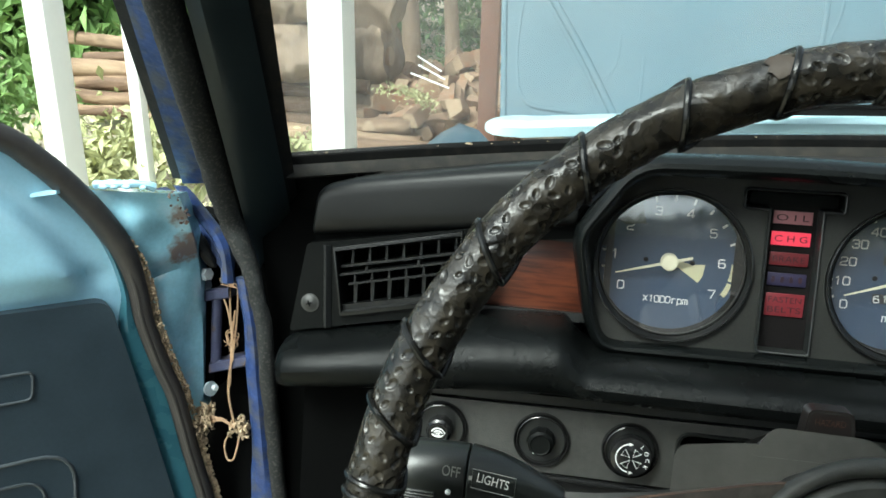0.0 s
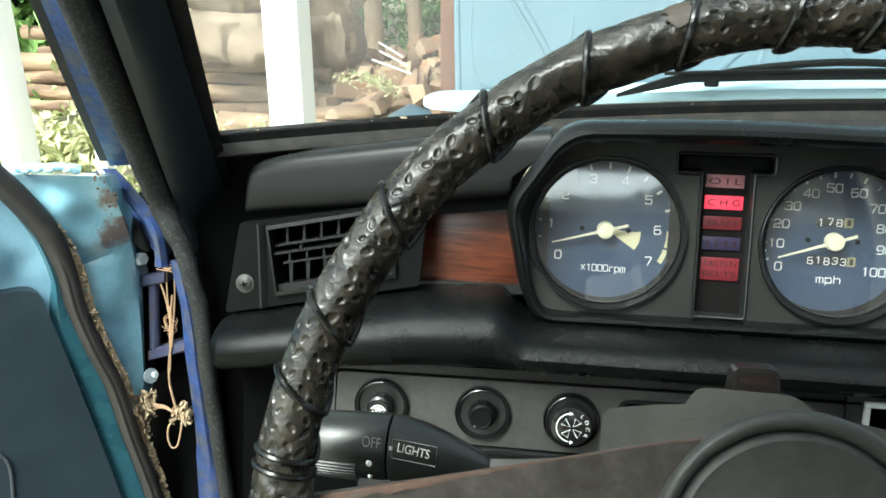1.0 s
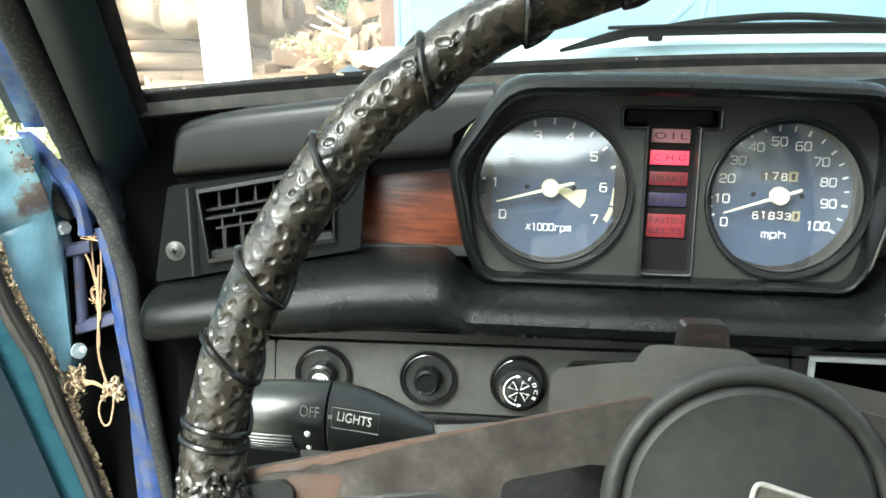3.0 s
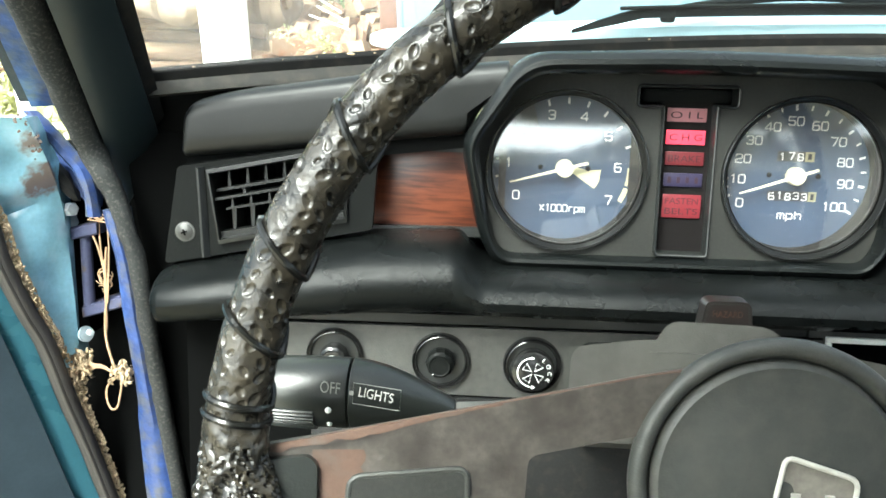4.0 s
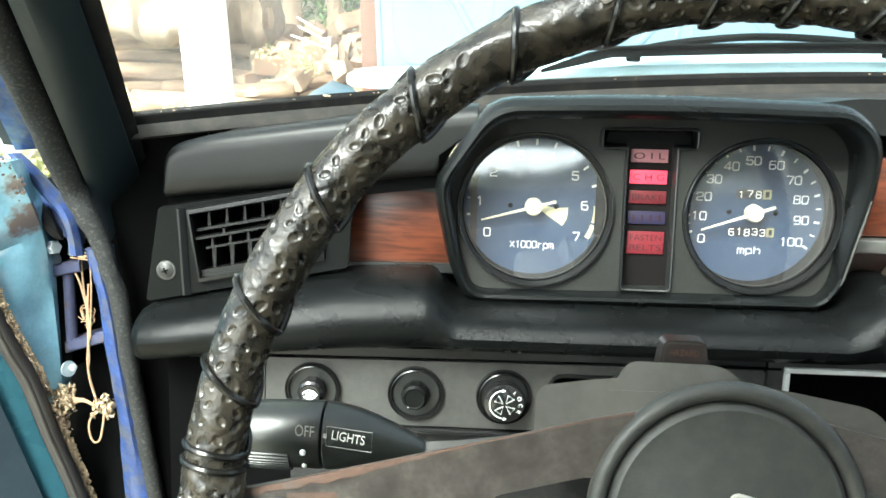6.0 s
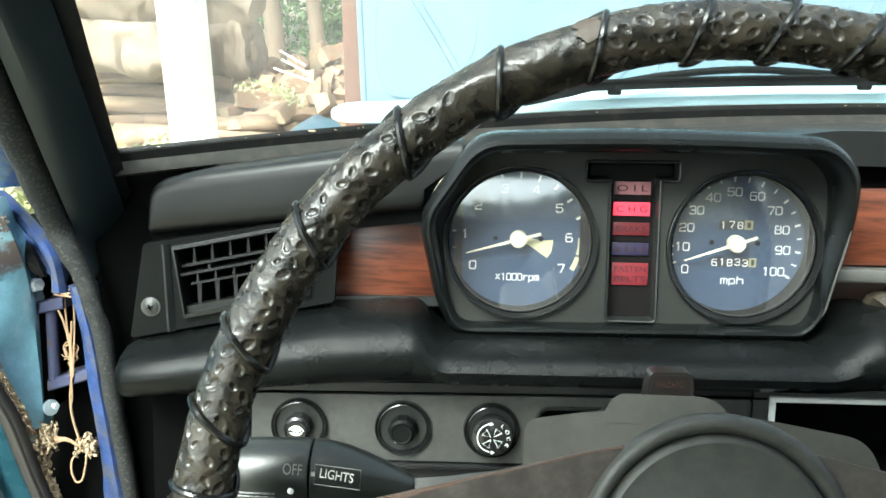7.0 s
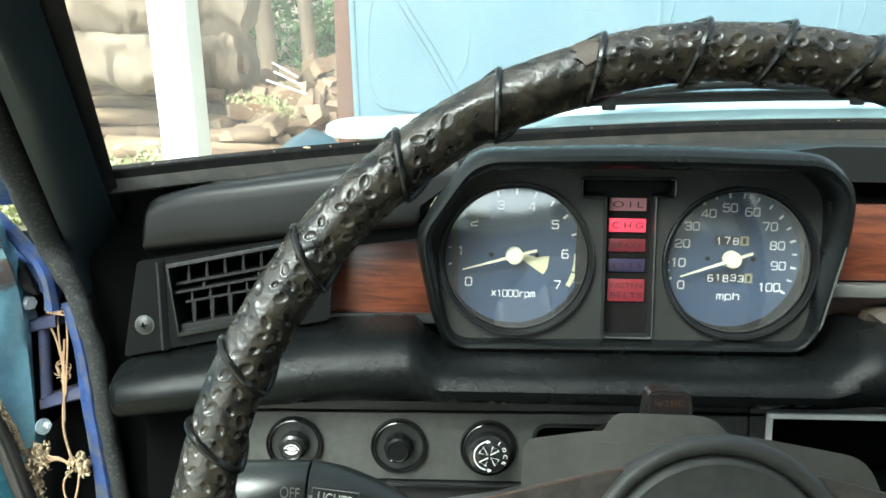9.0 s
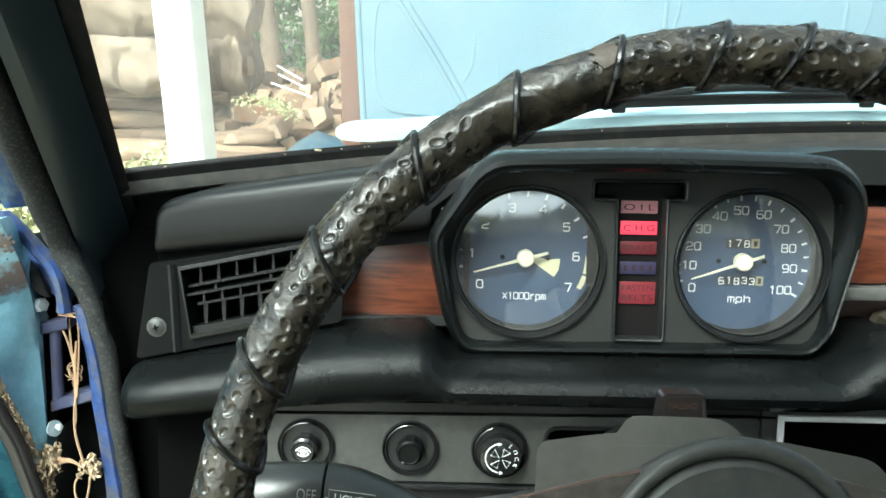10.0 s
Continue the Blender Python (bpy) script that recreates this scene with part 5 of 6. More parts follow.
def sloping(outline, y0, y1, fall, r):
    """Drawn out along y like a prism, sinking away from the driver."""
    bm = prism(outline, y0, y1, r, 4)
    for v in bm.verts:
        v.co.z -= max(0.0, v.co.y - 0.44) * fall
        if v.co.x < 0.125:
            v.co.x += max(0.0, v.co.y - 0.44) * 0.14
    return bm


part("cover", sloping(body_shape, 0.437, 0.585, 0.50, 0.0045), COLUMN, column, "dusty grey plastic cover")
part("raised_top", sloping(rounded([(0.1120, 0.842), (0.188, 0.842), (0.1690, 0.8574), (0.1205, 0.8582)], [0.001, 0.001, 0.007, 0.006], 6), 0.4365, 0.575, 0.50, 0.0045), COLUMN, column)
button = rounded([(0.1392, 0.848), (0.1660, 0.848), (0.1636, 0.8655), (0.1414, 0.8655)], [0.001, 0.001, 0.0042, 0.0042], 5)
haz = part("hazard_switch", prism(button, 0.4505, 0.462, 0.0018, 3), HAZARD, column, "worn brown hazard button")
part("button_edge", tube([(x, 0.4508, z) for x, z in offset(button, 0.0014)], 0.00045, 6, closed=True, up=(0, 1, 0)), HUBPAD, haz, "thin grey outline")
lettering("lettering_line", "HAZARD", facing(0.1524, 0.4500, 0.8590), RED_INK, haz, width=0.0150, height=0.0034)

stalk = thing("light_stalk", (0.03, 0.39, 0.83), "black light switch stalk marked OFF and LIGHTS", "stalk")


def stalk_ring(x, ry, rz, dz=0.0, dy=0.0, n=32):
    return [(x, 0.388 + dy + ry * math.cos(2 * math.pi * k / n), 0.8330 + dz + rz * math.sin(2 * math.pi * k / n)) for k in range(n)]


part("body", skin([stalk_ring(x, r, r * 1.02, dz, dy) for x, r, dz, dy in ((-0.0268, 0.0152, -0.0005, 0), (-0.0263, 0.0156, -0.0005, 0), (-0.020, 0.0152, -0.0010, 0), (-0.012, 0.0141, -0.0020, 0.001), (-0.003, 0.0120, -0.0040, 0.003), (0.006, 0.0094, -0.0064, 0.005), (0.013, 0.0073, -0.0088, 0.007), (0.0185, 0.0060, -0.0106, 0.008), (0.0190, 0.0052, -0.0107, 0.008))]), STALK, stalk)
twist = part("twist_knob", skin([stalk_ring(x, r, r * 1.02, -0.0005) for x, r in ((-0.0685, 0.0120), (-0.0680, 0.0135), (-0.066, 0.0145), (-0.050, 0.0153), (-0.0295, 0.0156), (-0.0280, 0.0153), (-0.0277, 0.0140))]), STALK, stalk, "turning end with fine ribs")
for k in range(9):
    a = 194 + 7.0 * k
    part("rib", tube([(x, 0.388 + r * math.cos(radians(a)), 0.8325 + r * 1.02 * math.sin(radians(a))) for x, r in ((-0.0640, 0.0152), (-0.0560, 0.0157), (-0.0420, 0.0160))], 0.0008, 6), STALK, twist)
part("shaft", tube([(0.0187, 0.396, 0.8222), (0.034, 0.400, 0.8222), (0.060, 0.425, 0.815), (0.082, 0.47, 0.80)], [0.0050, 0.0046, 0.0046, 0.0046], 4), COLUMN, stalk, "flat grey shaft")
lettering("lettering_line", "OFF", facing(-0.0342, 0.3722, 0.8408, -4), GREY_INK, twist, width=0.0086, height=0.0054)
lettering("lettering_line", "LIGHTS", facing(-0.0142, 0.3720, 0.8385, -9), STALK_INK, stalk, width=0.0150, height=0.0044)
for x, z, r in ((-0.0352, 0.8302, 0.0014), (-0.0352, 0.8224, 0.0012)):
    part("index_dot", lathe([(r, -0.002), (r, 0.0), (r * 0.6, 0.0004), (0.0, 0.0005)], (x, 0.388 - math.sqrt(0.01605 ** 2 - (0.8325 - z) ** 2), z), steps=16), WHITE_INK, twist)
part("index_dash", bar(-0.0250, 0.8388, -4, 0.0018, 0.0020, 0.3722), GREY_INK, stalk)
lab = [(-0.0240, 0.3720, 0.8436), (-0.0036, 0.3738, 0.8405), (-0.0042, 0.3738, 0.8310), (-0.0245, 0.3720, 0.8342)]
part("label_outline", tube(lab, 0.00018, 4, closed=True, up=(0, 1, 0)), GREY_INK, stalk, "thin outline of a label")

# ---- open driver's door ----
DH, DV = Vector((-0.702, -0.712, 0.0)), Vector((0.0, -0.2164, 0.9763))
DN = DV.cross(DH).normalized()
DOOR_AT = Vector((-0.335, 0.555, 0.938))


def on_door(s, v, d=0.0):
    """A point of the open door: s away from the hinge, v up, d towards the cabin."""
    a, b = (s - 0.1541 * v) / 0.9763, (v - 0.1541 * s) / 0.9763
    return DOOR_AT + DH * a + DV * b + DN * d


def door_sheet(outline, d0, d1, r=0.0, seg=2):
    bm = bmesh.new()
    a = [bm.verts.new((x, 0, z)) for x, z in outline]
    c = [bm.verts.new((x, 1, z)) for x, z in outline]
    bm.faces.new(a)
    bm.faces.new(c[::-1])
    for i in range(len(a)):
        j = (i + 1) % len(a)
        bm.faces.new((a[i], c[i], c[j], a[j]))
    for v in bm.verts:
        v.co = on_door(v.co.x, v.co.z, d0 + (d1 - d0) * v.co.y)
    return bevel(bm, r, seg)


door = thing("car_door", (-0.35, 0.56, 0.5), "open light blue car door, navy trim card, crumbling seal", "car door")
inner = [(-0.140, -0.44), (-0.1, -0.30), (-0.077, -0.242), (-0.052, -0.175), (-0.030, -0.105), (-0.008, -0.045), (0.030, 0.006), (0.085, 0.050), (0.20, 0.075), (1.0, 0.075), (1.0, -0.62), (-0.14, -0.62)]
seal_path = spline([on_door(s, v, 0.004) for s, v in ((-0.160, -0.50), (-0.127, -0.385), (-0.1123, -0.335), (-0.101, -0.2955), (-0.092, -0.266), (-0.0826, -0.236), (-0.068, -0.185), (-0.0558, -0.1555), (-0.0455, -0.128), (-0.0385, -0.1066), (-0.0318, -0.0772), (-0.0203, -0.0477), (-0.0015, -0.0182), (0.0218, 0.0104), (0.040, 0.029), (0.062, 0.047), (0.13, 0.085))], 5)
swage = []
for p in seal_path:
    v = (p - DOOR_AT).dot(DV)
    w = 0.016 * min(1.0, max(0.12, (-0.085 - v) / 0.05))
    q = p - DN * 0.003
    swage.append([q + DH * 0.006 - DN * 0.004, q + DH * 0.0075 + DN * 0.003, q + DH * (0.009 + 0.5 * w) + DN * 0.004, q + DH * (0.009 + w) + DN * 0.001, q + DH * (0.010 + w) - DN * 0.004])
PANEL_EDGE = [(p - DOOR_AT) for p in seal_path]
EDGE_S, EDGE_V = np.array([p.dot(DH) for p in PANEL_EDGE]), np.array([p.dot(DV) for p in PANEL_EDGE])
part("backing_panel", door_sheet([(s - 0.010 if s < 0.5 else s, v) for s, v in inner], -0.036, -0.022, 0.002), PAINT, door)
gs, gv = np.arange(-0.16, 0.62, 0.006), np.arange(-0.40, 0.082, 0.006)
sheet = bmesh.new()
cells = {}
for i, s in enumerate(gs):
    for j, v in enumerate(gv):
        d = np.hypot(EDGE_S - s, EDGE_V - v)
        k = int(d.argmin())
        if s - EDGE_S[k] < -0.002 or v > EDGE_V[k] + 0.35 * (s - EDGE_S[k]) and d[k] < 0.02 and v > 0.02:
            continue
        e = float(d[k])
        t = min(1.0, max(0.0, (e - 0.026) / 0.014))
        t2 = min(1.0, max(0.0, (e - 0.060) / 0.030))
        lift = min(1.0, max(0.0, (v + 0.088) / 0.03))
        depth = -0.002 + (0.016 * t * t * (3 - 2 * t) - 0.004 * t2 * t2 * (3 - 2 * t2)) * lift * lift * (3 - 2 * lift) + 0.0008 * noise.noise(Vector((s * 14, v * 14, 0)))
        groove = math.exp(-((v + 0.068 - 0.09 * s) / 0.006) ** 2) if s > -0.01 else 0
        cells[i, j] = sheet.verts.new(on_door(float(s), float(v), depth - 0.003 * groove))
for i, j in list(cells):
    four = [cells.get(q) for q in ((i, j), (i + 1, j), (i + 1, j + 1), (i, j + 1))]
    if all(four):
        sheet.faces.new(four)
part("inner_panel", sheet, PAINT, door, "light blue pressed inner panel")
part("pressed_edge", skin(swage), TEAL_SHADE, door, "pressed edge beside the seal, darkened to teal for shade")
part("door_seal", tube(seal_path, [0.0085 + 0.0025 * min(1.0, max(0.0, (p.z - 0.86) / 0.04)) for p in seal_path], 14, squash=0.8), DOOR_RUBBER, door, "dusty black rubber door seal")
part("seal_ridge", tube([p + DN * 0.006 + DH * 0.002 for p in seal_path], 0.0022, 8), DOOR_RUBBER, door)
card = rounded([(-0.140, -0.52), (-0.074, -0.288), (-0.042, -0.180), (-0.012, -0.0862), (0.30, -0.056), (0.95, -0.03), (0.95, -0.55), (-0.155, -0.55)], [0.004, 0.2, 0.1, 0.012, 0.1, 0.01, 0.01, 0.01], 5)
part("trim_card", door_sheet(card, -0.002, 0.008, 0.004, 3), CARD, door, "navy grained vinyl trim card")


def door_ring(points, r, name, mat_, rad=0.0022, d=0.008):
    return part(name, tube([on_door(s, v, d) for s, v in rounded(points, r, 6)], rad, 8, closed=True, up=DN), mat_, door)


door_ring([(0.17, -0.139), (0.17, -0.116), (0.040, -0.129), (0.0405, -0.1515)], 0.006, "pull_cup_rim", CARD_EDGE, 0.0014)
part("pull_cup", door_sheet(rounded([(0.17, -0.139), (0.17, -0.116), (0.040, -0.129), (0.0405, -0.1515)], 0.006, 6), 0.0078, 0.0084), CARD, door)
door_ring([(0.60, -0.42), (0.60, -0.16), (0.010, -0.204), (0.002, -0.42)], 0.03, "pocket_rim", CARD_EDGE, 0.0016)
door_ring([(0.58, -0.42), (0.58, -0.18), (0.031, -0.222), (0.024, -0.42)], 0.02, "pocket_rim", CARD_EDGE, 0.0014)
# the folded front face of the door, facing the hinge


def rusted(m, spots, origin, rust=(0.25, 0.165, 0.12)):
    """Adds ragged rust stains round given spots to a paint."""
    nt = m.node_tree
    b = nt.nodes["Principled BSDF"]
    paint = b.inputs["Base Color"].links[0].from_socket
    co, n = nt.nodes.new("ShaderNodeTexCoord"), nt.nodes.new("ShaderNodeTexNoise")
    n.inputs["Scale"].default_value, n.inputs["Detail"].default_value = 130.0, 6.0
    nt.links.new(co.outputs["Object"], n.inputs["Vector"])
    for (x, y, z), radius, depth in spots:
        d = nt.nodes.new("ShaderNodeVectorMath")
        d.operation = "DISTANCE"
        d.inputs[1].default_value = Vector((x, y, z)) - Vector(origin)
        nt.links.new(co.outputs["Object"], d.inputs[0])
        ragged = nt.nodes.new("ShaderNodeMath")
        ragged.operation, ragged.inputs[1].default_value = "MULTIPLY_ADD", 0.022
        nt.links.new(n.outputs[0], ragged.inputs[0])
        nt.links.new(d.outputs["Value"], ragged.inputs[2])
        edge_ = nt.nodes.new("ShaderNodeMapRange")
        edge_.inputs[1].default_value, edge_.inputs[2].default_value = radius + 0.0145, radius + 0.0085
        edge_.inputs[3].default_value, edge_.inputs[4].default_value = 0.0, depth
        nt.links.new(ragged.outputs[0], edge_.inputs[0])
        x_ = nt.nodes.new("ShaderNodeMix")
        x_.data_type = "RGBA"
        x_.inputs[7].default_value = (*rust, 1)
        nt.links.new(edge_.outputs[0], x_.inputs[0])
        nt.links.new(paint, x_.inputs[6])
        paint = x_.outputs[2]
    nt.links.new(paint, b.inputs["Base Color"])
    return m


SHUT_PAINT = rusted(material("dented_blue_paint", (0.34, 0.63, 0.80), 0.14, var=0.22, scale=40, bump=0.4, grain=60, relief=0.002, coat=1.0, second=(0.52, 0.70, 0.80), amount=0.38, patch=40, soft=0.15),
                    [((-0.2850, 0.606, 0.887), 0.015, 0.9), ((-0.2840, 0.59, 0.915), 0.009, 0.85), ((-0.285, 0.61, 0.868), 0.008, 0.8)], (-0.35, 0.56, 0.5))
left_line = [(0.075, 0.062), (0.032, 0.030), (0.010, 0.000), (-0.014, -0.050), (-0.034, -0.095), (-0.050, -0.143), (-0.074, -0.215)]
right_line = [(-0.300, 0.560, 0.950), (-0.290, 0.570, 0.944), (-0.283, 0.582, 0.936), (-0.284, 0.606, 0.905), (-0.289, 0.632, 0.865), (-0.291, 0.643, 0.80), (-0.292, 0.648, 0.735)]
lp, rp = spline([on_door(s, v, -0.005) for s, v in left_line[2:]], 8), spline(right_line[2:], 8)
rings = []
for a, c in zip(lp, rp):
    row = []
    for k in range(13):
        t = k / 12
        p = a.lerp(c, t)
        dent = 0.012 * noise.noise(Vector((p.x * 26, p.y * 22, p.z * 40))) - 0.006 * math.exp(-((p.z - 0.873 - 0.5 * (p.x + 0.30)) / 0.004) ** 2) + 0.0045 * noise.noise(p * 62)
        row.append(p + Vector((0.2, -0.8, 0.1)) * (0.006 * math.sin(math.pi * t) + dent * math.sin(math.pi * t)))
    rings.append(row + [c + Vector((-0.004, 0.022, 0)), a + Vector((-0.012, 0.022, 0))])
part("shut_face", skin(rings), SHUT_PAINT, door, "dented light blue shut face, rust along its edge")
lip_pts = spline([on_door(-0.002, 0.002, -0.004), (-0.322, 0.558, 0.9425), (-0.303, 0.566, 0.9430), (-0.296, 0.572, 0.9405)], 8)
part("folded_lip", tube(lip_pts, [0.0030 + 0.0010 * noise.noise(p * 120) for p in lip_pts], 8), PAINT, door, "folded lip with blistered paint")
for k in range(4):
    p = lip_pts[(5, 9, 12, 17)[k]] + Vector((0, -0.002, -0.002))
    bm = bmesh.new()
    bmesh.ops.create_icosphere(bm, subdivisions=2, radius=0.0016 + 0.0016 * rng.random(), matrix=Matrix.Translation(p) @ Matrix.Diagonal((1.6, 0.8, 0.9, 1)))
    part("paint_blister", bm, PAINT, door)
flakes = bmesh.new()
for k in range(22):
    t = 0.30 * rng.random()
    p = Vector(rp[int(t * 26)]) + Vector((rng.uniform(-0.006, 0.006), -0.006, rng.uniform(-0.004, 0.004)))
    bmesh.ops.create_icosphere(flakes, subdivisions=1, radius=0.0006 + 0.0013 * rng.random(), matrix=Matrix.Translation(p) @ Matrix.Rotation(rng.random() * 3, 4, "Y") @ Matrix.Diagonal((1, 0.4, 0.7, 1)))
tagged(part("rust_flake", flakes, RUST, door, "flaking rust and paint"), kind="stuff")

# crumbs caught along the seal
crumbs = bmesh.new()
for k in range(3200):
    i = rng.randrange(4, len(seal_path) - 10)
    low = min(1.0, max(0.0, (0.93 - seal_path[i].z) / 0.06))
    p = seal_path[i].lerp(seal_path[i + 1], rng.random()) - DH * (0.0070 + (0.0020 + 0.0040 * low) * rng.random()) + DN * rng.uniform(-0.003, 0.004)
    if rng.random() > 0.25 + 0.75 * low:
        continue
    bmesh.ops.create_icosphere(crumbs, subdivisions=1, radius=0.0004 + 0.0013 * rng.random() ** 2, matrix=Matrix.Translation(p) @ Euler((rng.random() * 3, rng.random() * 3, 0)).to_matrix().to_4x4() @ Matrix.Diagonal((1.5, 0.8, 0.7, 1)))
tagged(part("seal_grit", crumbs, DIRT, door, "line of dry moss and grit caught in the seal"), kind="stuff")

# ---- hinge ----
WASHER = material("pale_blue_washer", (0.36, 0.43, 0.47), 0.4, var=0.2, scale=120, bump=0.2)
LILAC = material("faded_blue_hinge_paint", (0.055, 0.060, 0.110), 0.4, var=0.4, bump=0.5, grain=120, relief=0.001, second=(0.07, 0.05, 0.04), amount=0.42, patch=60)
for x0, x1, z0, z1, y in ((-0.298, -0.268, 0.842, 0.850, 0.646), (-0.288, -0.250, 0.780, 0.793, 0.648)):
    part("hinge_arm", skin([[(x0, y + k, z0 - h), (x0, y + k, z0 + h), (x1, y + k - 0.006, z1 + h), (x1, y + k - 0.006, z1 - h)] for k, h in ((0.0, 0.0035), (0.002, 0.005), (0.02, 0.005))]), LILAC, door, "faded blue arm")
part("hinge_leaf", skin([[(-0.300, 0.655, z), (-0.292, 0.650, z), (-0.286, 0.655, z), (-0.286, 0.69, z), (-0.300, 0.69, z)] for z in (0.760, 0.785, 0.845, 0.872)]), DARK, door)
part("hinge_pin", tube([(-0.2835, 0.652, 0.785), (-0.2830, 0.652, 0.845)], 0.0045, 16), LILAC, door, "greasy hinge pin")
for x, z, k in ((-0.2925, 0.8635, 1.0), (-0.2815, 0.766, 0.48)):
    b_ = part("bolt", lathe([(0.0056 * k, 0.0), (0.0056 * k, 0.0075 * k), (0.0046 * k, 0.0088 * k), (0.0, 0.0088 * k)], (x + 0.001, 0.642, z), (0.85, -0.5, 0.12), 6), STEEL, door, "zinc hex bolt")
    part("washer", lathe([(0.0115 * k, -0.002), (0.0132 * k, -0.001), (0.0132 * k, 0.0010), (0.0, 0.0014)], (x - 0.0030, 0.6445, z - 0.005 * k), (0.85, -0.5, 0.12), 32), WASHER, b_, "large pale washer")
# Black sheet added for the shade deep in the hinge gap.
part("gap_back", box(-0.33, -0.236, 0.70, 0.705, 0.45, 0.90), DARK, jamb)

# ---- straw and debris in the gap ----
straw = thing("straw_strands", (-0.27, 0.65, 0.72), "dry straw and moss caught in the hinge gap", "straw")
for a, b2, c2, d2, r in (((-0.2680, 0.644, 0.857), (-0.2672, 0.643, 0.835), (-0.2650, 0.643, 0.806), (-0.2645, 0.643, 0.790), 0.0007),
                         ((-0.2612, 0.644, 0.857), (-0.2608, 0.643, 0.835), (-0.2625, 0.643, 0.812), (-0.2640, 0.643, 0.795), 0.0007),
                         ((-0.2745, 0.644, 0.846), (-0.2690, 0.643, 0.833), (-0.2650, 0.643, 0.812), (-0.2640, 0.643, 0.792), 0.0009),
                         ((-0.2650, 0.643, 0.825), (-0.2648, 0.643, 0.800), (-0.2675, 0.643, 0.764), (-0.2615, 0.643, 0.734), 0.0010),
                         ((-0.2630, 0.643, 0.835), (-0.2655, 0.643, 0.805), (-0.2660, 0.643, 0.775), (-0.2668, 0.643, 0.768), 0.0008)):
    part("strand", tube(spline([a, b2, c2, d2], 6), r, 6), STRAW, straw)
for k in range(13):
    a = Vector((-0.277 + 0.007 * rng.random(), 0.641, 0.856 + 0.006 * rng.random()))
    part("strand", tube([a, a + Vector((rng.uniform(0.007, 0.014), -0.001, rng.uniform(-0.006, 0.003)))], 0.00055, 5), STRAW, straw)
for k in range(14):
    a0 = rng.random() * 6
    q0 = Vector((-0.271 + 0.008 * rng.random(), 0.645, 0.800 + 0.014 * rng.random()))
    w = rng.uniform(0.0025, 0.005)
    part("strand", tube([q0 + w * Vector((math.cos(a0 + j * 0.5), 0.1 * j / 8, math.sin(a0 + j * 0.5))) for j in range(8)], 0.0004, 5), STRAW, straw)
loop_pts = spline([(-0.2620, 0.643, 0.728), (-0.2685, 0.643, 0.7215), (-0.2700, 0.643, 0.7120), (-0.2670, 0.643, 0.7025), (-0.2620, 0.643, 0.7035), (-0.2590, 0.643, 0.7130), (-0.2570, 0.643, 0.7240)], 6)
part("strand", tube(loop_pts, 0.0008, 6), STRAW, straw, "looped straw")


def clump(centre, spread, n, seed, size=0.0034):
    r = random.Random(seed)
    bm = bmesh.new()
    for k in range(n):
        p = Vector(centre) + Vector((r.gauss(0, spread[0]), r.gauss(0, spread[1]), r.gauss(0, spread[2])))
        bmesh.ops.create_icosphere(bm, subdivisions=1, radius=size * (0.25 + r.random()), matrix=Matrix.Translation(p) @ Euler((r.random() * 3, r.random() * 3, r.random() * 3)).to_matrix().to_4x4() @ Matrix.Diagonal((1.5, 0.8, 0.5, 1)))
    for v in bm.verts:
        v.co += Vector((noise.noise(v.co * 300), noise.noise(v.co * 300 + Vector((5, 0, 0))), noise.noise(v.co * 300 + Vector((0, 5, 0))))) * 0.0016
    return bm


part("moss_clump", clump((-0.2555, 0.643, 0.733), (0.0036, 0.0022, 0.0032), 240, 3, 0.0019), DIRT, straw, "dry brown moss clump")
part("moss_clump", clump((-0.2885, 0.642, 0.740), (0.0038, 0.0024, 0.0046), 320, 4, 0.0019), DIRT, straw, "dry brown moss clump")
part("moss_clump", clump((-0.292, 0.645, 0.715), (0.0022, 0.0022, 0.010), 200, 6, 0.0016), DIRT, straw, "dry brown moss clump")
for k in range(6):
    part("strand", tube(spline([(-0.287, 0.641, 0.742 - 0.002 * k), (-0.273, 0.642, 0.737 + 0.003 * rng.random()), (-0.258, 0.643, 0.732 - 0.003 * rng.random())], 4), 0.0006, 5), STRAW, straw)
clip = prism([(-0.010, 0.0), (0.010, 0.004), (0.010, 0.0065), (0.002, 0.006), (-0.010, 0.0025)], -0.002, 0.002, 0.0006, 1)
clip.transform(Matrix.Translation(on_door(0.033, 0.000, 0.006)))
part("seal_clip", clip, PAINT, door, "bent metal clip beside the seal")
# ---- front of the car ----
cowl = thing("cowl_panel", (0.5, 0.9, 0.98), "pale sunlit cowl panel below the windscreen", "cowl")
cowl_x = [-0.078, -0.077, -0.074, -0.066, -0.055] + [-0.04 + 0.04 * k for k in range(30)]
rings = []
for x in cowl_x:
    g = min(1.0, math.sqrt(max(0.0, 1 - max(0.0, (-0.055 - x) / 0.0235) ** 2)))
    b = base(max(x, -0.04))
    rings.append([Vector((x, b.y + 0.09 + dy * g, b.z + 0.015 + dz * (0.1 + 0.9 * g))) for dy, dz in ((-0.05, -0.008), (-0.052, 0.0), (-0.045, 0.006), (0.0, 0.010), (0.10, 0.012), (0.11, -0.010))])
part("panel", skin(rings), SUNLIT_COWL, cowl)
WIPER = material("black_wiper_paint", (0.004, 0.005, 0.005), 0.6, var=0.2, bump=0.1, spec=0.03)
wiper = thing("windscreen_wiper", (0.3, 0.8, 1.0), "black windscreen wiper resting along the foot of the glass", "wiper")
wx = [0.09 + 0.020 * k for k in range(32)]
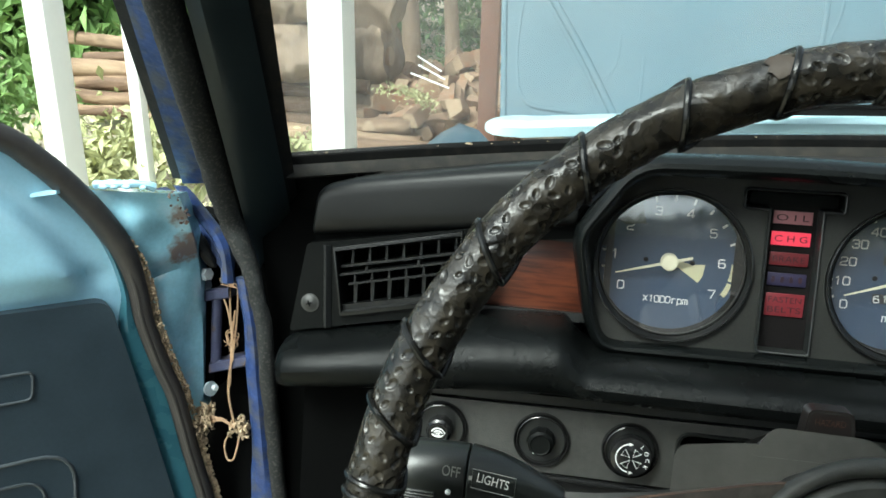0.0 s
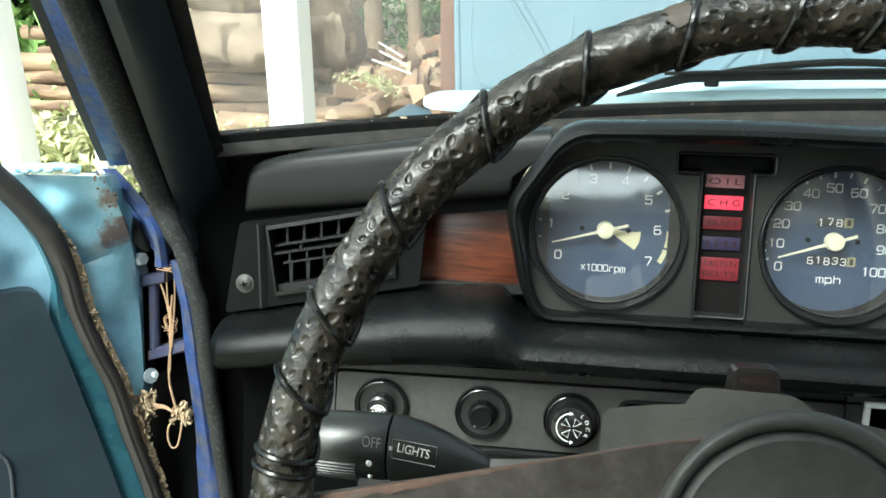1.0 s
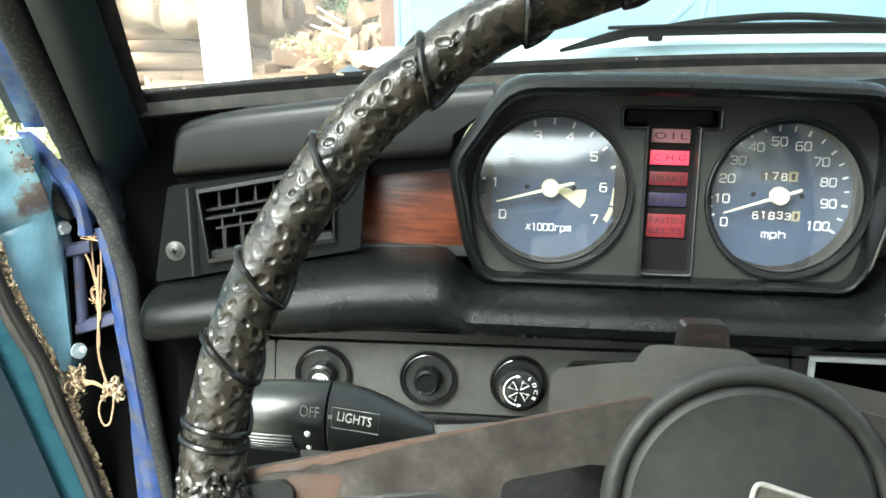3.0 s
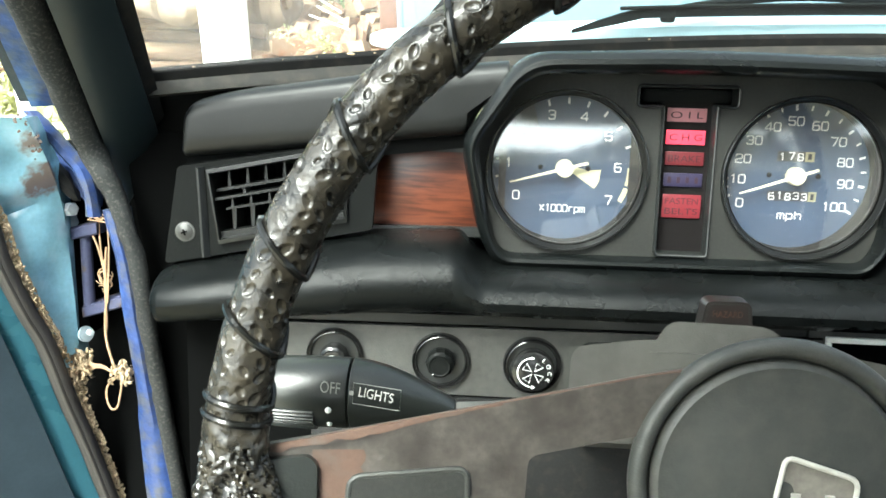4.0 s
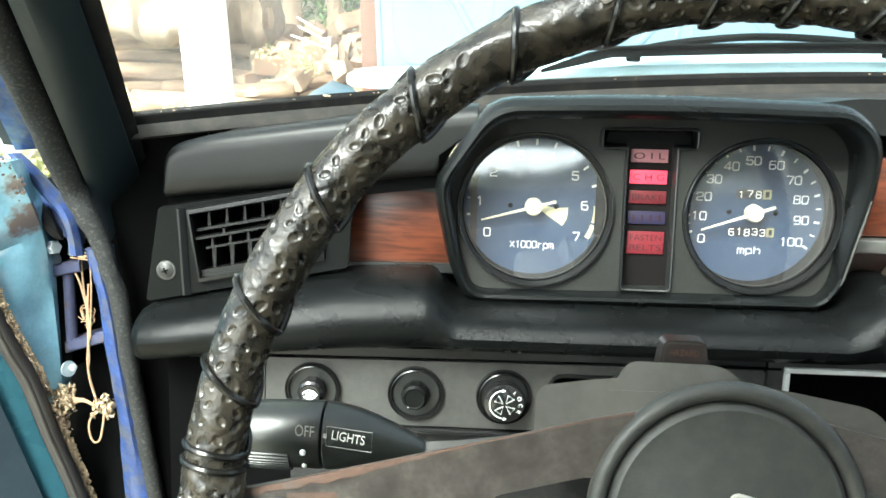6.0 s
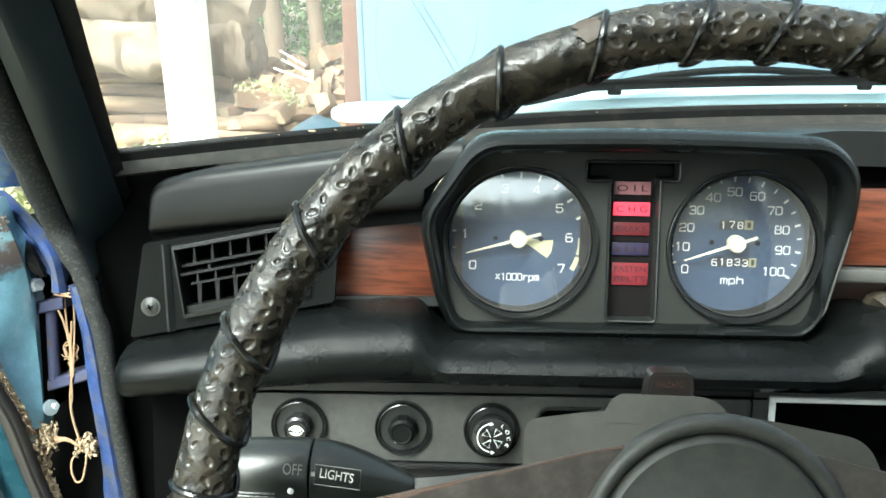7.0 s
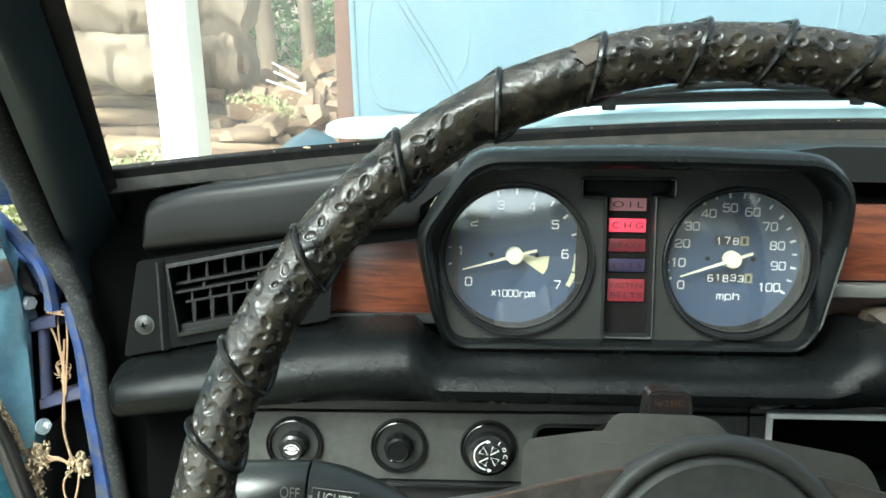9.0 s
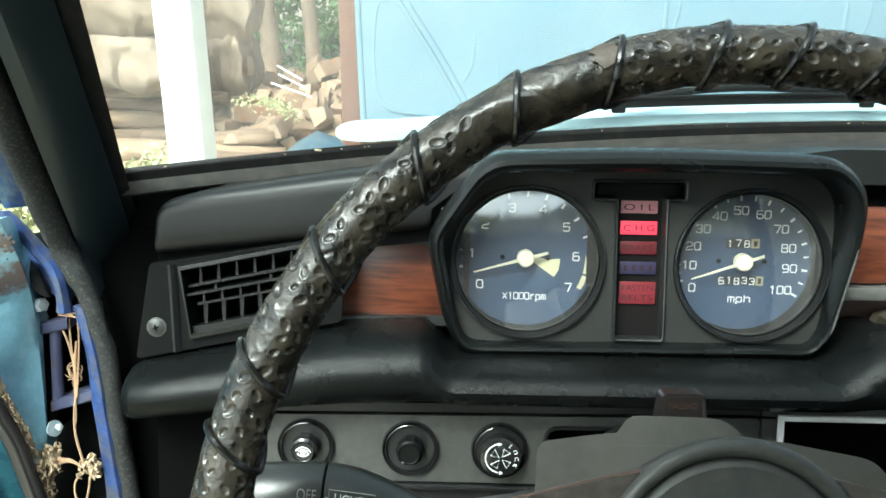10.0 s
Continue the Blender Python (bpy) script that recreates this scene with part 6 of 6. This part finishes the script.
part("blade", skin([[base(x) + Vector((0, 0.024 + dy, 0.013 + 0.012 * min(1, (x - 0.09) / 0.06) + dz * min(1.0, 0.35 + (x - 0.09) / 0.05))) for dy, dz in ((0, -0.003), (0.004, -0.003), (0.006, 0.001), (0.004, 0.006), (0.0, 0.005))] for x in wx]), WIPER, wiper, "black rubber blade")
part("blade_spring", tube([base(x) + Vector((-0.001, 0.022, 0.0300)) for x in wx[2:]], 0.0016, 8), WIPER, wiper, "metal backing strip")
part("arm", tube(spline([base(0.16) + Vector((0, 0.030, 0.026)), base(0.22) + Vector((0, 0.032, 0.034)), base(0.30) + Vector((0, 0.034, 0.037)), base(0.42) + Vector((0, 0.04, 0.030)), base(0.55) + Vector((0, 0.05, 0.030)), base(0.74) + Vector((0, 0.06, 0.02))], 6), 0.0034, 10), WIPER, wiper, "black arm")
for x in (0.17, 0.40):
    part("bridge", box(x - 0.006, x + 0.006, base(x).y + 0.024, base(x).y + 0.032, base(x).z + 0.018, base(x).z + 0.028, 0.002), WIPER, wiper)
fender = thing("front_fender", (-0.2, 1.3, 0.6), "top of the front fender, its blue darkened for shade", "fender")
rings = []
for y in [0.84 + 0.06 * k for k in range(20)]:
    row = [(-0.335, y, 0.60), (-0.328, y, 0.86)]
    for k in range(9):
        x = -0.31 + 0.028 * k
        row.append((x, y, 0.935 - 0.05 * abs(k - 5) ** 2 / 25 + 0.062 * math.exp(-((x + 0.165) / 0.065) ** 2 - ((y - 1.2) / 0.12) ** 2)))
    rings.append(row + [(-0.075, y, 0.60)])
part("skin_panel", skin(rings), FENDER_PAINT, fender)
hood = thing("open_hood", (0.5, 1.7, 0.8), "raised light blue hood seen from below, with pressed ribs", "hood")


def on_hood(x, h, d=0.0):
    """x across, h up the raised hood, d towards the cabin."""
    return CAR.inverted() @ Vector((x, 1.62 + 0.42 * h - d * 0.92, 0.74 + h * 0.92 + d * 0.39))


def hood_left(h):
    return -0.160 - 0.0785 * h


rows = []
for h in [k * 0.05 for k in range(25)]:
    row = []
    for k in range(41):
        u = k / 40
        x = hood_left(h) + (1.15 - hood_left(h)) * u
        dent = 0.004 * noise.noise(Vector((x * 5, h * 5, 0)))
        row.append(on_hood(x, h, dent))
    rows.append(row)
sheet = skin(rows, closed=False, caps=False)
got = bmesh.ops.extrude_face_region(sheet, geom=list(sheet.faces))
back = CAR.inverted().to_3x3() @ Vector((0, 0.92, -0.39)) * 0.015
for v in got["geom"]:
    if isinstance(v, bmesh.types.BMVert):
        v.co += back
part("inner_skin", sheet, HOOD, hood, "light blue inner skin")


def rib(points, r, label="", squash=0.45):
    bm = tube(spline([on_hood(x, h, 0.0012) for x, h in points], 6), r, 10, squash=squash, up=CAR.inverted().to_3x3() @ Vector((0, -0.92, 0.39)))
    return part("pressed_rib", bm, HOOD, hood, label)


rib([(hood_left(0) + 0.004, 0.0), (hood_left(0.6) + 0.004, 0.6), (hood_left(1.2) + 0.004, 1.2)], 0.006)
rib([(-0.110, 0.32), (-0.073, 0.26), (-0.015, 0.171), (0.037, 0.082), (0.06, 0.04)], 0.0075, squash=0.5)
rib([(-0.133, 0.091), (-0.140, 0.14), (-0.142, 0.186), (-0.139, 0.25), (-0.132, 0.272), (-0.112, 0.276), (-0.092, 0.26), (-0.043, 0.182), (0.003, 0.109), (0.02, 0.07)], 0.0024, squash=0.16)
rib([(-0.133, 0.091), (-0.127, 0.078), (-0.113, 0.063), (-0.09, 0.055), (0.0, 0.047)], 0.0042, squash=0.16)
rib([(0.064, 0.40), (0.062, 0.279), (0.059, 0.211), (0.053, 0.149), (0.036, 0.115)], 0.0036, squash=0.16)
rib([(0.111, 0.50), (0.109, 0.28), (0.106, 0.212), (0.104, 0.05)], 0.0036, squash=0.16)
rib([(0.44, 0.50), (0.436, 0.284), (0.425, 0.18), (0.400, 0.06)], 0.0050, squash=0.16)
rib([(0.47, 0.50), (0.464, 0.285), (0.44, 0.19), (0.445, 0.06)], 0.0030, squash=0.16)
rib([(0.30, 0.02), (0.33, 0.09), (0.40, 0.16)], 0.0060, squash=0.16)
rib([(0.795, 0.50), (0.791, 0.289), (0.775, 0.19), (0.77, 0.05)], 0.0046, squash=0.16)
rib([(0.845, 0.50), (0.841, 0.29), (0.81, 0.19), (0.80, 0.05)], 0.0034, squash=0.16)
rib([(0.64, 0.02), (0.60, 0.10), (0.56, 0.15)], 0.0060, squash=0.16)
part("front_grille", box(0.0, 1.0, 1.72, 1.8, 0.62, 0.92), DARK, hood)

# ---- yard ----
SOIL = material("leaf_strewn_soil", (0.42, 0.37, 0.27), 0.95, var=0.3, scale=3, fine=60, bump=1.0, grain=30, relief=0.02, second=(0.16, 0.20, 0.08), amount=0.42, patch=1.2)
WHITEPAINT = material("white_post_paint", (0.80, 0.80, 0.78), 0.5, var=0.03, scale=8, fine=60, bump=0.2, grain=60, relief=0.001)
REDWOOD = material("red_brown_timber", (0.15, 0.075, 0.055), 0.7, var=0.2, bump=0.4, grain=80, relief=0.002)
LOGBARK = material("weathered_log_bark", (0.17, 0.108, 0.068), 0.9, var=0.55, scale=9, fine=90, bump=1.0, grain=45, relief=0.008, stretch=(0.3, 1, 1), second=(0.36, 0.26, 0.165), amount=0.42, patch=7, soft=0.1)
BARK = material("grey_brown_bark", (0.17, 0.12, 0.085), 0.9, var=0.35, scale=8, fine=90, bump=1.0, grain=45, relief=0.008, stretch=(1, 1, 0.3))
SPLIT = material("split_wood", (0.215, 0.135, 0.085), 0.8, var=0.28, scale=7, fine=90, bump=0.6, grain=60, relief=0.003, second=(0.24, 0.115, 0.06), amount=0.38, patch=7)
PALEWOOD = material("pale_sawn_wood", (0.33, 0.24, 0.16), 0.8, var=0.2, scale=9, fine=90, bump=0.5, grain=60, relief=0.003)
SACK = material("brown_paper_sack", (0.215, 0.16, 0.115), 0.85, var=0.3, scale=9, fine=60, bump=0.5, grain=30, relief=0.004)
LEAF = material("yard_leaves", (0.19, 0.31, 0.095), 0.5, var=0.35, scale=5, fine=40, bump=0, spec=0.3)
# Sunlight and shade are put into these two leaf colours.
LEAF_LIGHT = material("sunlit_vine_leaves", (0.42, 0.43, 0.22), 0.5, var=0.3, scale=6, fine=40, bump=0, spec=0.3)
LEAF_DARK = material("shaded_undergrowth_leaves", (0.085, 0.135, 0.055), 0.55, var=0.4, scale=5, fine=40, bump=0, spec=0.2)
ALU = material("bare_metal_tube", (0.75, 0.75, 0.74), 0.3, metal=0.9, var=0.08)

ground = bmesh.new()
xs = sorted(set([-60, -30, -15, -9] + [-6 + 0.2 * k for k in range(50)] + [6, 9, 15, 30, 60]))
ys = sorted(set([-60, -30, -10, -5, -2] + [0.0 + 0.2 * k for k in range(52)] + [14, 20, 40, 90]))
rows = []
for y in ys:
    rows.append([Vector((x, y, (0.05 * noise.noise(Vector((x * 1.3, y * 1.3, 0))) + 0.03 * noise.noise(Vector((x * 4, y * 4, 3)))) * (1 if abs(x) < 8 and 1.5 < y < 11 else 0) + max(0.0, min(y, 14) - 6.5) * 0.12)) for x in xs])
ground = skin(rows, closed=False, caps=False)
settle("ground", ground, SOIL, "earth yard strewn with leaves and low weeds", "ground", outside=True)


def post(x0, x1, y0, y1, top, mat_, label, lean=0.0):
    ob = thing("post", ((x0 + x1) / 2, (y0 + y1) / 2, 0), label, "post", "posts round the yard", outside=True)
    bm = box(x0, x1, y0, y1, -0.1, top, 0.006)
    for v in bm.verts:
        v.co.x += lean * v.co.z + 0.002 * noise.noise(v.co * 2)
    part("shaft", bm, mat_, ob)
    return ob


post(-0.762, -0.662, 2.20, 2.32, 2.5, WHITEPAINT, "square white painted post")
post(-1.615, -1.548, 2.20, 2.30, 2.5, WHITEPAINT, "square white painted post")
post(-1.740, -1.692, 2.90, 2.95, 2.5, WHITEPAINT, "slim white painted post further off")
post(-0.485, -0.405, 3.60, 3.68, 2.6, REDWOOD, "red-brown timber post standing beside the hood")


def log_mesh(name, r, length, seed, split=False):
    """A round log, or a split billet, lying along x."""
    rr = random.Random(seed)
    n = 18
    rings = []
    if split:
        shape = rounded([(-r, -r * 0.5), (r * 0.9, -r * 0.6), (r * rr.uniform(0.2, 0.8), r * 0.8), (-r * 0.5, r * rr.uniform(0.5, 0.9))], r * 0.15, 2)
    else:
        shape = [(r * math.cos(2 * math.pi * k / n) * (1 + rr.uniform(-0.06, 0.06)), r * math.sin(2 * math.pi * k / n) * (1 + rr.uniform(-0.06, 0.06))) for k in range(n)]
    for k in range(9):
        x = length * (k / 8 - 0.5)
        rings.append([(x, a * (1 + 0.05 * math.sin(k * 2 + seed)), b + 0.008 * math.sin(k * 0.9 + seed) + 0.006 * noise.noise(Vector((x * 9, a * 40, b * 40 + seed)))) for a, b in shape])
    bm = skin(rings)
    bmesh.ops.recalc_face_normals(bm, faces=bm.faces)
    me = bpy.data.meshes.new(name)
    bm.to_mesh(me)
    me.materials.append(SPLIT if split else LOGBARK)
    me.materials.append(PALEWOOD)
    for p in me.polygons:
        if abs(p.normal.x) > 0.9:
            p.material_index = 1
        p.use_smooth = not split and abs(p.normal.x) < 0.9
    bm.free()
    return me


ROUND = [log_mesh("firewood_log", 0.031 + 0.007 * k, 0.55 + 0.1 * k, k) for k in range(4)]
BILLET = [log_mesh("firewood_billet", 0.031 + 0.005 * k, 0.17 + 0.025 * k, 20 + k, True) for k in range(5)]


def lay(me, x, y, z, turn, tip, roll, label, group):
    ob = new(me.name.split(".")[0], me)
    ob.matrix_world = pose(x, y, z, roll, tip, turn)
    return tagged(ob, label, "firewood", group)


yard = random.Random(11)
# stacked logs seen along their length
for row in range(6):
    for k in range(3):
        me = ROUND[(row + k) % 4]
        lay(me, -2.62 + 0.55 * k + yard.uniform(-0.05, 0.05), 4.15 + 0.05 * row, 0.12 + 0.068 * row, yard.uniform(-6, 6), yard.uniform(-3, 3), yard.uniform(0, 360), "weathered log in a long stack", "stacked logs")
for row in range(6):
    for k in range(2 if row < 3 else 1):
        me = ROUND[(row * 2 + k) % 4]
        lay(me, -1.62 + 0.42 * k + yard.uniform(-0.04, 0.04), 3.85 + 0.04 * row, 0.05 + 0.068 * row, yard.uniform(-8, 8), yard.uniform(-3, 3), yard.uniform(0, 360), "weathered log in a long stack", "stacked logs")
lay(ROUND[1], -1.02, 3.75, 0.13, 4, 2, 40, "pale log lying in the yard", "stacked logs")
lay(ROUND[0], -1.05, 3.70, 0.06, -3, 0, 80, "pale log lying in the yard", "stacked logs")
# tumbled split billets
for k in range(235):
    u, w = yard.random(), yard.random()
    x = -1.12 + 0.74 * u
    y = 3.95 + 0.75 * w
    peak = 0.46 - 0.30 * abs(u - 0.55)
    z = 0.05 + peak * (k / 234) * (0.55 + 0.45 * w)
    lay(BILLET[k % 5], x, y, z, yard.choice((0, 75, 90, 110)) + yard.uniform(-25, 25), yard.uniform(-18, 18), yard.uniform(0, 360), "split orange-brown billet in a tumbled heap", "split firewood")


def sack(x, y, z, w, d, h, seed, label):
    bm = bmesh.new()
    bmesh.ops.create_cube(bm, size=1.0)
    bmesh.ops.subdivide_edges(bm, edges=bm.edges, cuts=18, use_grid_fill=True)
    o = Vector((seed * 3.1, 0, 0))
    for v in bm.verts:
        p = v.co.copy()
        fall = (1 - 0.30 * max(abs(p.z) * 2, 0) ** 4)
        q = Vector((p.x * w * fall, p.y * d * fall, (p.z + 0.5) * h))
        q += Vector((noise.noise(q * 7 + o), noise.noise(q * 7 + o + Vector((9, 0, 0))), noise.noise(q * 6 + o + Vector((0, 9, 0))))) * 0.045
        q += Vector((noise.noise(q * 22 + o), noise.noise(q * 22 + o * 2), 0)) * 0.008
        fold = noise.noise(Vector((q.x * 24, q.y * 24, q.z * 4)) + o)
        q += Vector((0.3 * fold, -fold, 0)) * 0.026
        v.co = q + Vector((x, y, z))
    ob = thing("paper_sack", (x, y, z), label, "sack", "brown sacks on the woodpile", outside=True)
    part("bag", bm, SACK, ob)
    return ob


sack(-1.52, 3.95, 0.42, 0.50, 0.35, 0.26, 1, "rumpled brown paper sack lying on the logs")
sack(-1.50, 3.98, 0.66, 0.46, 0.34, 0.30, 2, "rumpled brown paper sack on top of another")
for k in range(3):
    sack(-1.23 + 0.02 * k, 4.45, 0.0 + 0.30 * k, 0.30, 0.34, 0.33, 5 + k, "rumpled brown sack in a stack beside the firewood")
tubes = thing("metal_tubes", (-0.7, 4.0, 0.4), "thin bright metal tubes thrown on the firewood", "tubes", outside=True)
for k in range(3):
    part("tube", tube([(-0.80 - 0.012 * k + 0.02 * (k == 1), 3.80 - 0.02 * k, 0.555 - 0.036 * k), (-0.685 + 0.022 * k, 3.78 - 0.02 * k, 0.495 - 0.034 * k)], 0.0045, 8), ALU, tubes)


def leaves(name, centre, size, n, mat_, label, category, seed, leaf=0.05, kind="stuff", parent=None):
    """Many small bent leaves scattered through a lumpy volume."""
    r = random.Random(seed)
    bm = bmesh.new()
    for k in range(n):
        p = Vector((r.gauss(0, 0.42), r.gauss(0, 0.42), r.gauss(0, 0.42)))
        p = Vector((p.x * size[0], p.y * size[1], p.z * size[2])) + Vector(centre)
        p += Vector((noise.noise(p * 2.2), noise.noise(p * 2.2 + Vector((4, 0, 0))), noise.noise(p * 2.2 + Vector((0, 4, 0))))) * 0.25
        p.z = max(p.z, 0.03)
        m = Matrix.Translation(p) @ Euler((r.uniform(-1.2, 1.2), r.uniform(-1.2, 1.2), r.uniform(0, 6.3))).to_matrix().to_4x4()
        s = leaf * r.uniform(0.6, 1.5)
        vs = [bm.verts.new(m @ Vector(q)) for q in ((-s, 0, 0), (-0.2 * s, 0.45 * s, 0.12 * s), (s, 0, -0.1 * s), (-0.2 * s, -0.45 * s, 0.12 * s))]
        bm.faces.new((vs[0], vs[1], vs[2]))
        bm.faces.new((vs[0], vs[2], vs[3]))
    if parent:
        return part(name, bm, mat_, parent, smooth=False)
    return settle(name, bm, mat_, label, category, outside=True, kind=kind, smooth=False)


leaves("shrub_foliage", (-3.6, 5.2, 0.7), (1.2, 0.8, 0.8), 9000, LEAF, "dense green shrub leaves behind the logs", "foliage", 1, 0.062)
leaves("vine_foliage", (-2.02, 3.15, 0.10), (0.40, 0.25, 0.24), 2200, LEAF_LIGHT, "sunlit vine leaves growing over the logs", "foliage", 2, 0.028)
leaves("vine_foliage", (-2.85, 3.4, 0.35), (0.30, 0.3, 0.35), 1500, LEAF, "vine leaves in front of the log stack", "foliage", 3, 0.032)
leaves("weed_foliage", (-1.35, 3.45, 0.10), (0.18, 0.25, 0.14), 700, LEAF_LIGHT, "weeds at the foot of the woodpile, paled for sunlight", "foliage", 4, 0.022)
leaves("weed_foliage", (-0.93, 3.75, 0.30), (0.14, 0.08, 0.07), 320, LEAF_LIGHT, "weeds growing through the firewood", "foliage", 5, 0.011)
leaves("undergrowth", (-1.0, 7.2, 0.8), (2.6, 0.9, 0.9), 16000, LEAF_DARK, "undergrowth at the edge of the woods, darkened for shade", "foliage", 6, 0.036)
leaves("undergrowth", (1.6, 7.5, 0.9), (2.2, 0.9, 0.9), 4000, LEAF_DARK, "undergrowth at the edge of the woods, darkened for shade", "foliage", 7, 0.08)
leaves("undergrowth", (-4.6, 7.5, 1.2), (2.2, 1.2, 1.3), 7000, LEAF_DARK, "undergrowth at the edge of the woods, darkened for shade", "foliage", 8, 0.09)


def tree(x, y, r, h, seed):
    rr = random.Random(seed)
    ob = thing("tree", (x, y, 0), "slim tree with grey-brown bark at the yard's edge", "tree", "trees at the yard's edge", outside=True)
    path = [(x + 0.04 * math.sin(k * 0.9 + seed), y + 0.03 * math.cos(k * 1.1 + seed), -0.1 + h * k / 10) for k in range(11)]
    bm = tube(path, [r * (1.25 if k == 0 else 1 - 0.075 * k) for k in range(11)], 12)
    for v in bm.verts:
        v.co += Vector((noise.noise(v.co * 9), noise.noise(v.co * 9 + Vector((3, 0, 0))), 0)) * r * 0.12
    part("trunk", bm, BARK, ob)
    for k in range(6):
        a = rr.random() * 6.28
        p0 = Vector(path[5 + k % 5])
        p1 = p0 + Vector((math.cos(a) * 0.9, math.sin(a) * 0.9, 0.6))
        part("limb", tube([p0, p0.lerp(p1, 0.5) + Vector((0, 0, 0.1)), p1], [r * 0.4, r * 0.25, r * 0.1], 6), BARK, ob)
    leaves("crown", (x, y, h * 0.88), (1.0, 1.0, 0.8), 1500, LEAF, "", "", seed + 40, 0.09, parent=ob)


for x, y, r, s in ((-1.36, 6.0, 0.07, 1), (-1.05, 6.1, 0.055, 2), (-1.75, 6.6, 0.09, 3), (-0.75, 6.8, 0.06, 4), (0.6, 7.0, 0.10, 5), (-3.4, 7.0, 0.10, 6)):
    tree(x, y, r, 4.6 + 0.3 * s, s)

# ---- behind the car: hedge added for its reflection, seen only in the gauge glasses ----
hedge = bmesh.new()
rh = random.Random(21)
for k in range(9000):
    x = rh.uniform(-9, 11)
    top = 2.24 + 0.15 * min(1.0, max(0.0, x)) + 0.06 * noise.noise(Vector((x * 1.7, 0, 0))) + 0.05 * noise.noise(Vector((x * 4.1, 5, 0))) + 0.34 * min(1.0, max(0.0, (x - 1.3) / 1.0))
    p = Vector((x, -10.5 + rh.uniform(-0.5, 0.5), top * (1 - rh.random() ** 1.6)))
    m = Matrix.Translation(p) @ Euler((rh.uniform(-1.4, 1.4), rh.uniform(-1.4, 1.4), rh.uniform(0, 6.3))).to_matrix().to_4x4()
    w = rh.uniform(0.10, 0.20)
    vs = [hedge.verts.new(m @ Vector(q)) for q in ((-w, 0, 0), (-0.2 * w, 0.5 * w, 0.1 * w), (w, 0, 0), (-0.2 * w, -0.5 * w, 0.1 * w))]
    hedge.faces.new((vs[0], vs[1], vs[2]))
    hedge.faces.new((vs[0], vs[2], vs[3]))
HEDGE_LEAF = material("dark_hedge_leaves", (0.11, 0.125, 0.09), 0.6, var=0.35, scale=3, fine=30, bump=0, spec=0.2)
settle("hedge", hedge, HEDGE_LEAF, "unseen green hedge added behind the car to shape the gauge reflections", "hedge", outside=True, kind="stuff", smooth=False)
